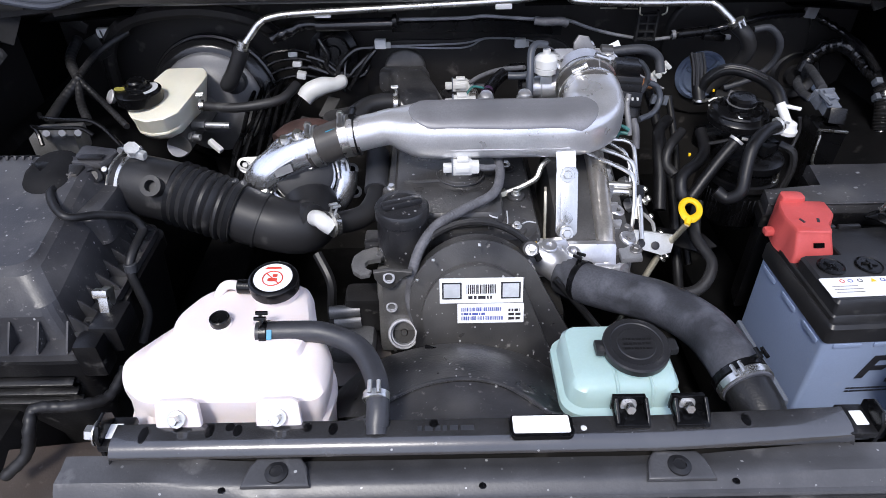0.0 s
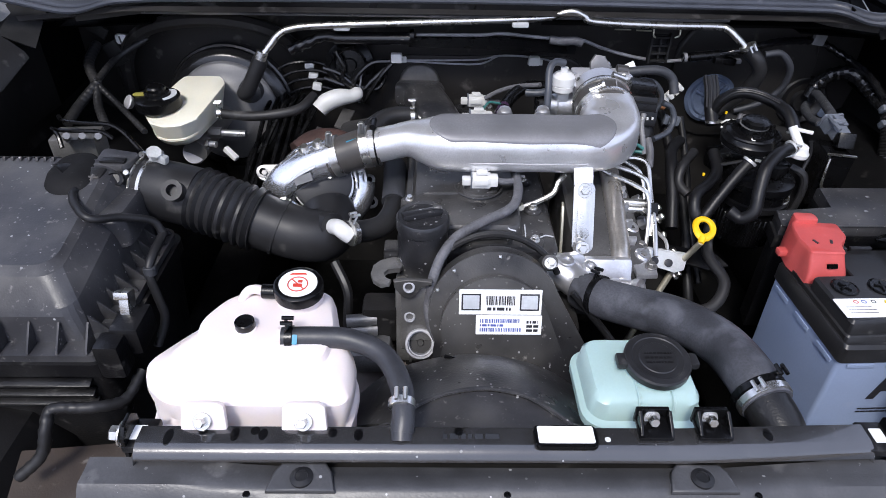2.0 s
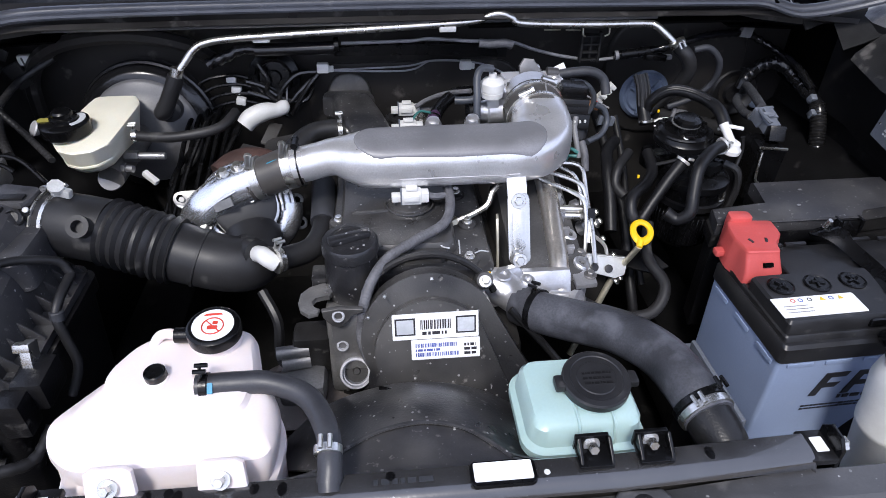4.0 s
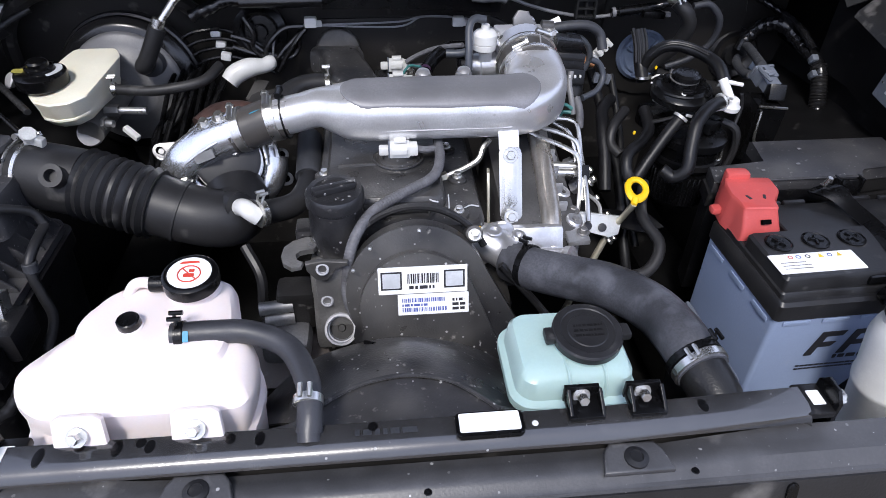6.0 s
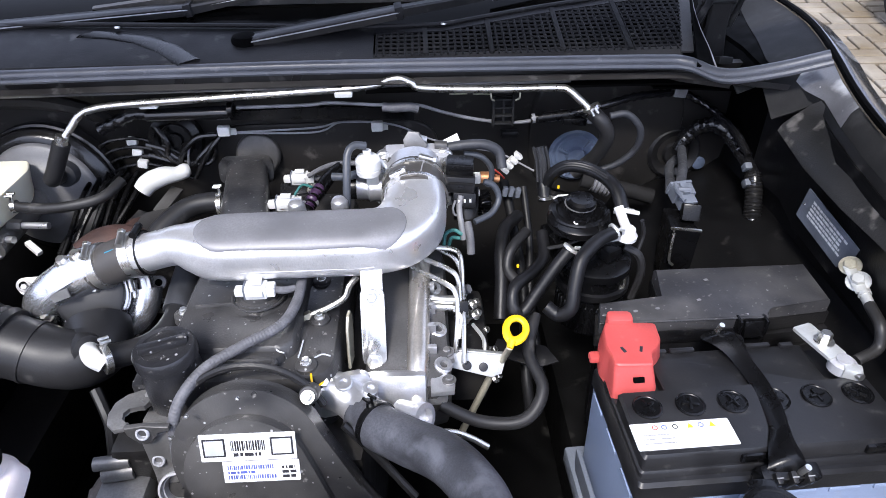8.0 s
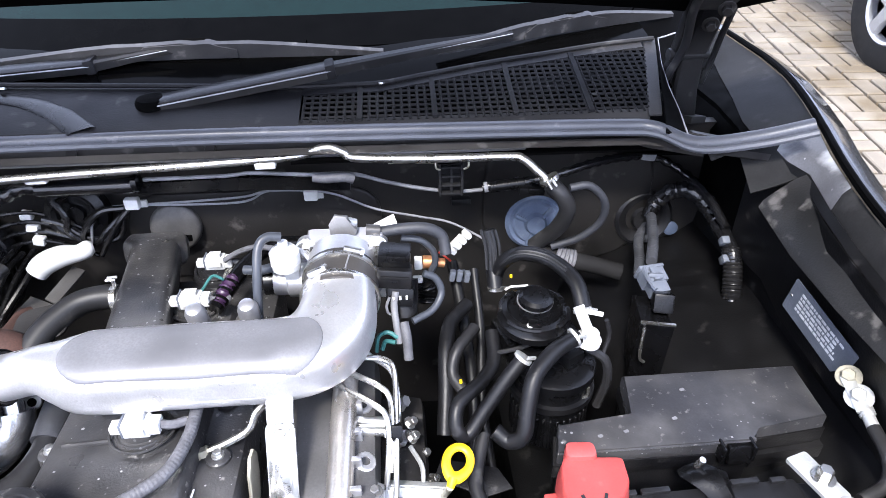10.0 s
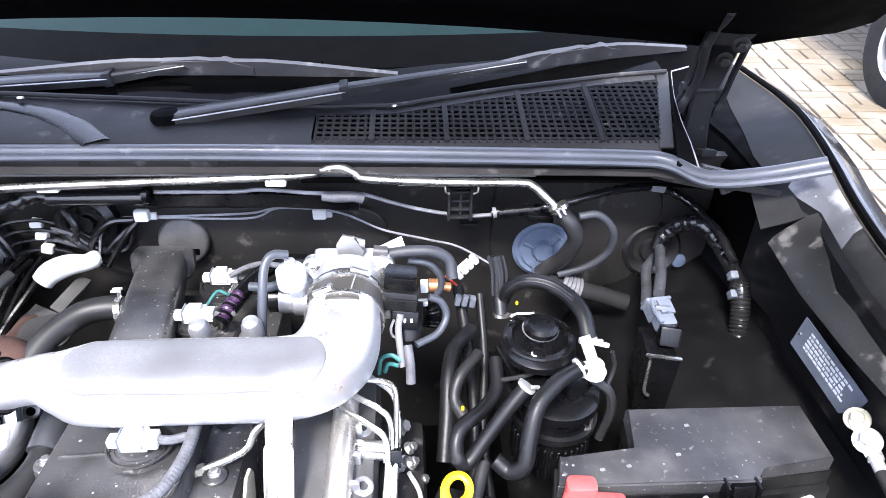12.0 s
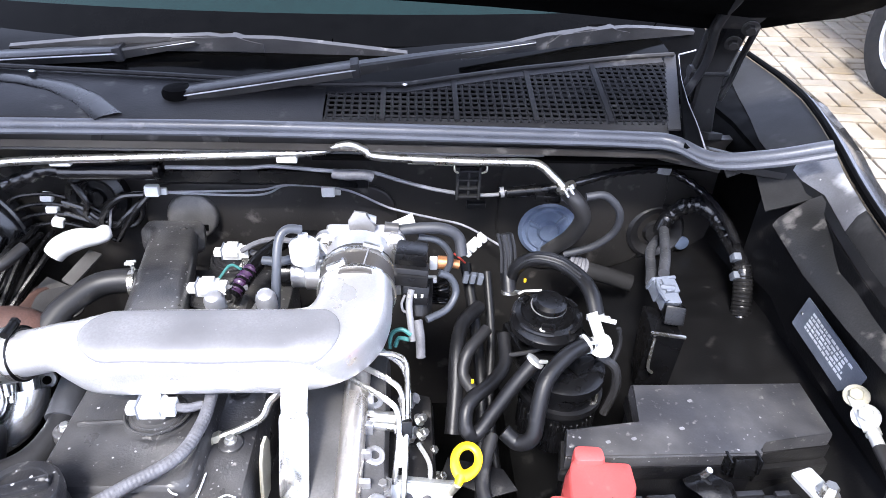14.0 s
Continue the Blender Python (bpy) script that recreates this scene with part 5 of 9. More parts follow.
# lifting hook
hk = [(p[0], p[1]) for p in ((-0.120, 0.681, 0.873), (-0.132, 0.685, 0.873), (-0.148, 0.678, 0.873), (-0.158, 0.666, 0.873), (-0.160, 0.649, 0.873), (-0.156, 0.635, 0.873), (-0.146, 0.626, 0.873), (-0.135, 0.629, 0.873), (-0.133, 0.637, 0.873), (-0.143, 0.640, 0.873), (-0.145, 0.650, 0.873), (-0.140, 0.658, 0.873), (-0.123, 0.658, 0.873), (-0.118, 0.670, 0.873))]
hook = tagged(part("lifting_hook", prism(hk, (0, 0, 0.868), (1, 0, 0), (0, 1, 0), 0.007, 0.002), ALU_DARK), "dull zinc plated steel lifting hook bolted beside the filler neck", "lifting hook")
part("shank", rod((-0.128, 0.664, 0.871), (-0.112, 0.690, 0.862), 0.006, 10), ALU_DARK, hook)
bolt((-0.118, 0.676, 0.874), (0, -0.3, 0.95), 0.006, hook)
# beige cover and pulley housing low at the front
low = part("belt_guard", prism(rounded(0.13, 0.09, 0.025), (-0.162, 0.648, 0.700), (1, 0, 0), (0, 0.9, 0.45), 0.03, 0.012, seg=3), BEIGE, eng, "dusty beige lower guard")
part("pulley", lathe((-0.04, 0.60, 0.735), (0, -1, 0.1), [(0.055, 0), (0.058, 0.004), (0.05, 0.010), (0.058, 0.016), (0.055, 0.02), (0.03, 0.022), (0.028, 0.03), (0, 0.03)], 32), IRON_DARK, eng)

# intake manifold and water outlet on the right flank
man = thing("intake_manifold", (0.17, 0.82, 0.70), "cast aluminium intake manifold with ribbed runners", "manifold")
part("side_panel", sheet([[(0.133, 0.872, 0.895), (0.177, 0.867, 0.895)], [(0.139, 0.796, 0.872), (0.176, 0.789, 0.872)], [(0.145, 0.737, 0.848), (0.173, 0.727, 0.848)]], 0.006), ALU_SIDE, man, "smooth dark grey side panel")
part("runner", tube([(0.191, 0.878, 0.900), (0.189, 0.824, 0.885), (0.187, 0.779, 0.866), (0.185, 0.731, 0.845), (0.181, 0.694, 0.815)], 0.0145, 20), ALU_WARM, man, "heat tinted runner")
part("body", box((0.172, 0.83, 0.812), (0.11, 0.24, 0.11), rot=(12, 0, 0), bevel=0.02), ALU_SIDE, man)
part("lower_casting", loft([[(0.142 + dx * k, y, z) for dx, y, z in ((0, 0.735, 0.842), (0.036, 0.731, 0.846), (0.040, 0.712, 0.838), (0.034, 0.694, 0.820), (0.002, 0.698, 0.818), (-0.004, 0.716, 0.832))] for k in (0.3, 1.0, 1.15)]), ALU, man)
for x, y, z in ((0.205, 0.858, 0.872), (0.209, 0.790, 0.856), (0.214, 0.735, 0.846)):
    b2 = part("boss", lathe((x, y, z - 0.012), (0.25, -0.2, 1), [(0.0125, 0), (0.012, 0.014), (0.010, 0.016), (0.0055, 0.016), (0.005, 0.010), (0, 0.010)], 18), ALU, man)
for y in (0.842, 0.812, 0.782, 0.752):
    part("web", box((0.2035, y, 0.850 + (y - 0.752) * 0.33), (0.012, 0.006, 0.030), rot=(12, 0, 0), bevel=0.0015), ALU, man)
plan = [p[:2] for p in ((0.200, 0.838, 0.842), (0.214, 0.846, 0.842), (0.212, 0.804, 0.842), (0.217, 0.774, 0.842), (0.232, 0.769, 0.842), (0.232, 0.747, 0.842), (0.215, 0.744, 0.842), (0.213, 0.727, 0.842), (0.231, 0.713, 0.842), (0.229, 0.693, 0.842), (0.200, 0.691, 0.842))]
part("bracket_plate", prism(plan[::-1], (0, 0, 0.834), (1, 0, 0), (0, 1, 0), 0.008, 0.002), ALU, man, "bright cast bracket with cut-outs")
for a, b in (((0.198, 0.833, 0.872), (0.252, 0.827, 0.872)), ((0.197, 0.825, 0.866), (0.246, 0.819, 0.866))):
    part("cross_stub", rod(a, b, 0.0062, 12), STEEL, man)
    part("stub_nut", rod(Vector(b) - Vector((0.012, 0, 0)), Vector(b) - Vector((0.004, 0, 0)), 0.0085, 6), STEEL, man)
bolt((0.223, 0.709, 0.843), (0, 0, 1), 0.0055, man, mat=ALU_DARK)
bolt((0.222, 0.758, 0.843), (0, 0, 1), 0.0055, man, mat=ALU_DARK)
part("foot", box((0.205, 0.722, 0.812), (0.034, 0.03, 0.026), bevel=0.007), ALU, man)
part("flange", box((0.158, 0.706, 0.828), (0.075, 0.026, 0.055), rot=(-25, 0, 0), bevel=0.008), ALU, man)
out = thing("water_outlet", (0.105, 0.69, 0.80), "cast aluminium thermostat housing feeding the radiator hose", "thermostat housing")
part("housing", tube([(0.070, 0.700, 0.848), (0.092, 0.692, 0.848), (0.112, 0.678, 0.842), (0.130, 0.654, 0.840)], 0.024, 20, flat=0.95), ALU, out)
part("flange", prism(rounded(0.07, 0.05, 0.012), (0.092, 0.70, 0.842), (1, 0.2, 0), (0, 0.3, 0.95), 0.012, 0.003), ALU, out)
part("boss", lathe((0.098, 0.688, 0.862), (0, -0.2, 1), [(0.0115, 0), (0.0105, 0.009), (0.0095, 0.010), (0.005, 0.010), (0.0045, 0.006), (0, 0.006)], 16), ALU, out)
part("boss", lathe((0.128, 0.682, 0.858), (0.2, -0.2, 1), [(0.010, 0), (0.0095, 0.008), (0.0085, 0.009), (0.0045, 0.009), (0.004, 0.005), (0, 0.005)], 16), ALU, out)
bolt((0.075, 0.69, 0.868), (0, -0.5, 0.8), 0.0065, out)
part("spigot", lathe((0.185, 0.655, 0.842), (0.75, -0.55, 0.35), [(0.016, -0.03), (0.016, 0.0), (0.018, 0.002), (0.018, 0.010), (0.012, 0.011), (0.011, 0.002), (0, 0.002)], 24), ALU, out)
part("drain_pipe", tube([(0.195, 0.665, 0.800), (0.224, 0.665, 0.800), (0.247, 0.663, 0.790), (0.268, 0.656, 0.780)], 0.004, 8), STEEL, out)

# ---- intake pipe across the engine ----
pipe = thing("intake_pipe", (0.03, 0.86, 0.90), "large polished aluminium intake pipe across the engine", "intake pipe")
PIPE = [(-0.178, 0.846, 0.953, 0.60, 0.60), (-0.156, 0.846, 0.957, 0.60, 0.60), (-0.134, 0.845, 0.963, 0.61, 0.59), (-0.114, 0.843, 0.968, 0.68, 0.62), (-0.094, 0.841, 0.967, 0.86, 0.72), (-0.072, 0.840, 0.965, 1.03, 0.80), (-0.04, 0.840, 0.964, 1.11, 0.81), (0.0, 0.841, 0.964, 1.12, 0.81),
        (0.08, 0.843, 0.963, 1.12, 0.81), (0.125, 0.845, 0.962, 1.12, 0.81), (0.156, 0.853, 0.962, 1.12, 0.82), (0.176, 0.873, 0.963, 1.10, 0.88), (0.185, 0.897, 0.965, 1.06, 0.97), (0.187, 0.918, 0.966, 1.04, 1.02), (0.187, 0.932, 0.967, 1.04, 1.04)]
def pipe_rings(pts, r, seg=32, steps=6):
    line = spline(pts, steps)
    rings = []
    for i, q in enumerate(line):
        c = Vector(q[:3])
        t = Vector(line[min(i + 1, len(line) - 1)][:3]) - Vector(line[max(i - 1, 0)][:3])
        t.normalize()
        side = Vector((0, 0, 1)).cross(t).normalized()
        up = t.cross(side)
        ring = []
        for j in range(seg):
            a = 2 * math.pi * j / seg
            ca, sa = math.cos(a), math.sin(a)
            e = 1.0 - 0.34 * min(1.0, max(0.0, (q[3] - 0.72) / 0.3))
            ring.append(c + side * (r * q[3] * math.copysign(abs(ca) ** e, ca)) + up * (r * q[4] * math.copysign(abs(sa) ** e, sa)))
        rings.append(ring)
    return loft(rings)
body = part("body", pipe_rings(PIPE, 0.0415), ALU_SMOOTH, pipe)
# the dull ground panel on its top and the casting seam in front
PANEL = arc(-0.052, 0.834, 0.0355, 90, 270, 12) + [(0.05, 0.7990)] + arc(0.142, 0.838, 0.0355, -88, 60, 12) + [(0.13, 0.8740), (0.05, 0.8710)]
body_tree = BVHTree.FromPolygons([v.co + ORIGIN[body.name] for v in body.data.vertices], [tuple(p.vertices) for p in body.data.polygons])
def pipe_top(x, y):
    """Height of the pipe's upper surface."""
    return body_tree.ray_cast(Vector((x, y, 1.2)), Vector((0, 0, -1)))[0].z
px0, py0 = sum(p[0] for p in PANEL) / len(PANEL), sum(p[1] for p in PANEL) / len(PANEL)
PANEL = [tuple(Vector(PANEL[i]).lerp(Vector(PANEL[(i + 1) % len(PANEL)]), f / 4)) for i in range(len(PANEL)) for f in range(4)]
def panel_ring(k, h):
    own = []
    for x, y in PANEL:
        qx, qy = px0 + (x - px0) * k, py0 + (y - py0) * k
        own.append((qx, qy, pipe_top(qx, qy) + h))
    return own
bm = loft([panel_ring(1.0, -0.002), panel_ring(0.995, 0.0012), panel_ring(0.985, 0.0018)] + [panel_ring(k, 0.0019) for k in (0.95, 0.9, 0.8, 0.7, 0.6, 0.5, 0.4, 0.3, 0.2, 0.1, 0.02)])
part("ground_panel", bm, ALU_GROUND, body, "dull ground panel")
part("seam", tube([(-0.060, 0.7985, 0.957), (-0.02, 0.7955, 0.955), (0.06, 0.7975, 0.954), (0.135, 0.800, 0.953)], 0.0016, 6), ALU_DULL, body, "casting seam")
# support of the pipe
tab = part("support_tab", sheet([[(0.116, 0.812, 0.945), (0.143, 0.813, 0.945)], [(0.117, 0.799, 0.948), (0.144, 0.800, 0.948)], [(0.117, 0.790, 0.938), (0.144, 0.791, 0.938)], [(0.118, 0.776, 0.912), (0.144, 0.777, 0.912)]], 0.004), ALU_SMOOTH, pipe)
stay = part("stay", prism(rounded(0.030, 0.098, 0.008), (0.131, 0.7625, 0.8885), (1, 0, 0), (0, 0.47, 0.88), 0.004, 0.001), STEEL, pipe, "bright zinc plated stay")
part("stay_bead", prism(rounded(0.018, 0.058, 0.008), (0.131, 0.7590, 0.8890), (1, 0, 0), (0, 0.47, 0.88), 0.003, 0.0015), STEEL, stay)
bolt((0.131, 0.778, 0.9235), (0, -0.88, 0.47), 0.0065, stay)
bolt((0.131, 0.738, 0.852), (0, -0.88, 0.47), 0.0065, stay)
part("red_dot", lathe((0.108, 0.8035, 0.945), (0, -0.95, -0.3), [(0.003, 0), (0.003, 0.0006), (0, 0.0008)], 10), INK_RED, pipe)
cpl = thing("pipe_coupler", (-0.20, 0.848, 0.91), "black rubber coupler with two steel band clamps", "hose")
part("sleeve", tube([(-0.160, 0.850, 0.953), (-0.185, 0.849, 0.949), (-0.205, 0.848, 0.942), (-0.235, 0.846, 0.932)], 0.0280, 24), COUPLER, cpl)
part("teal_stroke", tube([(-0.206, 0.8335, 0.9660), (-0.198, 0.8340, 0.9690), (-0.188, 0.836, 0.9725)], 0.0011, 5), INK_TEAL, cpl)
clamp((-0.178, 0.850, 0.951), (-1, 0, -0.2), 0.0287, cpl, 0.014, screw=(0, -0.35, 1))
clamp((-0.222, 0.847, 0.937), (-1, 0, -0.3), 0.0287, cpl, 0.014, screw=(0, -0.35, 1))
clamp((-0.163, 0.850, 0.953), (-1, 0, -0.15), 0.0287, cpl, 0.003, PLASTIC_CLEAN, "rubber_bead")

# ---- turbocharger ----
turbo = thing("turbocharger", (-0.27, 0.87, 0.80), "bright cast aluminium turbo compressor with dark rusty turbine side", "turbocharger")
part("elbow", tube([(-0.228, 0.847, 0.935, 1.0), (-0.255, 0.845, 0.925, 1.0), (-0.283, 0.840, 0.910, 0.98), (-0.306, 0.836, 0.892, 0.95), (-0.318, 0.842, 0.868, 0.85), (-0.312, 0.856, 0.842, 0.75)], 0.0285, 22), ALU_BRIGHT, turbo)
ax = Vector((0.12, -0.80, 0.58)).normalized()
ux, uy, uz = frame_of(ax)
cc = Vector((-0.250, 0.868, 0.874))
rings = []
for i in range(33):
    a = 2 * math.pi * i / 32
    rr = 0.014 + 0.010 * (i / 32)
    rad_c = ux * math.cos(a) + uy * math.sin(a)
    rings.append([cc + rad_c * (0.055 + rr * math.cos(b)) + ax * (rr * math.sin(b)) for b in (2 * math.pi * j / 12 for j in range(12))])
part("volute", loft(rings), ALU_BRIGHT, turbo)
part("inlet", lathe(cc - ax * 0.02, ax, [(0.060, 0), (0.058, 0.022), (0.046, 0.030), (0.038, 0.034), (0.038, 0.05)], 30), ALU_BRIGHT, turbo)
for q, aim in (((-0.184, 0.900, 0.866), (-0.225, 0.885, 0.870)), ((-0.180, 0.885, 0.834), (-0.222, 0.875, 0.850)), ((-0.336, 0.852, 0.906), (-0.300, 0.850, 0.905))):
    q, aim = Vector(q), Vector(aim)
    lu2 = (q - aim).normalized()
    lu2 = (lu2 - ax * lu2.dot(ax)).normalized()
    lv2 = ax.cross(lu2)
    lug = part("lug", prism([(-0.045, -0.015), (0.0, -0.010)] + arc(0, 0, 0.010, -80, 80, 8) + [(0.0, 0.010), (-0.045, 0.015)], q, lu2, lv2, 0.006, 0.0015), ALU_DARK, turbo)
    part("lug_hole", lathe(q + ax * 0.0072, ax, [(0.0052, 0), (0.0052, 0.0006), (0, 0.0008)], 14), VOID, lug)
for k in range(7):
    a = radians(20 + 26 * k)
    d2 = ux * math.cos(a) + uy * math.sin(a)
    bolt(cc + d2 * 0.060 + ax * 0.014, ax, 0.0038, turbo, h=0.006)
part("band_clamp", lathe(cc + ax * 0.004, ax, [(0.062, 0), (0.0665, 0.001), (0.0665, 0.007), (0.062, 0.008)], 36), STEEL, turbo)
part("elbow_seam", tube([(-0.250, 0.818, 0.935), (-0.278, 0.814, 0.920), (-0.302, 0.812, 0.900), (-0.312, 0.818, 0.880)], 0.0022, 6), ALU, turbo)
part("link_rod", tube([(-0.232, 0.835, 0.905), (-0.226, 0.822, 0.885), (-0.222, 0.812, 0.865), (-0.216, 0.802, 0.860)], 0.0028, 6), STEEL, turbo)
for q in ((-0.232, 0.836, 0.908), (-0.224, 0.818, 0.880), (-0.300, 0.818, 0.880)):
    bolt(q, (-0.1, -0.7, 0.6), 0.0055, turbo, h=0.009)
for q in ((-0.333, 0.850, 0.905), (-0.318, 0.835, 0.873)):
    e = part("ear", lathe(Vector(q) - ax * 0.006, ax, [(0.012, 0), (0.012, 0.008), (0.0105, 0.010)], 18), ALU, turbo)
    bolt(Vector(q) + ax * 0.004, ax, 0.0045, e, mat=ALU_DARK)
for q in ((-0.247, 0.842, 0.957), (-0.268, 0.842, 0.948)):
    bolt(q, (0, -0.4, 1), 0.006, turbo, h=0.008)
part("turbine_housing", tube([(-0.295, 0.935, 0.885), (-0.27, 0.955, 0.895), (-0.235, 0.96, 0.89), (-0.21, 0.95, 0.86)], 0.030, 18), IRON, turbo, "rusty cast iron turbine housing")
part("heat_shield", prism(rounded(0.07, 0.055, 0.012), (-0.205, 1.00, 0.902), (1, 0.2, 0.1), (0, 0.9, 0.3), 0.004, 0.001), IRON_DARK, turbo)
part("actuator_pipe", tube([(-0.295, 0.850, 0.925), (-0.262, 0.868, 0.940), (-0.235, 0.875, 0.935), (-0.225, 0.878, 0.905)], 0.004, 8), STEEL, turbo)
decal("blank_tag", rounded(0.028, 0.012, 0.001), (-0.268, 0.8115, 0.918), (0.92, -0.05, 0.38), (-0.3, 0.35, 0.85), ALU_DARK, turbo, 0.002)
# small breather hose to the left of the filler
wire([(-0.204, 0.735, 0.880), (-0.182, 0.752, 0.868), (-0.155, 0.780, 0.860), (-0.141, 0.820, 0.862), (-0.140, 0.860, 0.872), (-0.143, 0.92, 0.880)], 0.016, RUBBER, "breather_hose", "black rubber breather hose beside the valve cover", "hose", seg=14)
wire([(-0.141, 0.835, 0.866), (-0.141, 0.87, 0.875), (-0.143, 0.92, 0.881)], 0.0185, RUBBER_GREY, "hose_sleeve", "greyed rubber protective sleeve on a hose", "hose", seg=14)

# ---- duct from the air cleaner ----
duct = thing("intake_duct", (-0.36, 0.78, 0.80), "corrugated black rubber intake duct to the turbo", "duct")
D = [(-0.500, 0.808, 0.905), (-0.455, 0.797, 0.903), (-0.415, 0.789, 0.897)]
part("cuff", tube(D, 0.0435, 28), RUBBER, duct)
part("bellows", tube([(-0.415, 0.789, 0.897), (-0.385, 0.782, 0.889), (-0.355, 0.776, 0.880), (-0.330, 0.772, 0.872)], 0.0445, 28, ridge=(0.0115, 0.0030)), RUBBER, duct)
part("elbow", tube([(-0.332, 0.772, 0.873, 0.98), (-0.300, 0.767, 0.863, 0.95), (-0.268, 0.763, 0.855, 0.93), (-0.243, 0.769, 0.850, 0.95), (-0.232, 0.790, 0.852, 0.98), (-0.240, 0.816, 0.862, 0.98)], 0.0415, 28), RUBBER, duct)
part("rib", tube([(-0.303, 0.7675, 0.864), (-0.299, 0.767, 0.8625)], 0.0412, 28), RUBBER, duct)
clamp(cc + ax * 0.036, ax, 0.0436, duct, 0.004, screw=(1, 0, 0.3))
clamp(cc + ax * 0.026, ax, 0.0438, duct, 0.003, screw=(1, 0, 0.1))
part("turbo_cuff", lathe(cc + ax * 0.020, ax, [(0.039, 0), (0.043, 0.003), (0.043, 0.010), (0.040, 0.013), (0.040, 0.022), (0.043, 0.024), (0.043, 0.030), (0.038, 0.032)], 30), RUBBER, duct)
clamp((-0.478, 0.8025, 0.9045), (-1, 0.25, 0.03), 0.0442, duct, 0.006, screw=(0.2, 0.25, 1))
clamp((-0.492, 0.806, 0.905), (-1, 0.25, 0.03), 0.0442, duct, 0.003, screw=(0.2, 0.25, 1))
part("nipple", lathe((-0.430, 0.765, 0.920), (-0.05, -0.75, 0.66), [(0.013, 0), (0.0145, 0.020), (0.0145, 0.024), (0.008, 0.024), (0.0075, 0.014), (0, 0.014)], 20), RUBBER, duct)
el = part("breather_elbow", tube([(-0.225, 0.758, 0.872), (-0.212, 0.738, 0.884), (-0.204, 0.729, 0.884), (-0.194, 0.728, 0.876)], 0.0115, 16), WHITE, duct, "white plastic breather elbow")
part("elbow_boss", rod((-0.236, 0.768, 0.868), (-0.221, 0.752, 0.876), 0.022, 18, r2=0.019), RUBBER, duct)
spring_clip((-0.192, 0.732, 0.879), (0.7, 0.6, -0.2), 0.0165, el)

# ---- throttle and rear of the engine ----
th = thing("throttle", (0.187, 1.0, 0.93), "cast aluminium throttle housing with rubber cuff and clamps", "throttle")
part("cuff", tube([(0.187, 0.926, 0.967), (0.187, 0.945, 0.969), (0.187, 0.978, 0.973)], 0.0455, 30), COUPLER, th)
part("mould_line", tube([(0.196, 0.930, 1.0125), (0.199, 0.950, 1.0150), (0.203, 0.972, 1.0165)], 0.0010, 5), EDGE_PALE, th)
clamp((0.187, 0.936, 0.968), (0, 1, 0.12), 0.0462, th, 0.006, screw=(-0.5, 0, 1))
clamp((0.187, 0.968, 0.972), (0, 1, 0.12), 0.0462, th, 0.006, screw=(0.35, 0, 1))
part("barrel", tube([(0.187, 0.974, 0.973), (0.187, 0.995, 0.975), (0.187, 1.005, 0.976)], 0.044, 28), ALU, th)
part("flange", prism(rounded(0.104, 0.082, 0.02), (0.187, 1.018, 0.962), (1, 0, 0), (0, 0.12, 1), 0.018, 0.003), ALU_DULL, th)
part("top_box", box((0.192, 1.018, 0.999), (0.095, 0.040, 0.012), rot=(6, 0, 0), bevel=0.004), ALU_DULL, th)
part("web", box((0.165, 1.03, 0.990), (0.05, 0.05, 0.012), bevel=0.004), ALU_DARK, th)
for x, z in ((0.143, 0.992), (0.231, 0.992), (0.236, 0.928), (0.140, 0.930)):
    e = part("bolt_boss", lathe((x, 1.012, z), (0, -1, 0.15), [(0.0145, -0.012), (0.0145, 0.002), (0.012, 0.004)], 18), ALU, th)
    bolt((x, 1.008, z + 0.0005), (0, -1, 0.15), 0.0085, e, h=0.010)
part("motor", lathe((0.132, 0.995, 0.958), (-1, 0, 0), [(0.022, -0.02), (0.022, 0.012), (0.019, 0.014), (0.019, 0.030), (0.016, 0.033)], 22), ALU, th)
part("motor_end", lathe((0.101, 0.995, 0.958), (-1, 0, 0), [(0.018, 0), (0.018, 0.012), (0.012, 0.016)], 20), PLASTIC_CLEAN, th)
for x, w in ((0.160, 0.022), (0.188, 0.024), (0.214, 0.016)):
    part("recess", box((x, 0.9975, 1.0010), (w, 0.004, 0.0055), rot=(6, 0, 0), bevel=0.001), ALU_SIDE if w < 0.024 else ALU_DARK, th)
part("ear", prism([(-0.016, -0.010), (0.014, -0.012), (0.018, 0.0), (0.008, 0.006), (0.006, 0.016), (-0.010, 0.018), (-0.018, 0.006)], (0.190, 1.028, 1.012), (1, 0, 0), (0, 0.3, 0.95), 0.010, 0.002), ALU_DARK, th)
part("side_step", box((0.240, 1.000, 0.968), (0.014, 0.020, 0.034), bevel=0.003), ALU_DARK, th)
part("spring_barrel", rod((0.218, 1.026, 1.008), (0.236, 1.026, 1.006), 0.008, 14), ALU_SIDE, th)
part("strut", tube([(0.128, 1.000, 1.002), (0.140, 0.996, 0.998), (0.152, 0.990, 0.985)], 0.0035, 6), ALU, th)
part("nipple", lathe((0.195, 1.034, 1.0), (0, 0, 1), [(0.011, 0), (0.011, 0.010), (0.014, 0.011), (0.014, 0.016), (0.008, 0.018)], 6), ALU, th)
vb = thing("vacuum_valve", (0.122, 0.977, 0.985), "white plastic vacuum valve beside the throttle", "valve")
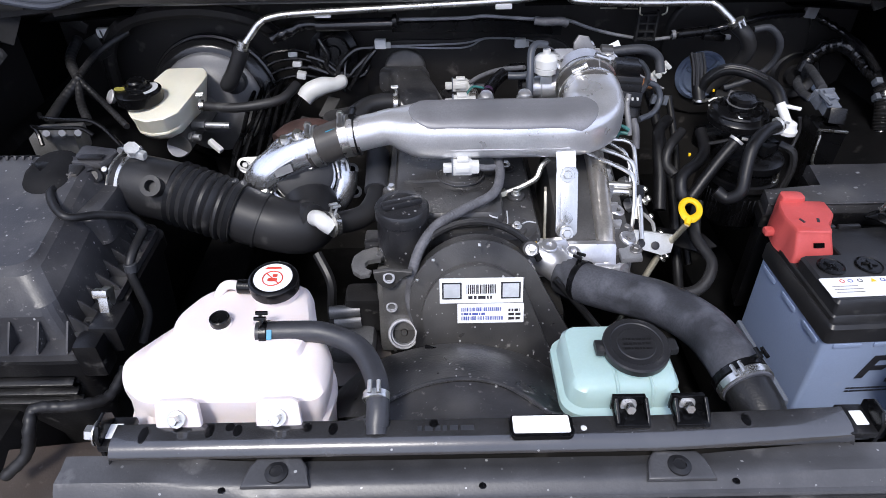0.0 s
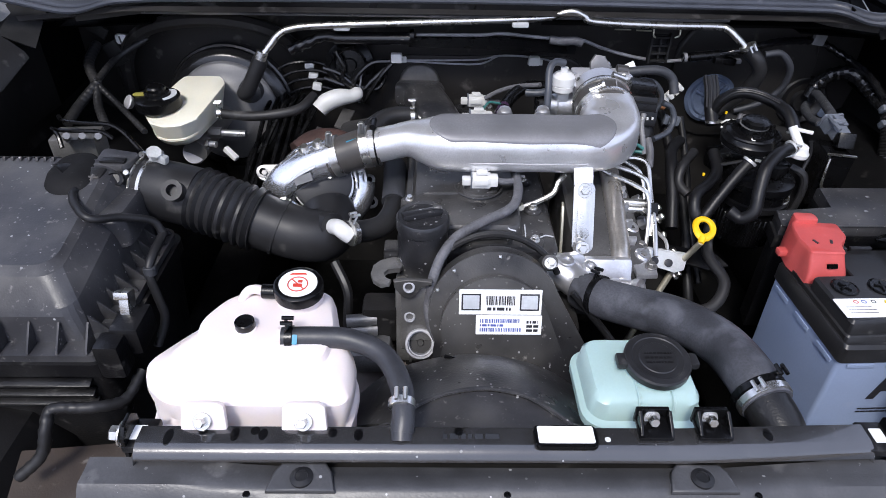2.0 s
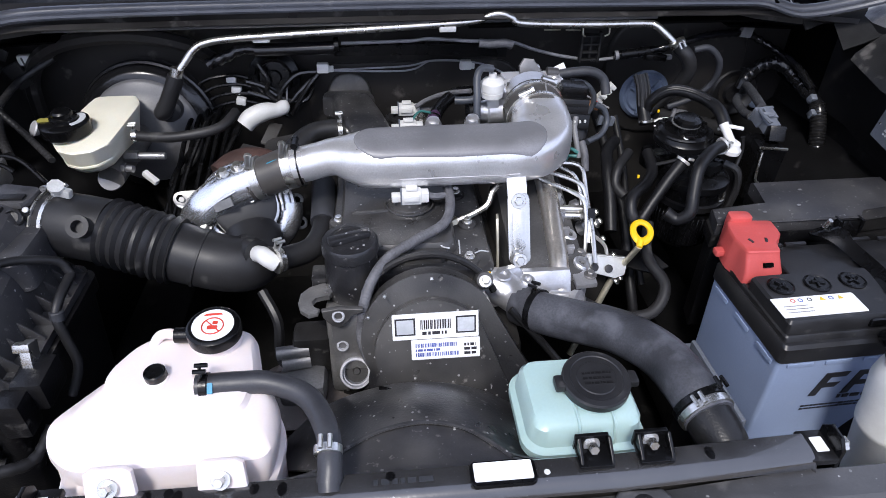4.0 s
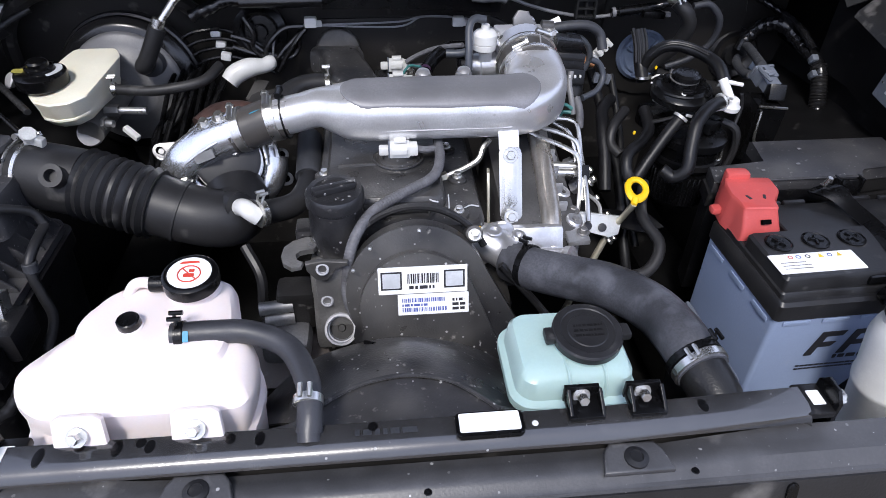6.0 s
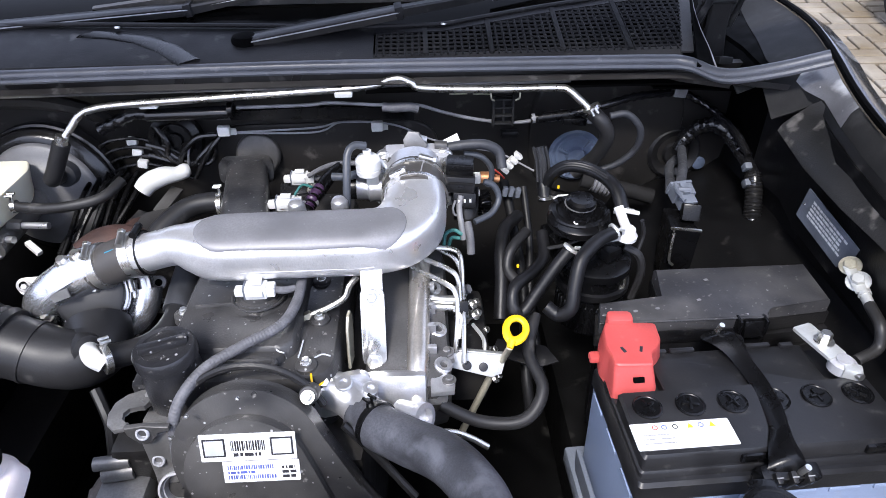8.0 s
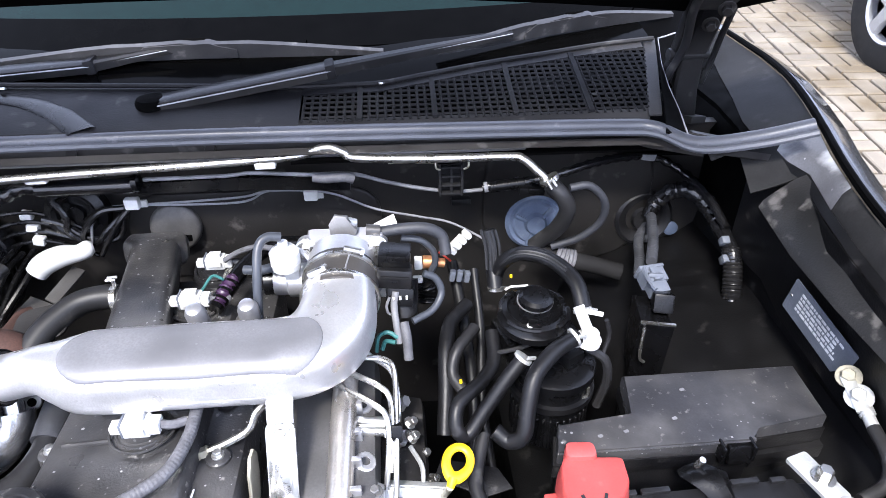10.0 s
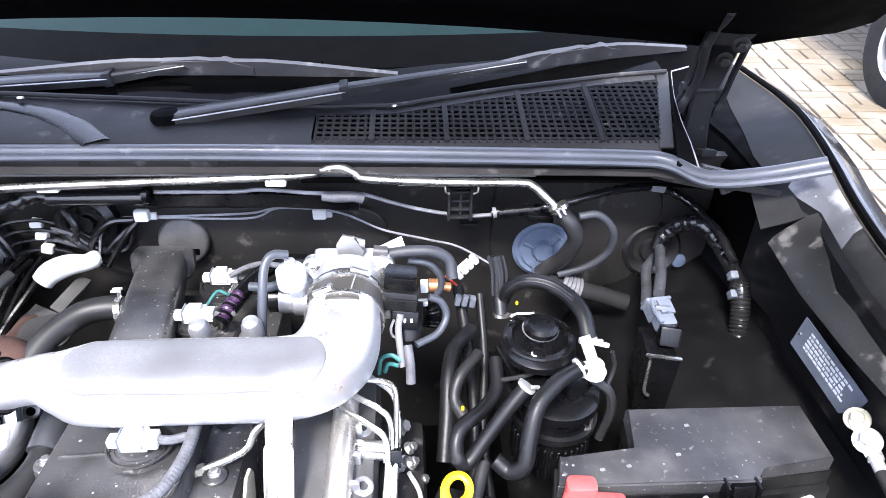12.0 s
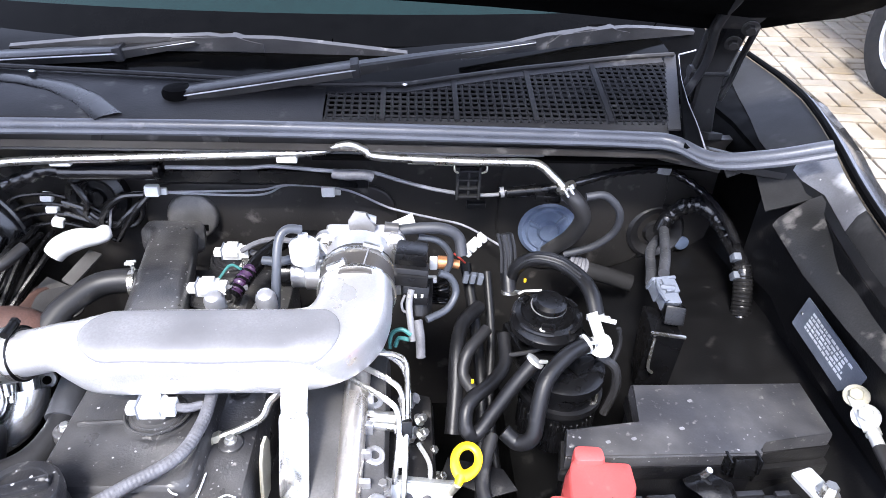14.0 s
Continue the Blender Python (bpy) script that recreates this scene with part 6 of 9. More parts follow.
part("bulb", lathe((0.122, 0.975, 0.988), (0, 0, 1), [(0.010, 0), (0.017, 0.004), (0.018, 0.012), (0.0165, 0.013), (0.018, 0.014), (0.018, 0.026), (0.014, 0.031), (0.006, 0.033), (0.006, 0.040)], 22), WHITE, vb)
part("foot", box((0.126, 0.985, 0.978), (0.018, 0.016, 0.022), bevel=0.003), WHITE, vb)
sens = thing("throttle_sensor", (0.255, 0.97, 0.93), "black throttle sensor with plug", "sensor")
part("case", box((0.253, 0.988, 0.990), (0.040, 0.034, 0.024), rot=(0, 4, -4), bevel=0.003), PLASTIC_CLEAN, sens)
part("lid", box((0.252, 0.972, 0.973), (0.044, 0.030, 0.024), rot=(-14, 4, -4), bevel=0.003), PLASTIC, sens)
part("lid_step", box((0.253, 0.958, 0.979), (0.036, 0.004, 0.004), rot=(-14, 4, -4), bevel=0.001), MATT, sens)
part("socket", box((0.258, 0.962, 0.951), (0.034, 0.026, 0.024), rot=(-18, 4, -4), bevel=0.003), PLASTIC_CLEAN, sens)
part("latch", tube([(0.245, 0.948, 0.958), (0.241, 0.944, 0.948), (0.243, 0.942, 0.938), (0.250, 0.941, 0.936)], 0.0018, 6), PALE_GREY, sens)
part("body", rod((0.260, 0.985, 0.957), (0.261, 0.960, 0.917), 0.0215, 20, r2=0.018), PLASTIC, sens)
for x in (-0.008, 0.0, 0.008):
    part("pin", box(Vector((0.258, 0.947, 0.957)) + Vector((x, 0, 0)), (0.003, 0.004, 0.004), bevel=0.0005), WHITE, sens)
part("white_lead", tube([(0.253, 0.953, 0.963), (0.250, 0.945, 0.947), (0.252, 0.930, 0.928), (0.255, 0.920, 0.908)], 0.0045, 10), PALE_GREY, sens, "pale taped lead")
part("grey_lead", tube([(0.261, 0.935, 0.928), (0.264, 0.920, 0.914), (0.265, 0.910, 0.890)], 0.006, 10), CONDUIT, sens)
sol = thing("vacuum_solenoid", (0.297, 1.050, 0.937), "copper coloured vacuum solenoid with white plugs", "solenoid")
part("coil", rod((0.290, 1.050, 0.938), (0.307, 1.050, 0.937), 0.0095, 16), COPPER, sol)
part("coil_end", rod((0.310, 1.050, 0.936), (0.320, 1.050, 0.934), 0.0065, 14), COPPER, sol)
part("plug", box((0.284, 1.045, 0.940), (0.011, 0.012, 0.016), bevel=0.002), WHITE, sol)
part("plug", box((0.282, 1.040, 0.916), (0.014, 0.010, 0.008), bevel=0.002), WHITE, sol)
part("bellows", tube([(0.292, 1.055, 0.907), (0.296, 1.050, 0.890), (0.295, 1.040, 0.873)], 0.0135, 14, ridge=(0.005, 0.0018)), PLASTIC_CLEAN, sol)
part("red_wire", tube([(0.313, 1.060, 0.946), (0.323, 1.060, 0.937), (0.330, 1.065, 0.927)], 0.0015, 6), INK_RED, sol)
wire([(0.226, 0.920, 0.896), (0.229, 0.925, 0.915), (0.241, 0.925, 0.922), (0.253, 0.920, 0.917)], 0.0028, TEAL, "teal_lead", "thin teal wires under the sensor", "cable", "teal leads", seg=8)
wire([(0.233, 0.918, 0.901), (0.238, 0.920, 0.912), (0.250, 0.915, 0.914)], 0.0028, TEAL, "teal_lead", "thin teal wires under the sensor", "cable", "teal leads", seg=8)
# black plenum between pipe and firewall
pl = thing("rear_plenum", (-0.09, 1.06, 0.84), "textured black plastic breather box at the engine's rear", "breather box")
bm = loft([[(cx + px, cy + py * 0.25, z + py) for px, py in rounded(w, h, 0.014, 4)] for cx, cy, z, w, h in ((-0.058, 0.925, 0.920, 0.075, 0.05), (-0.070, 0.99, 0.918, 0.072, 0.05), (-0.083, 1.06, 0.914, 0.070, 0.05), (-0.098, 1.13, 0.908, 0.068, 0.048), (-0.104, 1.150, 0.906, 0.070, 0.046), (-0.108, 1.160, 0.904, 0.094, 0.044), (-0.110, 1.178, 0.902, 0.092, 0.042), (-0.11, 1.186, 0.900, 0.08, 0.030))])
part("box", bm, COVER, pl)
part("hose", tube([(-0.105, 1.03, 0.915), (-0.130, 1.030, 0.920), (-0.165, 1.018, 0.918), (-0.195, 0.985, 0.905), (-0.212, 0.950, 0.885)], 0.0165, 14), RUBBER, pl)
part("pale_band", tube([(-0.125, 0.962, 0.890), (-0.140, 0.956, 0.892), (-0.160, 0.960, 0.890)], 0.008, 8), WHITE, pl, "pale plastic band")
spring_clip((-0.118, 1.028, 0.917), (-1, -0.1, 0), 0.0175, pl, ear=(0, 0.2, 1))
# purple taped loom with small plugs between the rear injectors
lm = thing("injector_loom", (0.04, 1.05, 0.90), "wrapped injector wiring loom with purple and teal wires", "wiring loom")
part("trunk", tube([(0.020, 0.985, 0.925), (0.035, 1.02, 0.935), (0.055, 1.06, 0.945), (0.085, 1.09, 0.950), (0.13, 1.10, 0.945)], 0.011, 12), PLASTIC_CLEAN, lm)
part("wrap", tube([(0.024, 0.990, 0.928), (0.032, 1.012, 0.936), (0.040, 1.03, 0.94)], 0.0095, 12, ridge=(0.008, 0.0008)), PURPLE, lm)
for k in range(3):
    part("tape_band", tube([(0.026 + 0.005 * k, 0.995 + 0.012 * k, 0.930 + 0.0035 * k), (0.027 + 0.005 * k, 0.998 + 0.012 * k, 0.931 + 0.0035 * k)], 0.0112, 12), PLASTIC_CLEAN, lm)
part("teal_wire", tube([(-0.002, 1.02, 0.930), (0.012, 1.03, 0.945), (0.03, 1.015, 0.95)], 0.002, 6), TEAL, lm)
part("grey_wire", tube([(0.010, 1.095, 0.925), (0.03, 1.10, 0.935), (0.06, 1.085, 0.952), (0.10, 1.05, 0.97)], 0.004, 8), CONDUIT, lm)
for x, y, z in ((0.026, 0.912, 0.975), (0.084, 0.915, 0.975)):
    part("stud_cap", lathe((x, y, z), (0, -0.3, 1), [(0.012, -0.02), (0.012, 0.005), (0.009, 0.012), (0.005, 0.014)], 16), ALU, lm)
# vacuum hoses round the throttle body
wire([(0.121, 0.975, 1.035), (0.105, 0.970, 1.038), (0.096, 0.960, 1.029), (0.094, 0.940, 1.002), (0.092, 0.920, 0.955)], 0.0056, BLUE_HOSE, "vacuum_hose", "blue grey vacuum hose beside the white valve", "hose", "vacuum hoses", seg=10)
wire([(0.067, 0.990, 0.980), (0.089, 0.985, 0.982), (0.112, 0.980, 0.991)], 0.006, BLUE_HOSE, "vacuum_hose", "short blue grey vacuum hose", "hose", "vacuum hoses", seg=10)
wire([(0.236, 1.030, 1.001), (0.266, 1.030, 1.005), (0.295, 1.030, 1.004), (0.315, 1.030, 0.991), (0.320, 1.020, 0.969)], 0.0078, RUBBER_GREY, "vacuum_hose", "blue grey hose curving over the throttle sensor", "hose", "vacuum hoses", seg=10)
wire([(0.288, 0.975, 0.972), (0.303, 0.975, 0.964), (0.310, 0.970, 0.945), (0.298, 0.955, 0.930), (0.272, 0.940, 0.925)], 0.0048, BLUE_HOSE, "vacuum_hose", "thin blue grey hose looping by the sensor", "hose", "vacuum hoses", seg=10)
wire([(0.262, 1.035, 0.988), (0.288, 1.036, 0.982), (0.304, 1.036, 0.964), (0.306, 1.036, 0.945), (0.300, 1.036, 0.930)], 0.0046, BLUE_HOSE, "vacuum_hose", "blue grey hose round the copper solenoid", "hose", "vacuum hoses", seg=10)
part("paper_tag", prism(rounded(0.035, 0.014, 0.001), (0.240, 1.050, 1.000), (0.9, 0.3, 0.3), (-0.3, 0.6, 0.6), 0.001, 0), PAPER, th, "white paper tag")

# steel fuel lines of the injection pump
for k, pts in enumerate(([(0.180, 0.905, 0.926), (0.205, 0.886, 0.922), (0.236, 0.879, 0.921), (0.247, 0.868, 0.914), (0.248, 0.838, 0.888), (0.247, 0.79, 0.86), (0.244, 0.75, 0.83)],
                          [(0.170, 0.890, 0.922), (0.195, 0.868, 0.916), (0.228, 0.848, 0.911), (0.241, 0.838, 0.902), (0.243, 0.82, 0.882), (0.240, 0.78, 0.845)],
                          [(0.158, 0.878, 0.918), (0.180, 0.856, 0.911), (0.222, 0.828, 0.903), (0.237, 0.818, 0.893), (0.239, 0.80, 0.87), (0.234, 0.77, 0.83)],
                          [(0.196, 0.915, 0.915), (0.222, 0.900, 0.905), (0.243, 0.888, 0.893), (0.250, 0.868, 0.868), (0.248, 0.84, 0.83)])):
    wire(pts, 0.0034, STEEL, "fuel_line", "bent steel injector line beside the manifold", "fuel line", "injector lines", seg=8)
ip = thing("injection_pump", (0.25, 0.86, 0.70), "injection pump block with alloy fittings and dark body", "fuel pump")
part("body", box((0.245, 0.85, 0.77), (0.075, 0.14, 0.10), bevel=0.015), IRON_DARK, ip)
for y, z in ((0.80, 0.80), (0.84, 0.828), (0.885, 0.838), (0.865, 0.80)):
    part("fitting", lathe((0.244, y, z), (0.7, -0.3, 0.6), [(0.011, 0), (0.011, 0.012), (0.007, 0.013), (0.007, 0.022)], 6), ALU, ip)
part("clamp_block", box((0.246, 0.812, 0.872), (0.016, 0.014, 0.020), rot=(-30, 0, 0), bevel=0.002), PLASTIC_CLEAN, ip)
for q in ((0.262, 0.842, 0.852), (0.264, 0.826, 0.846), (0.285, 0.80, 0.80), (0.288, 0.77, 0.78), (0.276, 0.83, 0.81)):
    bolt(q, (0.6, -0.2, 0.7), 0.0052, ip, h=0.009, washer=1.5)
part("lever", tube([(0.262, 0.83, 0.825), (0.275, 0.80, 0.822), (0.272, 0.775, 0.805)], 0.003, 6), ZINC, ip)
# dipstick with bracket plate
dip = thing("dipstick", (0.29, 0.78, 0.70), "oil dipstick with yellow plastic ring handle", "dipstick")
dz = Vector((0.10, -0.38, 0.92)).normalized()
dy = (Vector((0.38, 0.86, 0.35)) - dz * Vector((0.38, 0.86, 0.35)).dot(dz)).normalized()
dx = dy.cross(dz)
c = Vector((0.313, 0.772, 0.867))
rings = []
for i in range(29):
    a = 2 * math.pi * i / 28
    rc = c + dx * 0.0130 * math.cos(a) + dy * (0.0155 * math.sin(a) - 0.003 * max(0, -math.sin(a)) ** 4)
    d2 = dx * math.cos(a) + dy * math.sin(a)
    rings.append([rc + d2 * (0.0048 + 0.0022 * max(0, -math.sin(a)) ** 2) * math.cos(b) + dz * 0.0035 * math.sin(b) for b in (2 * math.pi * j / 10 for j in range(10))])
part("ring", loft(rings), YELLOW, dip)
part("collar", rod(c - dy * 0.020, c - dy * 0.030, 0.006, 12, r2=0.004), YELLOW, dip)
part("rod", rod(c - dy * 0.028, (0.297, 0.772, 0.81), 0.0045, 10), STEEL_YELLOW, dip)
part("guide_tube", rod((0.290, 0.775, 0.80), (0.225, 0.74, 0.66), 0.005, 10), STEEL_YELLOW, dip)
pl = thing("bracket_plate", (0.265, 0.778, 0.80), "zinc plated steel bracket plate with two holes", "bracket")
bm = prism([(-0.034, 0.004), (0.038, 0.004), (0.034, -0.020), (0.020, -0.026), (-0.034, -0.018)], (0.265, 0.774, 0.818), (1, 0, -0.18), (0.15, 0.6, 0.8), 0.0025, 0.0008)
prism([(-0.034, 0), (0.038, 0), (0.038, 0.012), (-0.034, 0.012)], (0.265, 0.776, 0.821), (1, 0, -0.18), (0, 1, -0.5), 0.0025, 0.0008, bm)
part("plate", bm, ZINC, pl)
for x, z in ((-0.016, 0.0028), (0.006, -0.0012)):
    part("hole", lathe((0.265 + x, 0.766 - 0.003, 0.810 + z), (0.05, -0.8, 0.6), [(0.0062, 0), (0.0062, 0.0012), (0.0055, 0.0016), (0, 0.0014)], 16), INK, pl)

# corrugated conduit, small steel pipe and sensor lead over the front
cd = [(0.039, 0.822, 0.925), (0.038, 0.778, 0.922), (0.025, 0.737, 0.920), (-0.013, 0.706, 0.918), (-0.048, 0.677, 0.915), (-0.068, 0.650, 0.905), (-0.079, 0.632, 0.885), (-0.086, 0.628, 0.847), (-0.082, 0.615, 0.818), (-0.066, 0.610, 0.779)]
wire(cd, 0.0066, CONDUIT, "wire_conduit", "grey braided wire conduit lying over the valve cover", "cable", seg=10, ridge=(0.004, 0.00025))
sl = thing("sensor_lead", (0.06, 0.79, 0.88), "thin steel pipe with flange nut on the valve cover", "pipe")
part("pipe", tube([(0.110, 0.818, 0.925), (0.100, 0.810, 0.918), (0.092, 0.800, 0.905), (0.070, 0.793, 0.895), (0.046, 0.788, 0.888)], 0.0042, 8), STEEL, sl)
part("nut", lathe((0.050, 0.789, 0.889), (-1, -0.2, -0.35), [(0.007, 0), (0.007, 0.008), (0.009, 0.009), (0.009, 0.012)], 6), STEEL_YELLOW, sl)
part("grommet", lathe((0.040, 0.790, 0.878), (0.2, 0, 1), [(0.016, 0), (0.016, 0.004), (0.011, 0.006), (0.010, 0.009)], 18), RUBBER, sl)
pg = tagged(part("bracket_tab", prism([(-0.010, -0.034), (0.011, -0.034), (0.015, 0.0), (0.013, 0.022), (0.005, 0.033), (-0.006, 0.032), (-0.013, 0.018), (-0.012, -0.01)], (0.099, 0.755, 0.878), (0.12, 0.99, 0), (0, 0.35, 0.93), 0.004, 0.001), STEEL_YELLOW), "yellowish steel tab standing beside the manifold", "bracket")
# ---- battery and fuse box side ----
bat = thing("battery", (0.565, 0.632, 0.655), "blue grey car battery with black lid, label and hold-down", "battery")
R2 = Matrix.Rotation(radians(2.0), 4, "Z")
def bpt(x, y, z):
    """A point of the battery's own frame (origin: front left top corner of the case)."""
    return Vector((0.409, 0.545, 0)) + R2 @ Vector((x, y, 0)) + Vector((0, 0, z))
bu, bv = R2 @ Vector((1, 0, 0)), R2 @ Vector((0, 1, 0))
L, W = 0.305, 0.172
def bring(x0, x1, y0, y1, z, r):
    return [bpt(px, py, z) for px, py in rounded(x1 - x0, y1 - y0, r, 4, (x0 + x1) / 2, (y0 + y1) / 2)]
case = part("case", loft([bring(0.004, L - 0.004, 0.004, W - 0.004, 0.66, 0.006), bring(0.002, L - 0.002, 0.002, W - 0.002, 0.83, 0.006)]), BATTERY, bat)
for k in range(6):
    x = 0.025 + k * 0.05
    part("case_tab", prism(rounded(0.034, 0.006, 0.001), bpt(x + 0.006, 0.0015, 0.818), bu, (0, 0, 1), 0.0015, 0.0005), BATTERY, case)
for k in range(3):
    p = bpt(0.0015, 0.03 + k * 0.055, 0.815)
    part("case_tab", prism(rounded(0.034, 0.006, 0.001), p, -bv, (0, 0, 1), 0.0015, 0.0005), BATTERY, case)
# lid: lower band, stepped front, raised back
bm = loft([bring(0, L, 0, W, 0.824, 0.006), bring(0, L, 0, W, 0.846, 0.006), bring(0.002, L - 0.002, 0.004, W - 0.002, 0.850, 0.006)])
lid = part("lid", bm, BATTERY_LID, bat, "black battery lid")
part("lid_deck", loft([bring(0.004, L - 0.004, 0.008, W - 0.003, 0.846, 0.005), bring(0.004, L - 0.004, 0.010, W - 0.003, 0.856, 0.005), bring(0.006, L - 0.006, 0.012, W - 0.005, 0.858, 0.004)]), BATTERY_LID, lid)
part("front_deck", loft([bring(0.006, L - 0.006, 0.014, 0.104, 0.856, 0.004), bring(0.006, L - 0.006, 0.015, 0.104, 0.873, 0.004), bring(0.009, L - 0.009, 0.018, 0.102, 0.8765, 0.003)]), BATTERY_LID, lid)
part("rear_deck", loft([bring(0.062, L - 0.050, 0.100, W - 0.006, 0.856, 0.004), bring(0.062, L - 0.050, 0.100, W - 0.006, 0.8695, 0.004), bring(0.064, L - 0.052, 0.100, W - 0.008, 0.871, 0.003)]), BATTERY_LID, lid)
for x, y, l in ((0.075, 0.166, 0.02), (0.105, 0.166, 0.03), (0.20, 0.166, 0.03), (0.235, 0.164, 0.016)):
    part("deck_lug", box(bpt(x, y, 0.873), (l, 0.006, 0.005), rot=(0, 0, 2), bevel=0.001), BATTERY_LID, lid)
for k in range(6):
    x = 0.032 + 0.0482 * k
    c = bpt(x, 0.079, 0.8768)
    v = part("vent_cap", lathe(c, (0, 0, 1), [(0.0165, 0), (0.0165, 0.0012), (0.0145, 0.002), (0.0135, 0.0012), (0, 0.0012)], 26), PLASTIC_CLEAN, lid)
    bm = box(c + Vector((0, 0, 0.0022)), (0.018, 0.0032, 0.0022), rot=(0, 0, 35 + 40 * k), bevel=0.0005)
    box(c + Vector((0, 0, 0.0022)), (0.0032, 0.018, 0.0022), rot=(0, 0, 35 + 40 * k), bevel=0.0005, bm=bm)
    part("slot_cross", bm, PLASTIC_CLEAN, v)
for x in (0.125, 0.26):
    part("handle_lug", box(bpt(x, 0.016, 0.866), (0.03, 0.010, 0.012), rot=(0, 0, 2), bevel=0.003), PLASTIC_CLEAN, lid)
lb = part("warning_label", prism(rounded(0.108, 0.034, 0.0015), bpt(0.058, 0.040, 0.8768), bu, bv, 0.0007, 0), PAPER, bat, "white warning label with small pictograms")
for k, (x, m) in enumerate(((-0.028, INK_RED), (-0.018, INK_BLUE), (-0.006, INK), (0.010, INK_YELLOW), (0.022, INK_BLUE), (0.034, INK_YELLOW))):
    o = bpt(0.058 + x, 0.0505, 0.8776)
    if m is INK_YELLOW:
        q = [(-0.0036, -0.003), (0.0036, -0.003), (0, 0.0036)]
    else:
        q = [(r0 * math.cos(a), r0 * math.sin(a)) for r0, a in [(0.0032, 2 * math.pi * j / 10) for j in range(11)] + [(0.0022, 2 * math.pi * j / 10) for j in range(10, -1, -1)]]
    part("pictogram", prism(q, o, bu, bv, 0.0003, 0), m, lb)
tagged(part("print", bars(bpt(0.058, 0.040, 0.8776), bu, bv, -0.045, -0.010, -0.010, 0.006, 3, 0.0, 0.22, 21), PALE_GREY, lb), kind="stuff")
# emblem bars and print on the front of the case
fo = bpt(0.105, 0.0018, 0.775)
for x in (-0.024, 0.020):
    part("emblem_bar", prism([(x - 0.018, -0.018), (x - 0.008, -0.018), (x - 0.004, -0.004), (x + 0.012, -0.004), (x + 0.018, 0.004), (x - 0.001, 0.004), (x + 0.002, 0.014), (x + 0.022, 0.014), (x + 0.026, 0.022), (x - 0.006, 0.022)], fo, bu, (0, 0, 1), 0.0008, 0), INK, case, "black slanted emblem bar")
tagged(part("print", bars(fo, bu, (0, 0, 1), 0.0, 0.055, -0.027, -0.018, 1, 0.0002, 0.7, 31), INK, case), kind="stuff")
tagged(part("print", bars(fo, bu, (0, 0, 1), -0.045, 0.075, -0.044, -0.033, 2, 0.0002, 0.5, 33), INK, case), kind="stuff")
tagged(part("print", bars(fo, bu, (0, 0, 1), 0.11, 0.15, -0.01, 0.016, 2, 0.0002, 0.6, 35), INK, case), kind="stuff")
part("tray", box(bpt(L / 2 - 0.006, W / 2, 0.662), (L + 0.022, W + 0.03, 0.03), rot=(0, 0, 2), bevel=0.005), TRAY, bat, "blue grey battery tray")
part("tray_lip", box(bpt(-0.009, W / 2 - 0.01, 0.695), (0.007, 0.15, 0.05), rot=(0, -4, 2), bevel=0.003), TRAY, bat)
# hold-down strap across the lid
strap = thing("battery_hold_down", (0.555, 0.64, 0.86), "black steel battery hold-down strap with threaded hooks", "battery strap")
S = [bpt(0.150, 0.186, 0.884), bpt(0.158, 0.165, 0.892), bpt(0.166, 0.135, 0.886), bpt(0.170, 0.095, 0.884), bpt(0.163, 0.050, 0.886), bpt(0.152, 0.020, 0.886), bpt(0.146, -0.004, 0.884), bpt(0.144, -0.012, 0.868)]
rows = []
for i, p in enumerate(spline([tuple(q) for q in S], 6)):
    f = i / (6 * (len(S) - 1))
    w = 0.0098 + 0.012 * math.exp(-((f - 0.10) / 0.10) ** 2) + 0.014 * max(0, (f - 0.62) / 0.38)
    rows.append([Vector(p) + bu * w * k + Vector((0, 0, -0.009 * max(0.0, -k - 0.4) - 0.003 * abs(k) + (0.004 if k == 0.5 else 0))) for k in (-1, -0.5, 0, 0.5, 1)])
part("strap", sheet(rows, 0.0035), PLASTIC_CLEAN, strap)
for q in (bpt(0.152, 0.180, 0.888), bpt(0.158, -0.012, 0.872)):
    part("stud", rod(q, q + Vector((0.002, -0.004, 0.014)), 0.0034, 10), STEEL, strap)
part("front_bracket", box(bpt(0.150, -0.006, 0.860), (0.062, 0.018, 0.026), rot=(18, 0, 2), bevel=0.005), PLASTIC_CLEAN, strap)
for k in (-1, 0, 1):
    part("foot_rib", box(bpt(0.148 + 0.016 * k, -0.014, 0.864), (0.006, 0.012, 0.026), rot=(22, 0, 2), bevel=0.002), PLASTIC, strap)
    # pale slip painted as the glint on each rib
    part("worn_edge", box(bpt(0.148 + 0.016 * k, -0.0195, 0.8765), (0.007, 0.0012, 0.0015), rot=(22, 0, 2), bevel=0.0004), PALE_GREY, strap)
# terminals
pos = thing("positive_terminal_cover", (0.435, 0.69, 0.875), "red plastic terminal cover on the battery's positive post", "terminal cover")
def soft_ring(pts, z, r, k=1.0):
    """A polygon with rounded corners at one height, shrunk towards its middle."""
    cx, cy = sum(p[0] for p in pts) / len(pts), sum(p[1] for p in pts) / len(pts)
    q = [Vector((cx + (x - cx) * k, cy + (y - cy) * k, z)) for x, y in pts]
    ring = []
    for i, p in enumerate(q):
        a, b = q[i - 1] - p, q[(i + 1) % len(q)] - p
        ra, rb = a.normalized() * min(r, a.length * 0.45), b.normalized() * min(r, b.length * 0.45)
        ring += [p + ra * (1 - f) ** 2 + rb * f ** 2 for f in (0, 0.33, 0.67, 1)]
    return ring
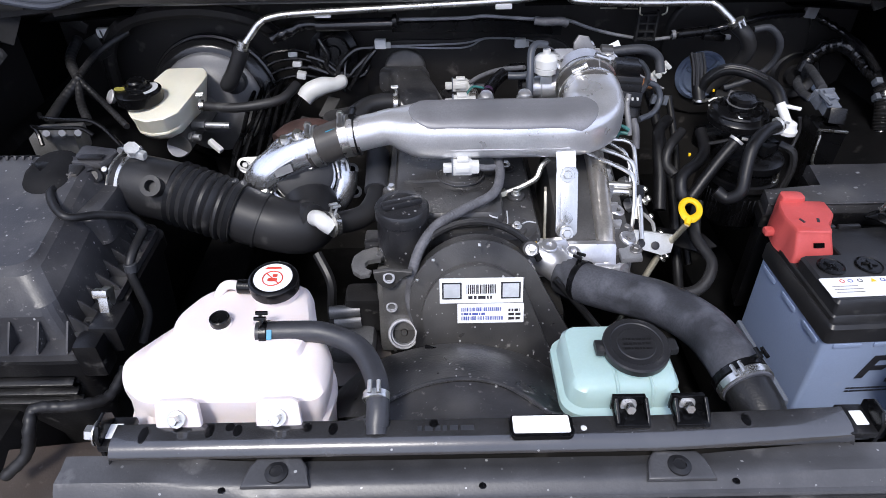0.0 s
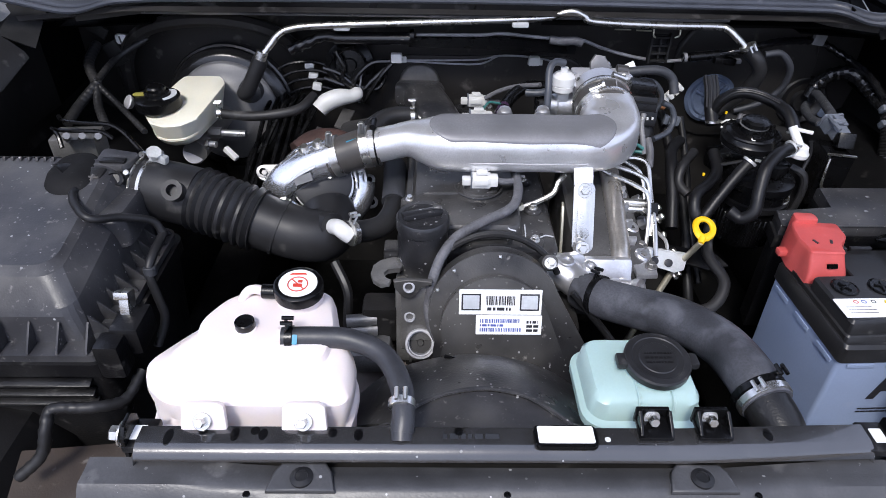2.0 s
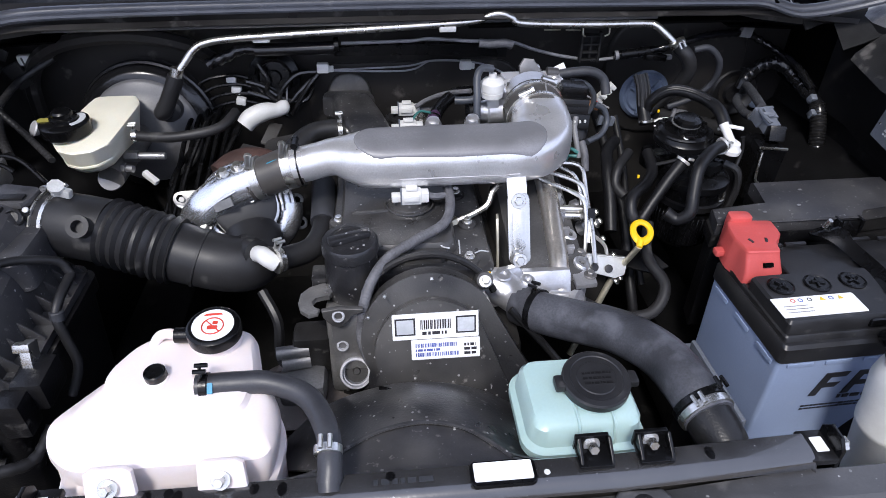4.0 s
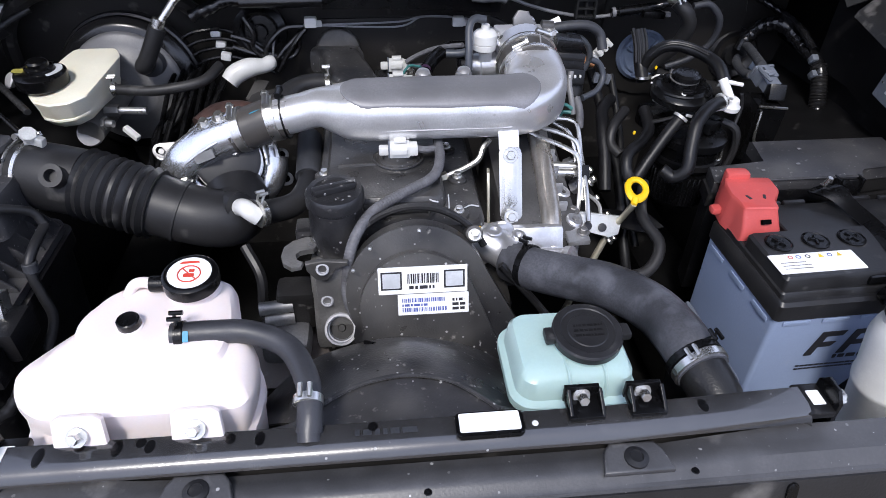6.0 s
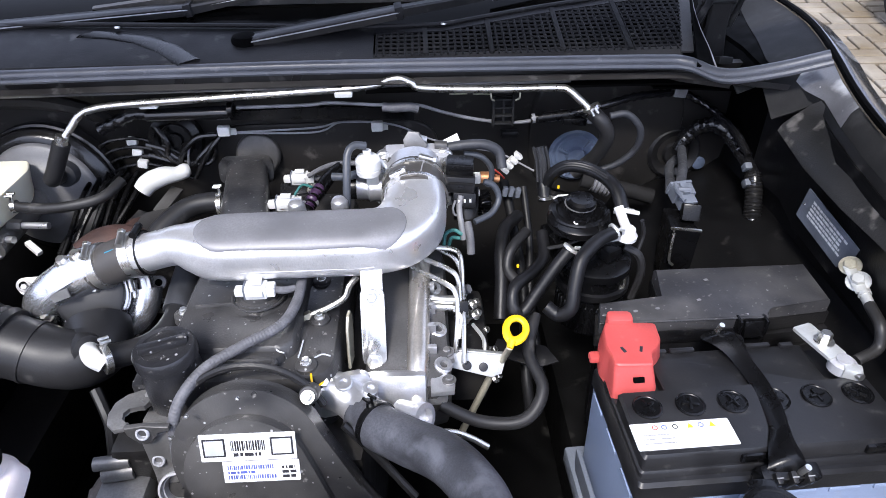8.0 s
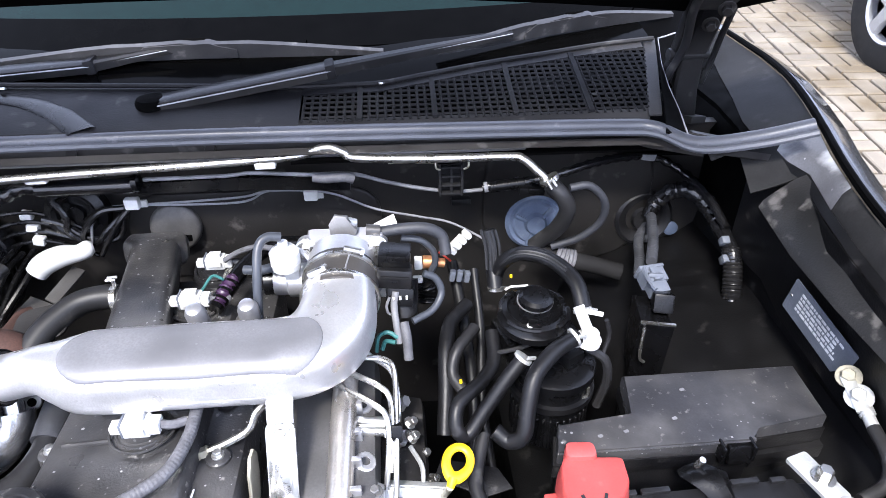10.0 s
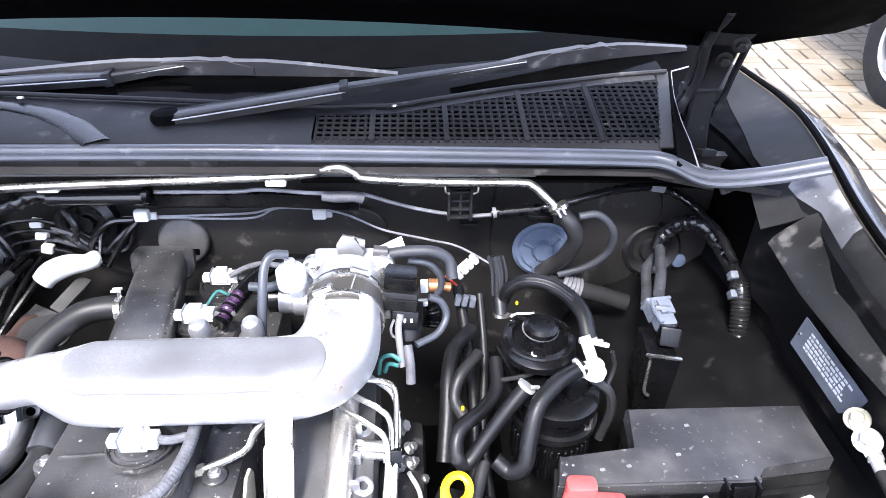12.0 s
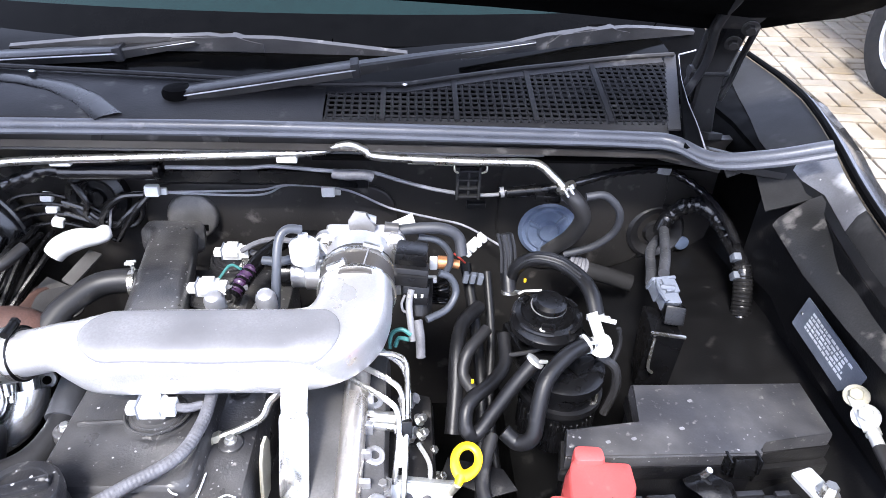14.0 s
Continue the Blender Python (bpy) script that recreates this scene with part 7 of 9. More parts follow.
RC = [(0.409, 0.656), (0.459, 0.655), (0.462, 0.688), (0.472, 0.697), (0.480, 0.708), (0.482, 0.742), (0.416, 0.748), (0.409, 0.730), (0.405, 0.700), (0.409, 0.684)]
RT = [(0.411, 0.670), (0.456, 0.668), (0.459, 0.688), (0.469, 0.697), (0.477, 0.709), (0.479, 0.740), (0.418, 0.745), (0.412, 0.730), (0.408, 0.702), (0.411, 0.688)]
part("body", loft([soft_ring(RC, 0.852, 0.005), soft_ring(RC, 0.872, 0.005), soft_ring(RT, 0.893, 0.005), soft_ring(RT, 0.897, 0.005, 0.985), soft_ring(RT, 0.8985, 0.005, 0.94)]), RED, pos)
LG = [(0.419, 0.738), (0.452, 0.737), (0.452, 0.756), (0.422, 0.758)]
part("hump", loft([soft_ring(LG, 0.862, 0.006), soft_ring(LG, 0.900, 0.006), soft_ring(LG, 0.904, 0.006, 0.95), soft_ring(LG, 0.905, 0.006, 0.8)]), RED, pos)
part("side_wing", box((0.403, 0.716, 0.866), (0.016, 0.014, 0.010), bevel=0.004), RED, pos)
part("slot", box((0.438, 0.6605, 0.8830), (0.012, 0.006, 0.006), rot=(-35, 0, 2), bevel=0.0005), VOID, pos)
for x in (0.427, 0.448):
    part("vent_mark", box((x, 0.694, 0.8986), (0.0035, 0.009, 0.0015), rot=(0, 0, 20 if x < 0.44 else -20), bevel=0.0005), INK, pos)
neg = thing("negative_terminal", (0.68, 0.69, 0.875), "zinc plated clamp on the battery's negative post", "terminal")
n1, n2 = Vector((0.663, 0.728, 0.886)), Vector((0.676, 0.684, 0.886))
n3, n4 = Vector((0.682, 0.673, 0.880)), Vector((0.690, 0.648, 0.885))
nd = (n2 - n1).normalized()
part("strip", prism(rounded(0.026, (n2 - n1).length + 0.012, 0.002), (n1 + n2) / 2, Vector((0, 0, 1)).cross(-nd), nd, 0.004, 0.001), ZINC, neg)
part("clamp_ring", lathe(n3 - Vector((0, 0, 0.006)), (0, 0, 1), [(0.015, 0), (0.015, 0.012), (0.012, 0.014), (0.009, 0.014), (0.009, 0.017), (0, 0.017)], 22), ALU_DULL, neg)
bolt((n1 + n2) / 2 + Vector((0.004, -0.002, 0.004)), (0, 0, 1), 0.0075, neg, h=0.012)
part("clamp_bolt", rod(n3, n4, 0.0045, 10), STEEL, neg)
part("clamp_jaw", box((n3 + n4) / 2, (0.020, 0.016, 0.014), rot=(0, 0, -25), bevel=0.003), ZINC, neg)

# fuse box with two level lid
fb = thing("fuse_box", (0.60, 0.82, 0.70), "dusty black plastic fuse box with stepped lid", "fuse box")
top = [(0.419, 0.765, 0.879), (0.428, 0.804, 0.879), (0.517, 0.809, 0.879), (0.522, 0.871, 0.879), (0.738, 0.872, 0.879), (0.734, 0.791, 0.879), (0.647, 0.783, 0.879), (0.640, 0.766, 0.879)]
o2 = [(p[0], p[1]) for p in top]
bm = prism(o2, (0, 0, 0.858), (1, 0, 0), (0, 1, 0), 0.021, 0.003)
if sum(a[0] * b[1] - b[0] * a[1] for a, b in zip(o2, o2[1:] + o2[:1])) < 0:
    bm.free()
    bm = prism(o2[::-1], (0, 0, 0.858), (1, 0, 0), (0, 1, 0), 0.021, 0.003)
flid = part("lid", bm, PLASTIC_DUSTY, fb, "dusty stepped lid")
cxm, cym = sum(p[0] for p in o2) / 8, sum(p[1] for p in o2) / 8
o3 = [(cxm + (x - cxm) * 1.025, cym + (y - cym) * 1.03) for x, y in o2][::-1]
part("lid_skirt", prism(o3, (0, 0, 0.838), (1, 0, 0), (0, 1, 0), 0.021, 0.002), PLASTIC, fb)
o4 = [(cxm + (x - cxm) * 0.98, cym + (y - cym) * 0.96) for x, y in o2][::-1]
part("body", prism(o4, (0, 0, 0.68), (1, 0, 0), (0, 1, 0), 0.16, 0.003), PLASTIC, fb)
part("latch", box(((0.620, 0.762, 0.862)), (0.026, 0.012, 0.024), rot=(-15, 0, 0), bevel=0.002), PLASTIC_CLEAN, fb)
for s in (-1, 1):
    q = Vector((0.616, 0.758, 0.868)) + Vector((s * 0.017, 0.004, 0))
    part("latch_guide", box(q, (0.004, 0.018, 0.022), bevel=0.001), PLASTIC_CLEAN, fb)
part("end_tier", prism([(0.652, 0.778), (0.742, 0.786), (0.745, 0.85), (0.652, 0.84)], (0, 0, 0.812), (1, 0, 0), (0, 1, 0), 0.022, 0.002), PLASTIC, fb)
part("lid_bead", tube([(0.421, 0.7635, 0.8775), (0.53, 0.7640, 0.8775), (0.638, 0.7645, 0.8775)], 0.0012, 6), PLASTIC_DUSTY, flid)
for q in ((0.470, 0.782, 0.880), (0.500, 0.786, 0.880), (0.56, 0.80, 0.880), (0.585, 0.842, 0.880)):
    part("scuff", prism(rounded(0.006, 0.004, 0.0015), q, (1, 0.3, 0), (-0.3, 1, 0), 0.0006, 0), PALE_GREY, flid)

# fuel filter with its hoses
ff = thing("fuel_filter", (0.43, 0.94, 0.74), "black fuel filter assembly with priming cap and white valve", "fuel filter")
F = Vector((0.420, 0.925, 0.022))
def fz(z):
    return F + Vector((0, 0, z))
part("bowl", lathe(fz(0.74) + Vector((0.025, -0.02, 0)), (0, 0, 1), [(0.040, 0), (0.048, 0.01), (0.048, 0.07), (0.052, 0.072), (0.052, 0.082), (0.049, 0.084), (0.049, 0.105), (0.053, 0.107), (0.053, 0.118), (0.046, 0.122)], 32), PLASTIC_CLEAN, ff, "black filter bowl")
bm = bmesh.new()
for k in range(36):
    a = 2 * math.pi * k / 36
    box(fz(0.775) + Vector((0.025 + 0.0485 * math.cos(a), -0.02 + 0.0485 * math.sin(a), 0)), (0.004, 0.004, 0.05), rot=(0, 0, math.degrees(a)), bevel=0.001, bm=bm, seg=1)
tagged(part("fluting", bm, PLASTIC_CLEAN, ff), "fine upright grip ribbing of the filter bowl", kind="stuff")
for z in (0.848, 0.856):
    part("thread_ring", lathe(fz(z) + Vector((0.025, -0.02, 0)), (0, 0, 1), [(0.049, 0), (0.0515, 0.001), (0.0515, 0.003), (0.049, 0.004)], 32), PLASTIC, ff)
part("bowl_band", lathe(fz(0.815) + Vector((0.025, -0.02, 0)), (0, 0, 1), [(0.0515, 0), (0.0545, 0.001), (0.0545, 0.010), (0.0515, 0.011)], 32), PLASTIC, ff)
part("head", box((0.432, 0.935, 0.885), (0.10, 0.09, 0.035), rot=(0, 0, 15), bevel=0.008), PLASTIC_CLEAN, ff)
pc = part("priming_cap", lathe(fz(0.905), (0, -0.08, 1), [(0.042, 0), (0.045, 0.003), (0.045, 0.012), (0.042, 0.015), (0.040, 0.022), (0.034, 0.025), (0.031, 0.022), (0.019, 0.022), (0.017, 0.033), (0.021, 0.035), (0.021, 0.041), (0.016, 0.044), (0.009, 0.043), (0, 0.043)], 36), PLASTIC_CLEAN, ff, "black round priming pump cap")
part("knob_ring", lathe(fz(0.936), (0, -0.08, 1), [(0.0205, 0), (0.0222, 0.001), (0.0222, 0.0025), (0.0205, 0.0035)], 28), ALU_DARK, pc)
for a0 in (-150, -60, 30, 120):
    bm = tube([tuple(fz(0.9245) + Vector((0.041 * math.cos(radians(a0 + f)), 0.041 * math.sin(radians(a0 + f)), 0))) for f in range(0, 61, 10)], 0.0028, 6)
    part("raised_arc", bm, PLASTIC, pc)
part("pale_dot", lathe(fz(0.928) + Vector((-0.012, -0.034, 0)), (0, -0.2, 1), [(0.004, 0), (0.003, 0.001), (0, 0.0012)], 10), WHITE, pc)
for a in (20, 140, 260):
    part("clip", box(fz(0.930) + Vector((0.034 * math.cos(radians(a)), 0.034 * math.sin(radians(a)), 0)), (0.016, 0.009, 0.006), rot=(0, 0, a + 90), bevel=0.002), PLASTIC_CLEAN, pc)
vl = part("valve", lathe((0.475, 0.878, 0.928), (0.1, -0.1, 1), [(0.009, 0), (0.0150, 0.004), (0.0150, 0.010), (0.0120, 0.013), (0.0100, 0.020), (0.0065, 0.022)], 22), WHITE, ff, "white plastic check valve")
part("valve_arm", rod((0.475, 0.880, 0.945), (0.466, 0.900, 0.968), 0.0068, 14), WHITE, vl)
part("valve_arm", rod((0.472, 0.876, 0.937), (0.450, 0.868, 0.940), 0.0072, 14), WHITE, vl)
part("valve_nib", rod((0.470, 0.892, 0.967), (0.492, 0.887, 0.964), 0.003, 8), WHITE, vl)
part("stay", tube([(0.40, 0.895, 0.83), (0.455, 0.872, 0.852), (0.480, 0.868, 0.850), (0.482, 0.872, 0.870)], 0.0022, 6), STEEL, ff)
part("plug_lead", tube([(0.485, 0.90, 0.90), (0.505, 0.89, 0.89), (0.510, 0.885, 0.86), (0.50, 0.88, 0.82)], 0.006, 8), RUBBER, ff)
part("plug", box((0.463, 0.893, 0.895), (0.026, 0.02, 0.018), rot=(0, 0, 30), bevel=0.003), PLASTIC_CLEAN, ff)
for k, q in enumerate(((0.40, 0.93, 0.895), (0.455, 0.92, 0.897), (0.41, 0.975, 0.90))):
    bolt(q, (0, 0, 1), 0.005, ff)

H1 = [(0.375, 1.030, 0.997), (0.380, 1.020, 0.977), (0.381, 1.005, 0.951), (0.382, 0.985, 0.931)]
h1 = wire(H1, 0.0100, HOSE_WORN, "fuel_hose", "ribbed black fuel hose ending at a steel clip", "hose", "fuel hoses", seg=14)
f2 = thing("fuel_hose", (0.45, 0.94, 0.93), "ribbed black fuel hose arching over the filter", "hose", "fuel hoses")
H2 = [(0.384, 1.004, 0.938), (0.390, 1.000, 0.962), (0.403, 0.994, 0.979), (0.420, 0.988, 0.986), (0.444, 0.978, 0.984), (0.463, 0.955, 0.980), (0.472, 0.930, 0.974), (0.475, 0.905, 0.958)]
part("hose", tube(H2, 0.0112, 14, flat=0.8), HOSE_WORN, f2)
for k in (-1.5, -0.5, 0.5, 1.5):
    part("rib", tube([(p[0] + 0.002 * k, p[1] - 0.003 + k * 0.0048, p[2] + 0.0082 - abs(k) * 0.0012) for p in H2[1:6]], 0.0016, 6), RUBBER, f2)
H3 = [(0.458, 0.868, 0.948), (0.427, 0.845, 0.950), (0.401, 0.820, 0.939), (0.391, 0.800, 0.913), (0.385, 0.785, 0.886), (0.371, 0.790, 0.872), (0.356, 0.800, 0.879)]
wire(H3, 0.0093, HOSE_WORN, "fuel_hose", "black fuel hose curving down from the white valve", "hose", "fuel hoses", seg=14)
H4 = [(0.396, 0.860, 0.928), (0.377, 0.850, 0.908), (0.351, 0.835, 0.876), (0.329, 0.820, 0.852), (0.316, 0.820, 0.862), (0.320, 0.840, 0.881), (0.351, 0.870, 0.886), (0.368, 0.895, 0.894), (0.370, 0.930, 0.909)]
wire(H4, 0.0088, HOSE_WORN, "fuel_hose", "looping black fuel hose below the filter", "hose", "fuel hoses", seg=14)
for q, d in (((0.473, 0.902, 0.957), (0.2, -0.5, -0.8)), ((0.452, 0.866, 0.949), (-0.8, -0.3, -0.3)), ((0.394, 0.859, 0.927), (-0.6, -0.2, -0.8)), ((0.382, 0.986, 0.932), (0, -0.3, -1))):
    e = tagged(part("hose_clip", lathe(Vector(q) - Vector(d).normalized() * 0.005, d, [(0.0096, 0), (0.0112, 0.0004), (0.0112, 0.0042), (0.0096, 0.0046)], 20), ZINC if q[1] < 0.95 else STEEL), "bright spring clip on a fuel hose", "hose clip", "fuel hose clips")
    bm = box(Vector(q) + Vector((0.010, -0.006, 0.007)), (0.011, 0.003, 0.004), rot=(0, 20, 20), bevel=0.0008)
    part("ear", bm, ZINC if q[1] < 0.95 else STEEL, e)
    if q[1] > 0.95:
        part("wire_loop", tube([Vector(q) + Vector(v) for v in ((0.012, -0.006, 0.004), (0.018, -0.008, 0.010), (0.040, -0.010, 0.012), (0.041, -0.012, 0.003), (0.018, -0.012, -0.002), (0.012, -0.008, -0.002))], 0.0016, 6, straight=True), WHITE, e)
H5 = [(0.349, 1.020, 0.883), (0.323, 0.980, 0.886), (0.313, 0.940, 0.873), (0.310, 0.900, 0.843), (0.305, 0.860, 0.806)]
wire(H5, 0.0100, HOSE_WORN, "coolant_pipe_hose", "black heater hose running down beside the filter", "hose", "heater hoses", seg=14)
H6 = [(0.353, 0.960, 0.893), (0.327, 0.930, 0.882), (0.319, 0.910, 0.862), (0.330, 0.890, 0.852)]
wire(H6, 0.008, RUBBER, "coolant_pipe_hose", "thin black hose beside the heater hose", "hose", "heater hoses", seg=12)
wire([(0.349, 0.830, 0.839), (0.334, 0.780, 0.815), (0.346, 0.730, 0.798), (0.319, 0.700, 0.775), (0.264, 0.700, 0.775), (0.211, 0.710, 0.799)], 0.0085, RUBBER, "vent_hose", "black breather hose looping under the dipstick", "hose", seg=12)

for k in range(4):
    part("hose_ridge", tube([(p[0] - 0.009 + 0.006 * k, p[1] - 0.010 + 0.003 * abs(k - 1.5), p[2] + 0.004) for p in H1[:3]], 0.0022, 6), RUBBER, h1)
hb = thing("heater_duct", (0.55, 1.15, 0.90), "dark rubber heater duct with ribbed grey collar", "hose", "heater hoses")
part("duct", tube([(0.486, 1.170, 0.861), (0.532, 1.160, 0.852), (0.573, 1.150, 0.845), (0.611, 1.140, 0.837)], 0.0140, 14), MATT, hb)
part("collar", tube([(0.507, 1.165, 0.860), (0.522, 1.160, 0.855), (0.536, 1.158, 0.851)], 0.0185, 14, ridge=(0.006, 0.001)), CONDUIT, hb, "ribbed grey collar")
wire([(0.370, 0.900, 0.901), (0.399, 0.900, 0.907), (0.423, 0.900, 0.918)], 0.003, RUBBER, "thin_lead", "thin black lead below the filter head", "cable", seg=8)
wire([(0.503, 0.900, 0.944), (0.509, 0.900, 0.921), (0.504, 0.895, 0.898), (0.499, 0.890, 0.889)], 0.003, RUBBER, "thin_lead", "thin black lead beside the white valve", "cable", seg=8)
for q, m in (((0.402, 0.990, 0.950), YELLOW), ((0.322, 0.840, 0.917), YELLOW)):
    tagged(part("paint_mark", box(q, (0.0035, 0.003, 0.005), bevel=0.001), m), "small yellow paint mark on a hose", "paint mark", "paint marks")
for q in ((0.342, 1.060, 0.904), (0.332, 1.060, 0.905), (0.353, 1.060, 0.902)):
    tagged(part("cable_clip", box(q, (0.008, 0.010, 0.016), rot=(0, 10, 0), bevel=0.002), GREY_PLUG), "small pale blue cable clip", "clip", "pale clips")
for q in ((0.334, 1.090, 0.929), (0.341, 1.090, 0.938), (0.348, 1.090, 0.946), (0.355, 1.090, 0.954)):
    tagged(part("cable_clip", box(q, (0.014, 0.012, 0.0075), rot=(0, 42, 0), bevel=0.002), WHITE), "white stepped cable clip by the firewall", "clip", "white clips")
# heater hose, harness and grommets on the firewall's right half
hh = thing("heater_hose", (0.48, 1.15, 0.95), "black rubber hose from the firewall pipe with steel clip", "hose", "heater hoses")
part("hose", tube([(0.480, 1.135, 1.006), (0.498, 1.125, 0.989), (0.509, 1.130, 0.962), (0.502, 1.150, 0.920), (0.487, 1.170, 0.889), (0.475, 1.180, 0.870)], 0.0125, 16), RUBBER, hh)
spring_clip((0.480, 1.140, 1.010), (0.5, -0.2, -0.8), 0.0130, hh, ear=(-0.6, -0.2, 1))
wire([(0.509, 1.130, 1.000), (0.538, 1.130, 1.002), (0.563, 1.130, 0.976), (0.566, 1.140, 0.936), (0.540, 1.150, 0.901), (0.499, 1.160, 0.880)], 0.006, RUBBER_GREY, "heater_tube", "thin grey black hose looping on the firewall", "hose", seg=10)
dg = thing("firewall_grommet", (0.47, 1.25, 0.86), "round blue grey rubber grommet in the firewall", "grommet", "grommets")
q = Vector((0.495, 1.262, 0.859))
part("disc", lathe(q + Vector((0, 0.02, 0)), (0, -1, 0.1), [(0.052, 0), (0.052, 0.012), (0.046, 0.018), (0.040, 0.016), (0.036, 0.020), (0.020, 0.020), (0.016, 0.028), (0, 0.028)], 32), BLUE_RUBBER, dg)
for a in (50, 150, 250, 330):
    part("spoke", box(q + Vector((0.029 * math.cos(radians(a)), -0.001, 0.029 * math.sin(radians(a)))), (0.026, 0.006, 0.006), rot=(0, -a, 0), bevel=0.002), BLUE_RUBBER, dg)
dg2 = thing("firewall_grommet", (0.65, 1.24, 0.86), "round dark rubber grommet with cable sleeve", "grommet", "grommets")
q2 = Vector((0.691, 1.258, 0.855))
part("disc", lathe(q2 + Vector((0, 0.03, 0)), (0, -1, 0.1), [(0.052, 0), (0.052, 0.016), (0.046, 0.022), (0.034, 0.018), (0.030, 0.012), (0.024, 0.012), (0.020, 0.024), (0.0, 0.024)], 36), BATTERY_LID, dg2)
tagged(part("firewall_plug", lathe(Vector((0.743, 1.265, 0.834)) + Vector((0, 0.006, 0)), (0, -1, 0.1), [(0.013, 0), (0.013, 0.004), (0.010, 0.006), (0, 0.006)], 18), BLUE_RUBBER), "small round grey plug in the firewall", "plug")
# relay bracket with grey connector
rl = thing("control_module", (0.60, 0.98, 0.80), "black control module on a bracket with grey plugs", "control module")
part("case", loft([[(0.577, 0.998, 0.80), (0.612, 0.985, 0.80), (0.608, 0.940, 0.80), (0.566, 0.950, 0.80)], [(0.576, 1.005, 0.896), (0.610, 0.992, 0.896), (0.609, 0.934, 0.896), (0.567, 0.944, 0.896)], [(0.578, 1.002, 0.899), (0.608, 0.990, 0.899), (0.607, 0.937, 0.899), (0.569, 0.946, 0.899)]]), PLASTIC_CLEAN, rl)
part("edge_plate", prism(rounded(0.044, 0.004, 0.001), (0.588, 0.938, 0.899), (1, -0.23, 0), (0, 0.9, 0.1), 0.003, 0.0008), STEEL, rl, "bright sheet edge")
part("bracket", tube([(0.572, 0.940, 0.893), (0.570, 0.936, 0.868), (0.571, 0.934, 0.846), (0.578, 0.934, 0.838)], 0.0022, 6), STEEL, rl)
part("socket", box((0.602, 0.968, 0.912), (0.026, 0.030, 0.026), rot=(-25, 0, -14), bevel=0.003), PLASTIC_CLEAN, rl, "black socket")
connector((0.598, 1.018, 0.928), (0.12, -0.75, -0.30), rl, GREY_PLUG, 0.032, 0.040, 0.022)
part("plug_rib", box((0.600, 0.998, 0.934), (0.020, 0.010, 0.006), rot=(-22, 0, -10), bevel=0.0015), GREY_PLUG, rl)
part("plug_lever", tube([(0.588, 1.010, 0.938), (0.586, 0.990, 0.936), (0.592, 0.972, 0.930)], 0.003, 6), GREY_PLUG, rl)
wire([(0.690, 1.235, 0.872), (0.672, 1.200, 0.900), (0.640, 1.110, 0.915), (0.608, 1.035, 0.930)], 0.0075, RUBBER_GREY, "wire_conduit", "grey corrugated conduit into the control module", "cable", "conduits", seg=10, ridge=(0.005, 0.0008))
wire([(0.682, 1.235, 0.862), (0.646, 1.175, 0.878), (0.620, 1.100, 0.890), (0.592, 1.030, 0.915)], 0.0075, RUBBER_GREY, "wire_conduit", "thin grey corrugated conduit beside the module", "cable", "conduits", seg=10, ridge=(0.005, 0.0008))
hn2 = thing("wiring_harness", (0.74, 1.16, 0.90), "taped black wiring harness arching to the fender", "cable")
ARCH = [(0.690, 1.252, 0.872), (0.700, 1.254, 0.898), (0.721, 1.240, 0.927), (0.741, 1.217, 0.935), (0.760, 1.194, 0.920), (0.765, 1.155, 0.907), (0.763, 1.104, 0.898), (0.762, 1.083, 0.872), (0.758, 1.06, 0.835), (0.752, 1.02, 0.79)]
part("trunk", tube(ARCH, 0.0125, 14), GLOSS, hn2)
for k in range(11):
    f = 0.09 + 0.048 * k
    line = spline(ARCH, 12)
    p, q3 = Vector(line[int(f * (len(line) - 1))]), Vector(line[int(f * (len(line) - 1)) + 2])
    d = (q3 - p).normalized()
    part("tape_turn", lathe(p, d + Vector((0.25, 0.1, -0.2 if k % 2 else 0.25)), [(0.0122, 0), (0.0148, 0.001), (0.0140, 0.007 + 0.002 * (k % 3)), (0.0122, 0.010)], 14), GLOSS, hn2)
part("ribbed_sleeve", tube([(0.763, 1.104, 0.898), (0.762, 1.083, 0.872), (0.758, 1.06, 0.835)], 0.0140, 14, ridge=(0.006, 0.0010)), PLASTIC, hn2, "ribbed black sleeve")
for q in ((0.752, 1.110, 0.908), (0.750, 1.092, 0.886)):
    part("clip", box(q, (0.012, 0.012, 0.016), rot=(35, 0, 0), bevel=0.002), GREY_PLUG, hn2, "pale grey clip")
hn3 = thing("wiring_harness", (0.58, 1.19, 0.99), "black harness in clips under the scuttle lip", "cable")
part("trunk", tube([(0.404, 1.200, 0.969), (0.470, 1.200, 0.978), (0.513, 1.200, 0.988), (0.577, 1.225, 0.993), (0.640, 1.250, 0.988), (0.678, 1.262, 0.983), (0.715, 1.258, 0.966), (0.737, 1.232, 0.955), (0.752, 1.185, 0.944), (0.762, 1.13, 0.918)], 0.0070, 10, ridge=(0.02, 0.0012)), GLOSS, hn3)
part("clip", box((0.672, 1.256, 0.990), (0.024, 0.012, 0.024), rot=(0, 8, 0), bevel=0.003), PALE_GREY, hn3)
part("clip", box((0.466, 1.188, 0.968), (0.040, 0.016, 0.012), rot=(0, 4, 0), bevel=0.002), PLASTIC_CLEAN, hn3)
part("clip_tip", box((0.492, 1.186, 0.968), (0.010, 0.010, 0.008), bevel=0.002), PALE_GREY, hn3)
part("sleeve", tube([(0.403, 1.198, 0.970), (0.456, 1.198, 0.976)], 0.009, 10), PLASTIC_CLEAN, hn3)
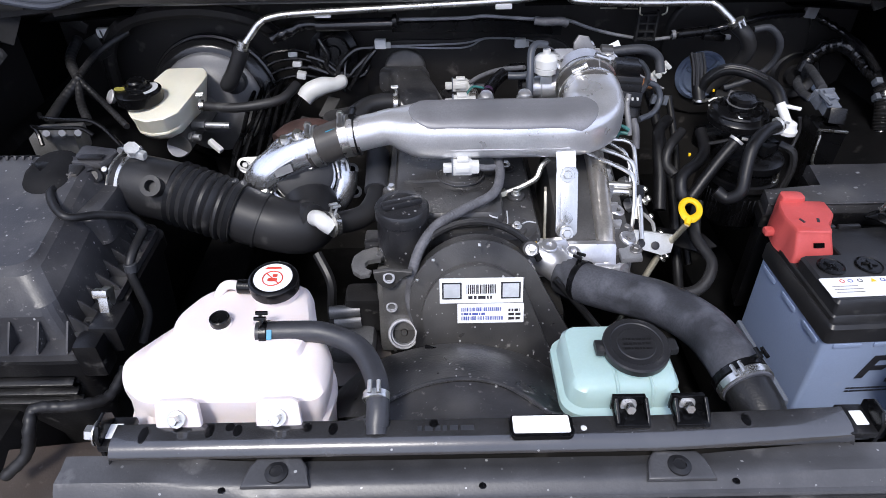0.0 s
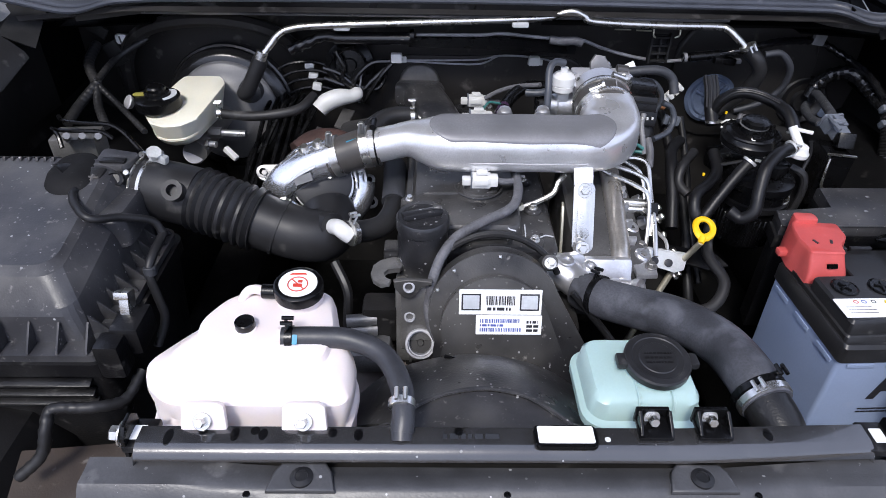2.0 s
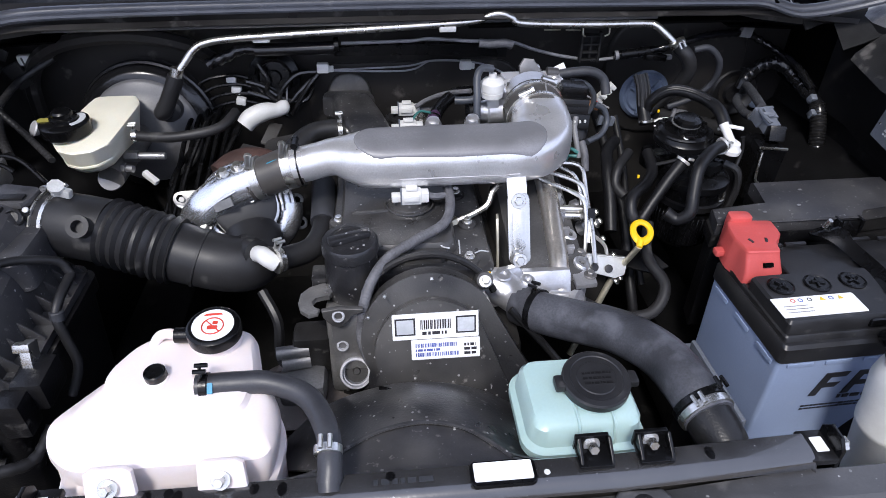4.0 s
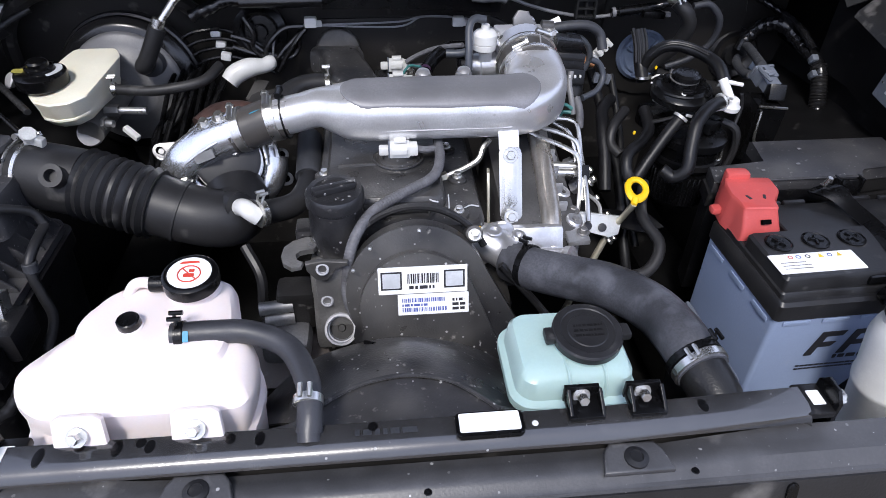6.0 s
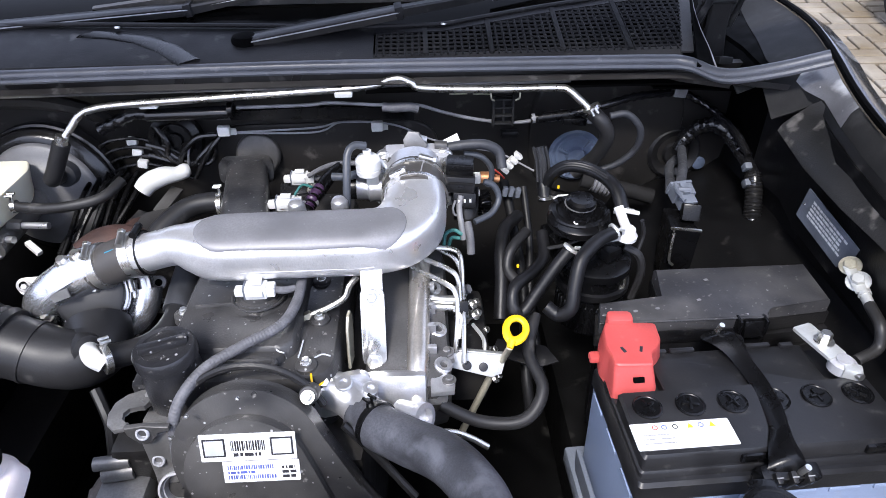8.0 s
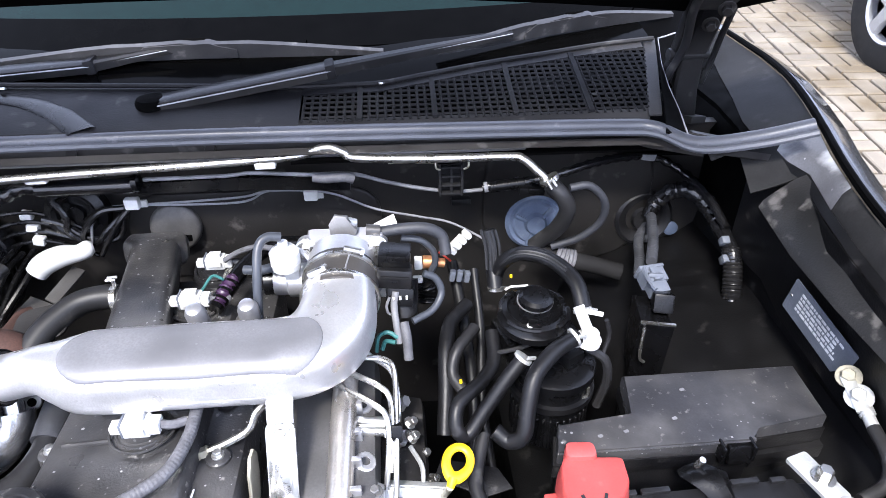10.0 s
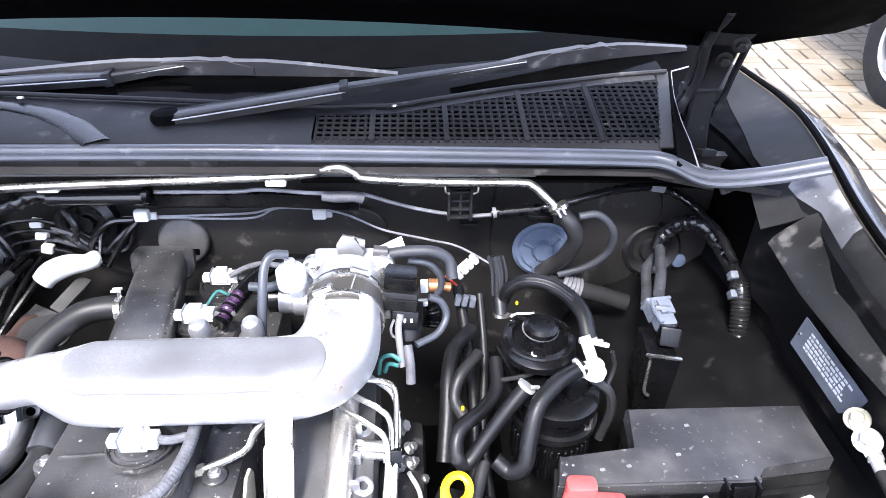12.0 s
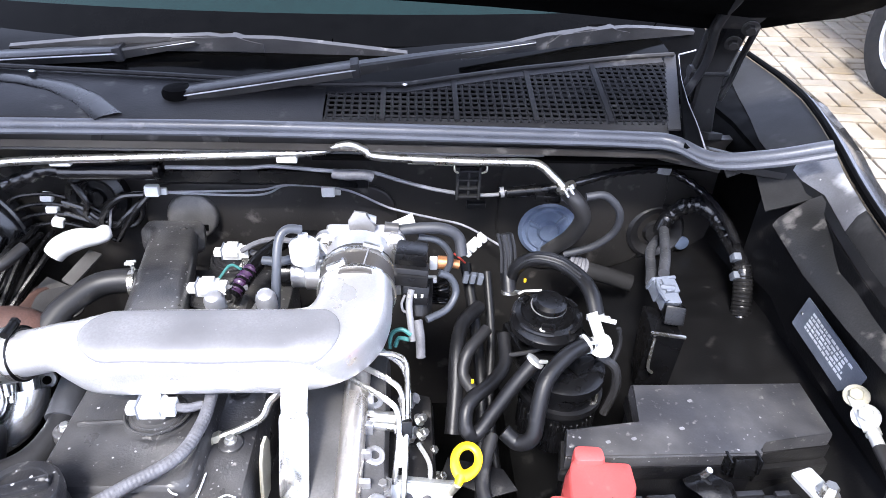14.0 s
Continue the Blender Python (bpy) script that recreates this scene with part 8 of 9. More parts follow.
# small loose plugs
connector((0.336, 1.100, 0.925), (0.4, -0.2, 0.6), None, WHITE, 0.012, 0.034, 0.012).name = "loose_plug"
tagged(bpy.data.objects["loose_plug"], "small white wiring plug hanging by the firewall", "plug", "loose plugs")
p2 = connector((0.333, 1.080, 0.888), (1, 0, 0.05), None, BLUE_HOSE, 0.014, 0.034, 0.014)
p2.name = "loose_plug.001"
tagged(p2, "small blue grey wiring plug beside the hoses", "plug", "loose plugs")

# data plate, ground strap and filler bottle
dp = thing("data_plate", (0.752, 0.89, 0.90), "dark riveted data plate with small print on the fender flange", "data plate")
A, B, C2, D2 = Vector((0.746, 0.928, 0.972)), Vector((0.756, 0.940, 0.918)), Vector((0.766, 0.845, 0.895)), Vector((0.766, 0.842, 0.945))
pu = ((C2 - B) + (D2 - A)).normalized()
pv = ((A - B) + (D2 - C2))
pv = (pv - pu * pv.dot(pu)).normalized()
pc0 = (A + B + C2 + D2) / 4 + pu.cross(pv) * 0.002 + pu * 0.010
part("plate", prism(rounded(0.116, 0.056, 0.002), pc0, pu, pv, 0.001, 0), PLATE, dp)
tagged(part("print", bars(pc0, pu, pv, -0.040, 0.046, -0.012, 0.022, 5, 0.0011, 0.55, 41), PRINT_GREY, dp), kind="stuff")
for s in (-1, 1):
    part("rivet", lathe(pc0 + pu * 0.053 * s + pu.cross(pv) * 0.001, pu.cross(pv), [(0.002, 0), (0.0015, 0.001), (0, 0.0014)], 8), STEEL, dp)
gs = thing("ground_strap", (0.75, 0.80, 0.90), "zinc plated earth lugs bolted to the fender flange", "earth strap")
g1, g2, g3 = Vector((0.752, 0.805, 0.924)), Vector((0.752, 0.782, 0.916)), Vector((0.750, 0.748, 0.906))
bolt(g1, (-0.5, -0.3, 0.8), 0.0078, gs, mat=STEEL_YELLOW, h=0.007, washer=1.75)
bolt(g2, (-0.5, -0.3, 0.8), 0.0082, gs, mat=ZINC, h=0.010, washer=1.8)
part("lug", tube([tuple(g1), tuple(g2), tuple(g2.lerp(g3, 0.5))], 0.0105, 10, flat=0.4), ZINC, gs)
part("crimp", rod(g2.lerp(g3, 0.45), g3, 0.0065, 12), ZINC, gs)
part("crimp_band", rod(g2.lerp(g3, 0.55), g2.lerp(g3, 0.62), 0.0082, 12), ZINC, gs)
part("lead", tube([tuple(g3), (0.745, 0.714, 0.901), (0.742, 0.700, 0.879), (0.713, 0.690, 0.869)], 0.007, 10), RUBBER, gs)

wb = thing("filler_bottle", (0.50, 0.45, 0.66), "white plastic filler bottle with black hinged cap", "bottle")
bx, by = 0.509, 0.478
bm = lathe((0.551, 0.474, 0.662), (-0.20, 0.02, 1), [(0.040, 0), (0.041, 0.06), (0.0395, 0.125), (0.0410, 0.128), (0.0410, 0.136), (0.0390, 0.139), (0.0375, 0.200), (0.033, 0.215), (0.028, 0.224)], 28)
part("bottle", bm, WHITE, wb)
bm = lathe((bx, by + 0.002, 0.882), (-0.05, -0.1, 1), [(0.028, 0), (0.0305, 0.004), (0.0305, 0.012), (0.029, 0.015), (0.025, 0.0155), (0.024, 0.014), (0, 0.014)], 32)
wc = part("cap", bm, PLASTIC_CLEAN, wb, "black hinged cap")
part("cap_hinge", box((bx + 0.002, by + 0.033, 0.892), (0.026, 0.014, 0.008), bevel=0.003), PLASTIC_CLEAN, wc)
tagged(part("embossing", bars((bx, by, 0.8985), (1, 0, 0), (0, 1, 0.1), -0.012, 0.014, -0.01, 0.012, 3, 0.0, 0.3, 51), PLASTIC, wc), kind="stuff")
# ---- air cleaner side ----
ab = thing("air_cleaner", (-0.62, 0.67, 0.62), "large dusty black plastic air cleaner box with ribbed edge", "air cleaner")
def ar(z, x0, x1, y0, y1, r):
    return [(px, py, z) for px, py in rounded(x1 - x0, y1 - y0, r, 5, (x0 + x1) / 2, (y0 + y1) / 2)]
def slope(ring):
    """The lid's roof falls towards the front."""
    return [(x, y, z - 0.19 * (0.80 - y)) for x, y, z in ring]
bm = loft([ar(0.828, -0.765, -0.462, 0.535, 0.800, 0.02), ar(0.838, -0.765, -0.462, 0.535, 0.800, 0.02), ar(0.8395, -0.765, -0.486, 0.557, 0.80, 0.02), slope(ar(0.918, -0.762, -0.494, 0.563, 0.80, 0.022)), slope(ar(0.926, -0.760, -0.497, 0.567, 0.80, 0.022)), slope(ar(0.951, -0.752, -0.516, 0.590, 0.80, 0.024)), slope(ar(0.9565, -0.745, -0.526, 0.602, 0.795, 0.024))])
lid = part("lid", bm, PLASTIC_DUSTY, ab, "dusty lid with scattered paint specks", sharp=14)
bm = loft([ar(0.62, -0.75, -0.475, 0.55, 0.79, 0.02), ar(0.803, -0.762, -0.462, 0.536, 0.798, 0.02), ar(0.808, -0.768, -0.455, 0.530, 0.803, 0.022), ar(0.828, -0.768, -0.455, 0.530, 0.803, 0.022)])
base = part("base", bm, PLASTIC, ab)
for k in range(9):
    part("lid_rib", prism([(-0.014, 0), (0.010, 0), (0.009, 0.004), (-0.014, 0.030)], (-0.752 + k * 0.034, 0.546, 0.8385), (0, -1, 0), (0, 0, 1), 0.003, 0.0006), PLASTIC_DUSTY, lid)
for k in range(9):
    part("side_rib", prism([(-0.026, 0), (-0.002, 0), (-0.003, 0.004), (-0.026, 0.028)], (-0.462, 0.575 + k * 0.026, 0.8385), (1, 0, 0), (0, 0, 1), 0.003, 0.0006), PLASTIC_DUSTY, lid)
for k in range(3):
    part("louvre", box((-0.62, 0.531, 0.797 - 0.016 * k), (0.27, 0.012, 0.006), rot=(20, 0, 0), bevel=0.002), PLASTIC, base)
clip = part("latch", box((-0.446, 0.590, 0.872), (0.012, 0.020, 0.032), rot=(-20, 0, 0), bevel=0.002), STEEL, ab, "bright steel spring latch")
part("latch_head", box((-0.446, 0.586, 0.888), (0.018, 0.012, 0.010), rot=(-20, 0, 0), bevel=0.002), STEEL, clip)
part("latch_lug", box((-0.440, 0.575, 0.845), (0.035, 0.05, 0.04), bevel=0.006), PLASTIC, ab)
part("latch_lug", box((-0.452, 0.540, 0.835), (0.03, 0.03, 0.05), bevel=0.006), PLASTIC, ab)
# outlet tunnel and air flow sensor
part("outlet", tube([(-0.585, 0.762, 0.915, 1.15), (-0.555, 0.790, 0.912, 1.05), (-0.525, 0.806, 0.908), (-0.496, 0.808, 0.905)], 0.040, 24), PLASTIC, ab)
bm = loft([[(cx + px, cy + py, z) for px, py in rounded(w, d, r, 6)] for cx, cy, w, d, r, z in ((-0.562, 0.765, 0.070, 0.105, 0.034, 0.900), (-0.563, 0.767, 0.068, 0.102, 0.033, 0.932), (-0.566, 0.771, 0.062, 0.094, 0.030, 0.946), (-0.570, 0.776, 0.048, 0.076, 0.023, 0.955), (-0.572, 0.780, 0.022, 0.045, 0.010, 0.958))])
part("tunnel_hump", bm, MATT, ab, "matt black rounded tunnel")
part("outlet_ledge", loft([[(cx + px, cy + py, z) for px, py in rounded(w, d, 0.012, 4)] for cx, cy, w, d, z in ((-0.516, 0.742, 0.075, 0.10, 0.88), (-0.516, 0.742, 0.075, 0.10, 0.918), (-0.516, 0.744, 0.066, 0.09, 0.926))]), PLASTIC_DUSTY, ab)
for k in range(14):
    part("grip_rib", box((-0.745 + k * 0.011, 0.798, 0.953), (0.004, 0.02, 0.006), rot=(-25, 0, 0), bevel=0.001), PLASTIC_DUSTY, lid)
mf = thing("air_flow_sensor", (-0.55, 0.815, 0.93), "black air flow sensor with plug on the outlet neck", "sensor")
top = [(-0.546, 0.781), (-0.506, 0.779), (-0.497, 0.790), (-0.494, 0.812), (-0.500, 0.819), (-0.545, 0.831), (-0.550, 0.826)]
part("body", prism(top, (0, 0, 0.944), (1, 0, 0), (0, 1, 0), 0.010, 0.002), PLASTIC_DUSTY, mf, "dusty flat sensor top")
part("step", box((-0.520, 0.790, 0.9565), (0.034, 0.012, 0.003), rot=(0, 0, -2), bevel=0.001), PLASTIC, mf)
part("stem", box((-0.522, 0.803, 0.928), (0.044, 0.036, 0.032), bevel=0.004), PLASTIC_CLEAN, mf)
part("socket", box((-0.537, 0.768, 0.941), (0.026, 0.022, 0.022), rot=(15, 0, -8), bevel=0.003), PLASTIC, mf)
part("socket_rim", box((-0.538, 0.7565, 0.945), (0.022, 0.003, 0.012), rot=(15, 0, -8), bevel=0.001), COUPLER, mf)
for dx, m in ((-0.008, PLASTIC), (0.006, COUPLER)):
    part("lever", tube([(-0.540 + dx, 0.758, 0.952), (-0.543 + dx, 0.750, 0.944), (-0.539 + dx, 0.748, 0.934)], 0.0024, 6), m, mf)
part("plug_clip", box((-0.534, 0.750, 0.938), (0.004, 0.003, 0.009), rot=(0, 20, 10), bevel=0.001), WHITE, mf)
eye = part("screw_eye", lathe((-0.514, 0.770, 0.938), (0.1, -0.8, 0.6), [(0.0115, 0), (0.0115, 0.006), (0.008, 0.008), (0.007, 0.004), (0, 0.004)], 18), PLASTIC, mf)
part("screw", lathe((-0.500, 0.776, 0.945), (0, -0.6, 0.8), [(0.004, 0), (0.004, 0.002), (0.0025, 0.003)], 8), ZINC, mf)
part("gusset", box((-0.505, 0.783, 0.930), (0.010, 0.020, 0.028), rot=(0, 0, 20), bevel=0.002), PLASTIC, mf)
wire([(-0.540, 0.756, 0.940), (-0.549, 0.725, 0.943), (-0.527, 0.687, 0.945), (-0.503, 0.669, 0.940), (-0.480, 0.696, 0.925), (-0.454, 0.718, 0.905), (-0.444, 0.718, 0.885)], 0.0054, RUBBER, "sensor_cable", "taped black sensor cable lying on the air cleaner", "cable", "sensor cables", seg=10)
wire([(-0.444, 0.718, 0.885), (-0.448, 0.681, 0.875), (-0.450, 0.664, 0.860), (-0.443, 0.654, 0.830), (-0.436, 0.643, 0.800), (-0.445, 0.621, 0.770)], 0.006, RUBBER, "sensor_cable", "black cable hanging down beside the air cleaner", "cable", "sensor cables", seg=10)
tagged(part("cable_tie", lathe(Vector((-0.449, 0.665, 0.862)) - Vector((0, 0, 0.006)), (0, 0.2, 1), [(0.0075, 0), (0.0085, 0.001), (0.0085, 0.011), (0.0075, 0.012)], 14), RUBBER_GREY), "grey tape band round a cable", "tape")
wire([(-0.431, 0.548, 0.800), (-0.440, 0.513, 0.790), (-0.467, 0.492, 0.800), (-0.510, 0.489, 0.800), (-0.513, 0.472, 0.790), (-0.521, 0.457, 0.760), (-0.546, 0.441, 0.740)], 0.007, RUBBER, "horn_cable", "black cable running below the air cleaner", "cable", seg=10, ridge=(0.012, 0.0006))
# pressed panel low at the left front
part("front_left_shelf", box((-0.52, 0.42, 0.70), (0.22, 0.16, 0.01), rot=(12, 0, 6), bevel=0.003), BROWN, front, "dusty brownish pressed panel")

# ---- brake servo and master cylinder ----
sv = thing("brake_servo", (-0.49, 1.2, 0.74), "black brake servo with grey dusty face", "brake servo")
S0 = Vector((-0.490, 1.265, 0.838))
sa = Vector((0, -1, 0.12)).normalized()
part("shell", lathe(S0, sa, [(0.10, 0), (0.126, 0.012), (0.128, 0.03), (0.126, 0.036), (0.122, 0.038), (0.122, 0.046), (0.119, 0.050), (0.114, 0.053), (0.112, 0.056), (0.106, 0.058), (0.098, 0.060)], 44), GLOSS, sv)
part("face", lathe(S0 + sa * 0.054, sa, [(0.100, 0), (0.099, 0.008), (0.097, 0.012), (0.094, 0.014), (0.080, 0.019), (0.060, 0.026), (0.056, 0.030), (0.050, 0.031), (0.030, 0.032), (0.0, 0.033)], 44), SERVO, sv, "dusty grey servo face")
vh = thing("vacuum_hose", (-0.40, 1.14, 0.93), "thick black brake servo hose with steel sleeve", "hose")
part("hose", tube([(-0.397, 1.150, 0.972), (-0.408, 1.147, 0.950), (-0.425, 1.145, 0.920), (-0.437, 1.152, 0.905), (-0.437, 1.175, 0.900)], 0.014, 14), RUBBER, vh)
part("sleeve", rod((-0.392, 1.152, 0.985), (-0.400, 1.149, 0.966), 0.0105, 14), STEEL, vh)
part("grommet", lathe((-0.437, 1.20, 0.893), sa, [(0.024, 0), (0.022, 0.016), (0.015, 0.018)], 20), RUBBER_GREY, sv)
mc = thing("brake_reservoir", (-0.53, 1.10, 0.84), "cream plastic brake fluid reservoir with black cap", "brake reservoir")
OUT = [(-0.557, 1.186, 0.925), (-0.486, 1.187, 0.925), (-0.469, 1.152, 0.925), (-0.473, 1.062, 0.924), (-0.482, 1.016, 0.917), (-0.506, 0.999, 0.912), (-0.536, 0.996, 0.910), (-0.562, 1.008, 0.911), (-0.580, 1.036, 0.914), (-0.582, 1.072, 0.918), (-0.568, 1.108, 0.922)]
for cut in (0.10, 0.25):
    OUT = [tuple(a * f + b * (1 - f) for a, b in zip(p, q)) for p, q in zip(OUT, OUT[1:] + OUT[:1]) for f in (1 - cut, cut)]
def mring(kr, kl, ky, dz):
    """The outline drawn in towards the middle of its back edge."""
    return [(-0.522 + (x + 0.522) * (kr if x > -0.522 else kl), 1.18 - (1.18 - y) * ky, z + dz * (0.82 + 0.30 * (y - 1.0) / 0.18)) for x, y, z in OUT]
bm = loft([mring(0.55, 0.78, 0.80, -0.064), mring(0.66, 0.86, 0.86, -0.060), mring(0.72, 0.91, 0.905, -0.050), mring(0.74, 0.92, 0.915, -0.044), mring(0.77, 0.945, 0.935, -0.043), mring(0.78, 0.945, 0.935, -0.039), mring(0.78, 0.935, 0.93, -0.038), mring(0.92, 0.975, 0.975, -0.014), mring(0.985, 0.995, 0.995, -0.0035), mring(0.985, 0.985, 0.985, -0.0008), mring(0.95, 0.955, 0.965, 0.0)])
part("body", bm, CREAM, mc, sharp=30)
cq = Vector((-0.558, 1.055, 0.936))
part("cap_skirt", lathe(cq - Vector((0, 0, 0.012)), (0, -0.05, 1), [(0.035, -0.006), (0.038, -0.003), (0.038, 0.014), (0.034, 0.017), (0, 0.017)], 30), PLASTIC_CLEAN, mc)
cp = part("cap", lathe(cq + Vector((0, 0.002, 0.004)), (0, -0.05, 1), [(0.022, 0), (0.021, 0.006), (0.016, 0.008), (0.016, 0.014), (0.013, 0.017), (0, 0.017)], 26), PLASTIC_CLEAN, mc, "black screw cap with yellow mark")
part("cap_mark", prism(rounded(0.020, 0.012, 0.004), cq + Vector((-0.030, 0.000, 0.0045)), (1, 0, 0), (0, 1, 0), 0.0018, 0), CAP_YELLOW, cp)
part("cap_label", prism(arc(0, 0, 0.033, -50, 60, 10) + arc(0, 0, 0.024, 60, -50, 10), cq + Vector((0, 0, 0.0056)), (1, 0, 0), (0, 1, 0), 0.0006, 0), PRINT_GREY, cp)
part("level_plug", lathe((-0.632, 1.111, 0.900), (-0.6, -0.5, 0.5), [(0.010, 0), (0.014, 0.008), (0.012, 0.010), (0, 0.010)], 18), ALU_DULL, mc)
mcy = thing("master_cylinder", (-0.49, 1.10, 0.80), "cast alloy brake master cylinder with pipe unions", "master cylinder")
part("barrel", rod((-0.492, 1.215, 0.852), (-0.510, 1.045, 0.838), 0.021, 20), ALU_DARK, mcy)
part("end_disc", lathe((-0.516, 1.057, 0.830), (0.1, -0.9, 0.35), [(0.020, 0), (0.021, 0.004), (0.019, 0.010), (0, 0.011)], 22), ALU_DULL, mcy)
for a, b in (((-0.491, 1.080, 0.860), (-0.423, 1.074, 0.860)), ((-0.490, 1.054, 0.850), (-0.472, 1.050, 0.850))):
    part("union", rod(a, b, 0.006, 10), ALU, mcy)
    part("union_nut", rod(a, Vector(a) + (Vector(b) - Vector(a)) * 0.35, 0.010, 6), ALU_DARK, mcy)
tagged(part("line_clip", box((-0.450, 1.054, 0.830), (0.030, 0.010, 0.010), rot=(0, 30, -30), bevel=0.002), WHITE), "white plastic clip on brake lines", "clip", "white clips")
bh = thing("clutch_hose", (-0.37, 1.13, 0.87), "black rubber fluid hose from the brake reservoir", "hose")
part("hose", tube([(-0.466, 1.073, 0.900), (-0.408, 1.062, 0.900), (-0.358, 1.062, 0.905), (-0.320, 1.076, 0.910), (-0.299, 1.112, 0.920)], 0.0085, 12), RUBBER, bh)
spring_clip((-0.463, 1.073, 0.900), (1, 0.1, 0), 0.009, bh)

# ABS block and its lines behind the air cleaner
abs_u = thing("hydraulic_block", (-0.62, 0.93, 0.86), "alloy hydraulic brake block with black lines", "hydraulic block")
part("block", box((-0.654, 0.948, 0.900), (0.07, 0.05, 0.04), rot=(0, 0, 5), bevel=0.004), ALU_DARK, abs_u)
for k in range(3):
    part("fitting", rod(Vector((-0.659, 0.927, 0.920)) + Vector((0.024 * k, 0, 0)), Vector((-0.640, 0.898, 0.935)) + Vector((0.024 * k, 0, 0.004)), 0.0055, 6), ALU_DARK, abs_u)
wire([(-0.683, 0.965, 0.940), (-0.661, 0.938, 0.945), (-0.624, 0.929, 0.945), (-0.589, 0.928, 0.945), (-0.568, 0.925, 0.935), (-0.541, 0.908, 0.915), (-0.536, 0.908, 0.905)], 0.0034, PLASTIC_CLEAN, "brake_line", "black coated brake line bending over the hydraulic block", "brake line", "brake lines", seg=8)
wire([(-0.672, 0.920, 0.940), (-0.651, 0.910, 0.942), (-0.616, 0.909, 0.942), (-0.591, 0.910, 0.940), (-0.576, 0.908, 0.930)], 0.0034, PLASTIC_CLEAN, "brake_line", "black coated brake line bending over the hydraulic block", "brake line", "brake lines", seg=8)
wire([(-0.672, 0.920, 0.940), (-0.658, 0.907, 0.935), (-0.651, 0.895, 0.920)], 0.0034, PLASTIC_CLEAN, "brake_line", "black coated brake line bending over the hydraulic block", "brake line", "brake lines", seg=8)
tagged(part("duct_screw", lathe((-0.468, 0.800, 0.955), (0.3, -0.4, 0.8), [(0.007, 0), (0.007, 0.010), (0.010, 0.011), (0.010, 0.016)], 8), ZINC, duct), "bright clamp screw")
part("clamp_tail", box((-0.458, 0.796, 0.957), (0.022, 0.010, 0.012), rot=(0, 12, -15), bevel=0.003), ZINC, duct)
# branching harness in the left corner
for pts, r in (([(-0.690, 1.120, 0.933), (-0.708, 1.080, 0.912), (-0.714, 1.030, 0.897)], 0.012), ([(-0.690, 1.120, 0.933), (-0.678, 1.080, 0.907), (-0.648, 1.030, 0.893)], 0.010), ([(-0.690, 1.120, 0.933), (-0.640, 1.080, 0.908), (-0.569, 1.000, 0.898)], 0.007), ([(-0.690, 1.120, 0.933), (-0.721, 1.170, 0.951), (-0.727, 1.230, 0.968)], 0.012), ([(-0.688, 1.120, 0.939), (-0.682, 1.200, 0.952), (-0.632, 1.240, 0.977)], 0.008)):
    wire(pts, r * 0.75, RUBBER, "wiring_branch", "taped black wiring branch in the corner of the bay", "cable", "corner harness", seg=10, ridge=(0.010, 0.0005))

# pressed tabs and a bent bracket in the left corner
for q, s, r, m in (((-0.728, 1.235, 1.000), (0.055, 0.006, 0.022), (0, 35, 0), STRIP), ((-0.700, 1.238, 0.948), (0.030, 0.008, 0.045), (0, -25, 0), STRIP), ((-0.684, 1.246, 0.955), (0.004, 0.008, 0.05), (0, -8, 0), BRACKET)):
    tagged(part("corner_bracket", box(q, s, rot=r, bevel=0.002), m), "dusty pressed bracket in the corner of the bay", "bracket", "corner brackets")
# white capped pipe, white clips and thin lines on the firewall's left half
wp = thing("white_pipe_cap", (-0.27, 1.18, 0.86), "white wrapped pipe elbow behind the turbo", "pipe")
part("elbow", tube([(-0.305, 1.178, 0.862, 0.9), (-0.292, 1.186, 0.874, 1.0), (-0.268, 1.194, 0.882, 0.95), (-0.245, 1.203, 0.881, 0.75), (-0.232, 1.210, 0.884, 0.75), (-0.226, 1.214, 0.884, 0.5)], 0.018, 14), WHITE, wp)
part("bracket_strap", prism([(-0.269, 1.12), (-0.246, 1.105), (-0.237, 1.19), (-0.262, 1.203)], (0, 0, 0.853), (1, 0, 0), (0, 1, 0), 0.004, 0.0008), BRACKET, wp, "grey pressed bracket")
part("bracket_plate", prism([(-0.292, 1.089), (-0.253, 1.084), (-0.248, 1.115), (-0.259, 1.121), (-0.307, 1.148), (-0.311, 1.113)], (0, 0, 0.838), (1, 0, 0), (0, 1, 0), 0.004, 0.0008), BRACKET, wp)
part("iron_body", tube([(-0.305, 1.13, 0.81), (-0.285, 1.07, 0.83), (-0.27, 1.02, 0.85), (-0.255, 0.99, 0.86)], 0.028, 14), IRON, wp)
cw = thing("line_clip", (-0.335, 1.24, 0.88), "stack of white plastic clips holding thin lines", "clip", "white clips")
for k in range(3):
    part("jaw", box(Vector((-0.329, 1.250, 0.926)).lerp(Vector((-0.315, 1.235, 0.888)), k / 2), (0.018, 0.014, 0.014), rot=(0, 12, 0), bevel=0.003), WHITE, cw)
for k in range(4):
    a = Vector((-0.331, 1.245, 0.931)).lerp(Vector((-0.316, 1.235, 0.884)), k / 3)
    wire([a + Vector((-0.10 - 0.02 * k, 0.01, -0.10)), a + Vector((-0.06, 0, -0.015)), a + Vector((0, 0, 0.003)), a + Vector((0.045, 0, -0.008)), a + Vector((0.085, 0.0, -0.03))], 0.0035, PLASTIC_CLEAN, "brake_line", "black brake line through the white clips", "brake line", "brake lines", seg=8)
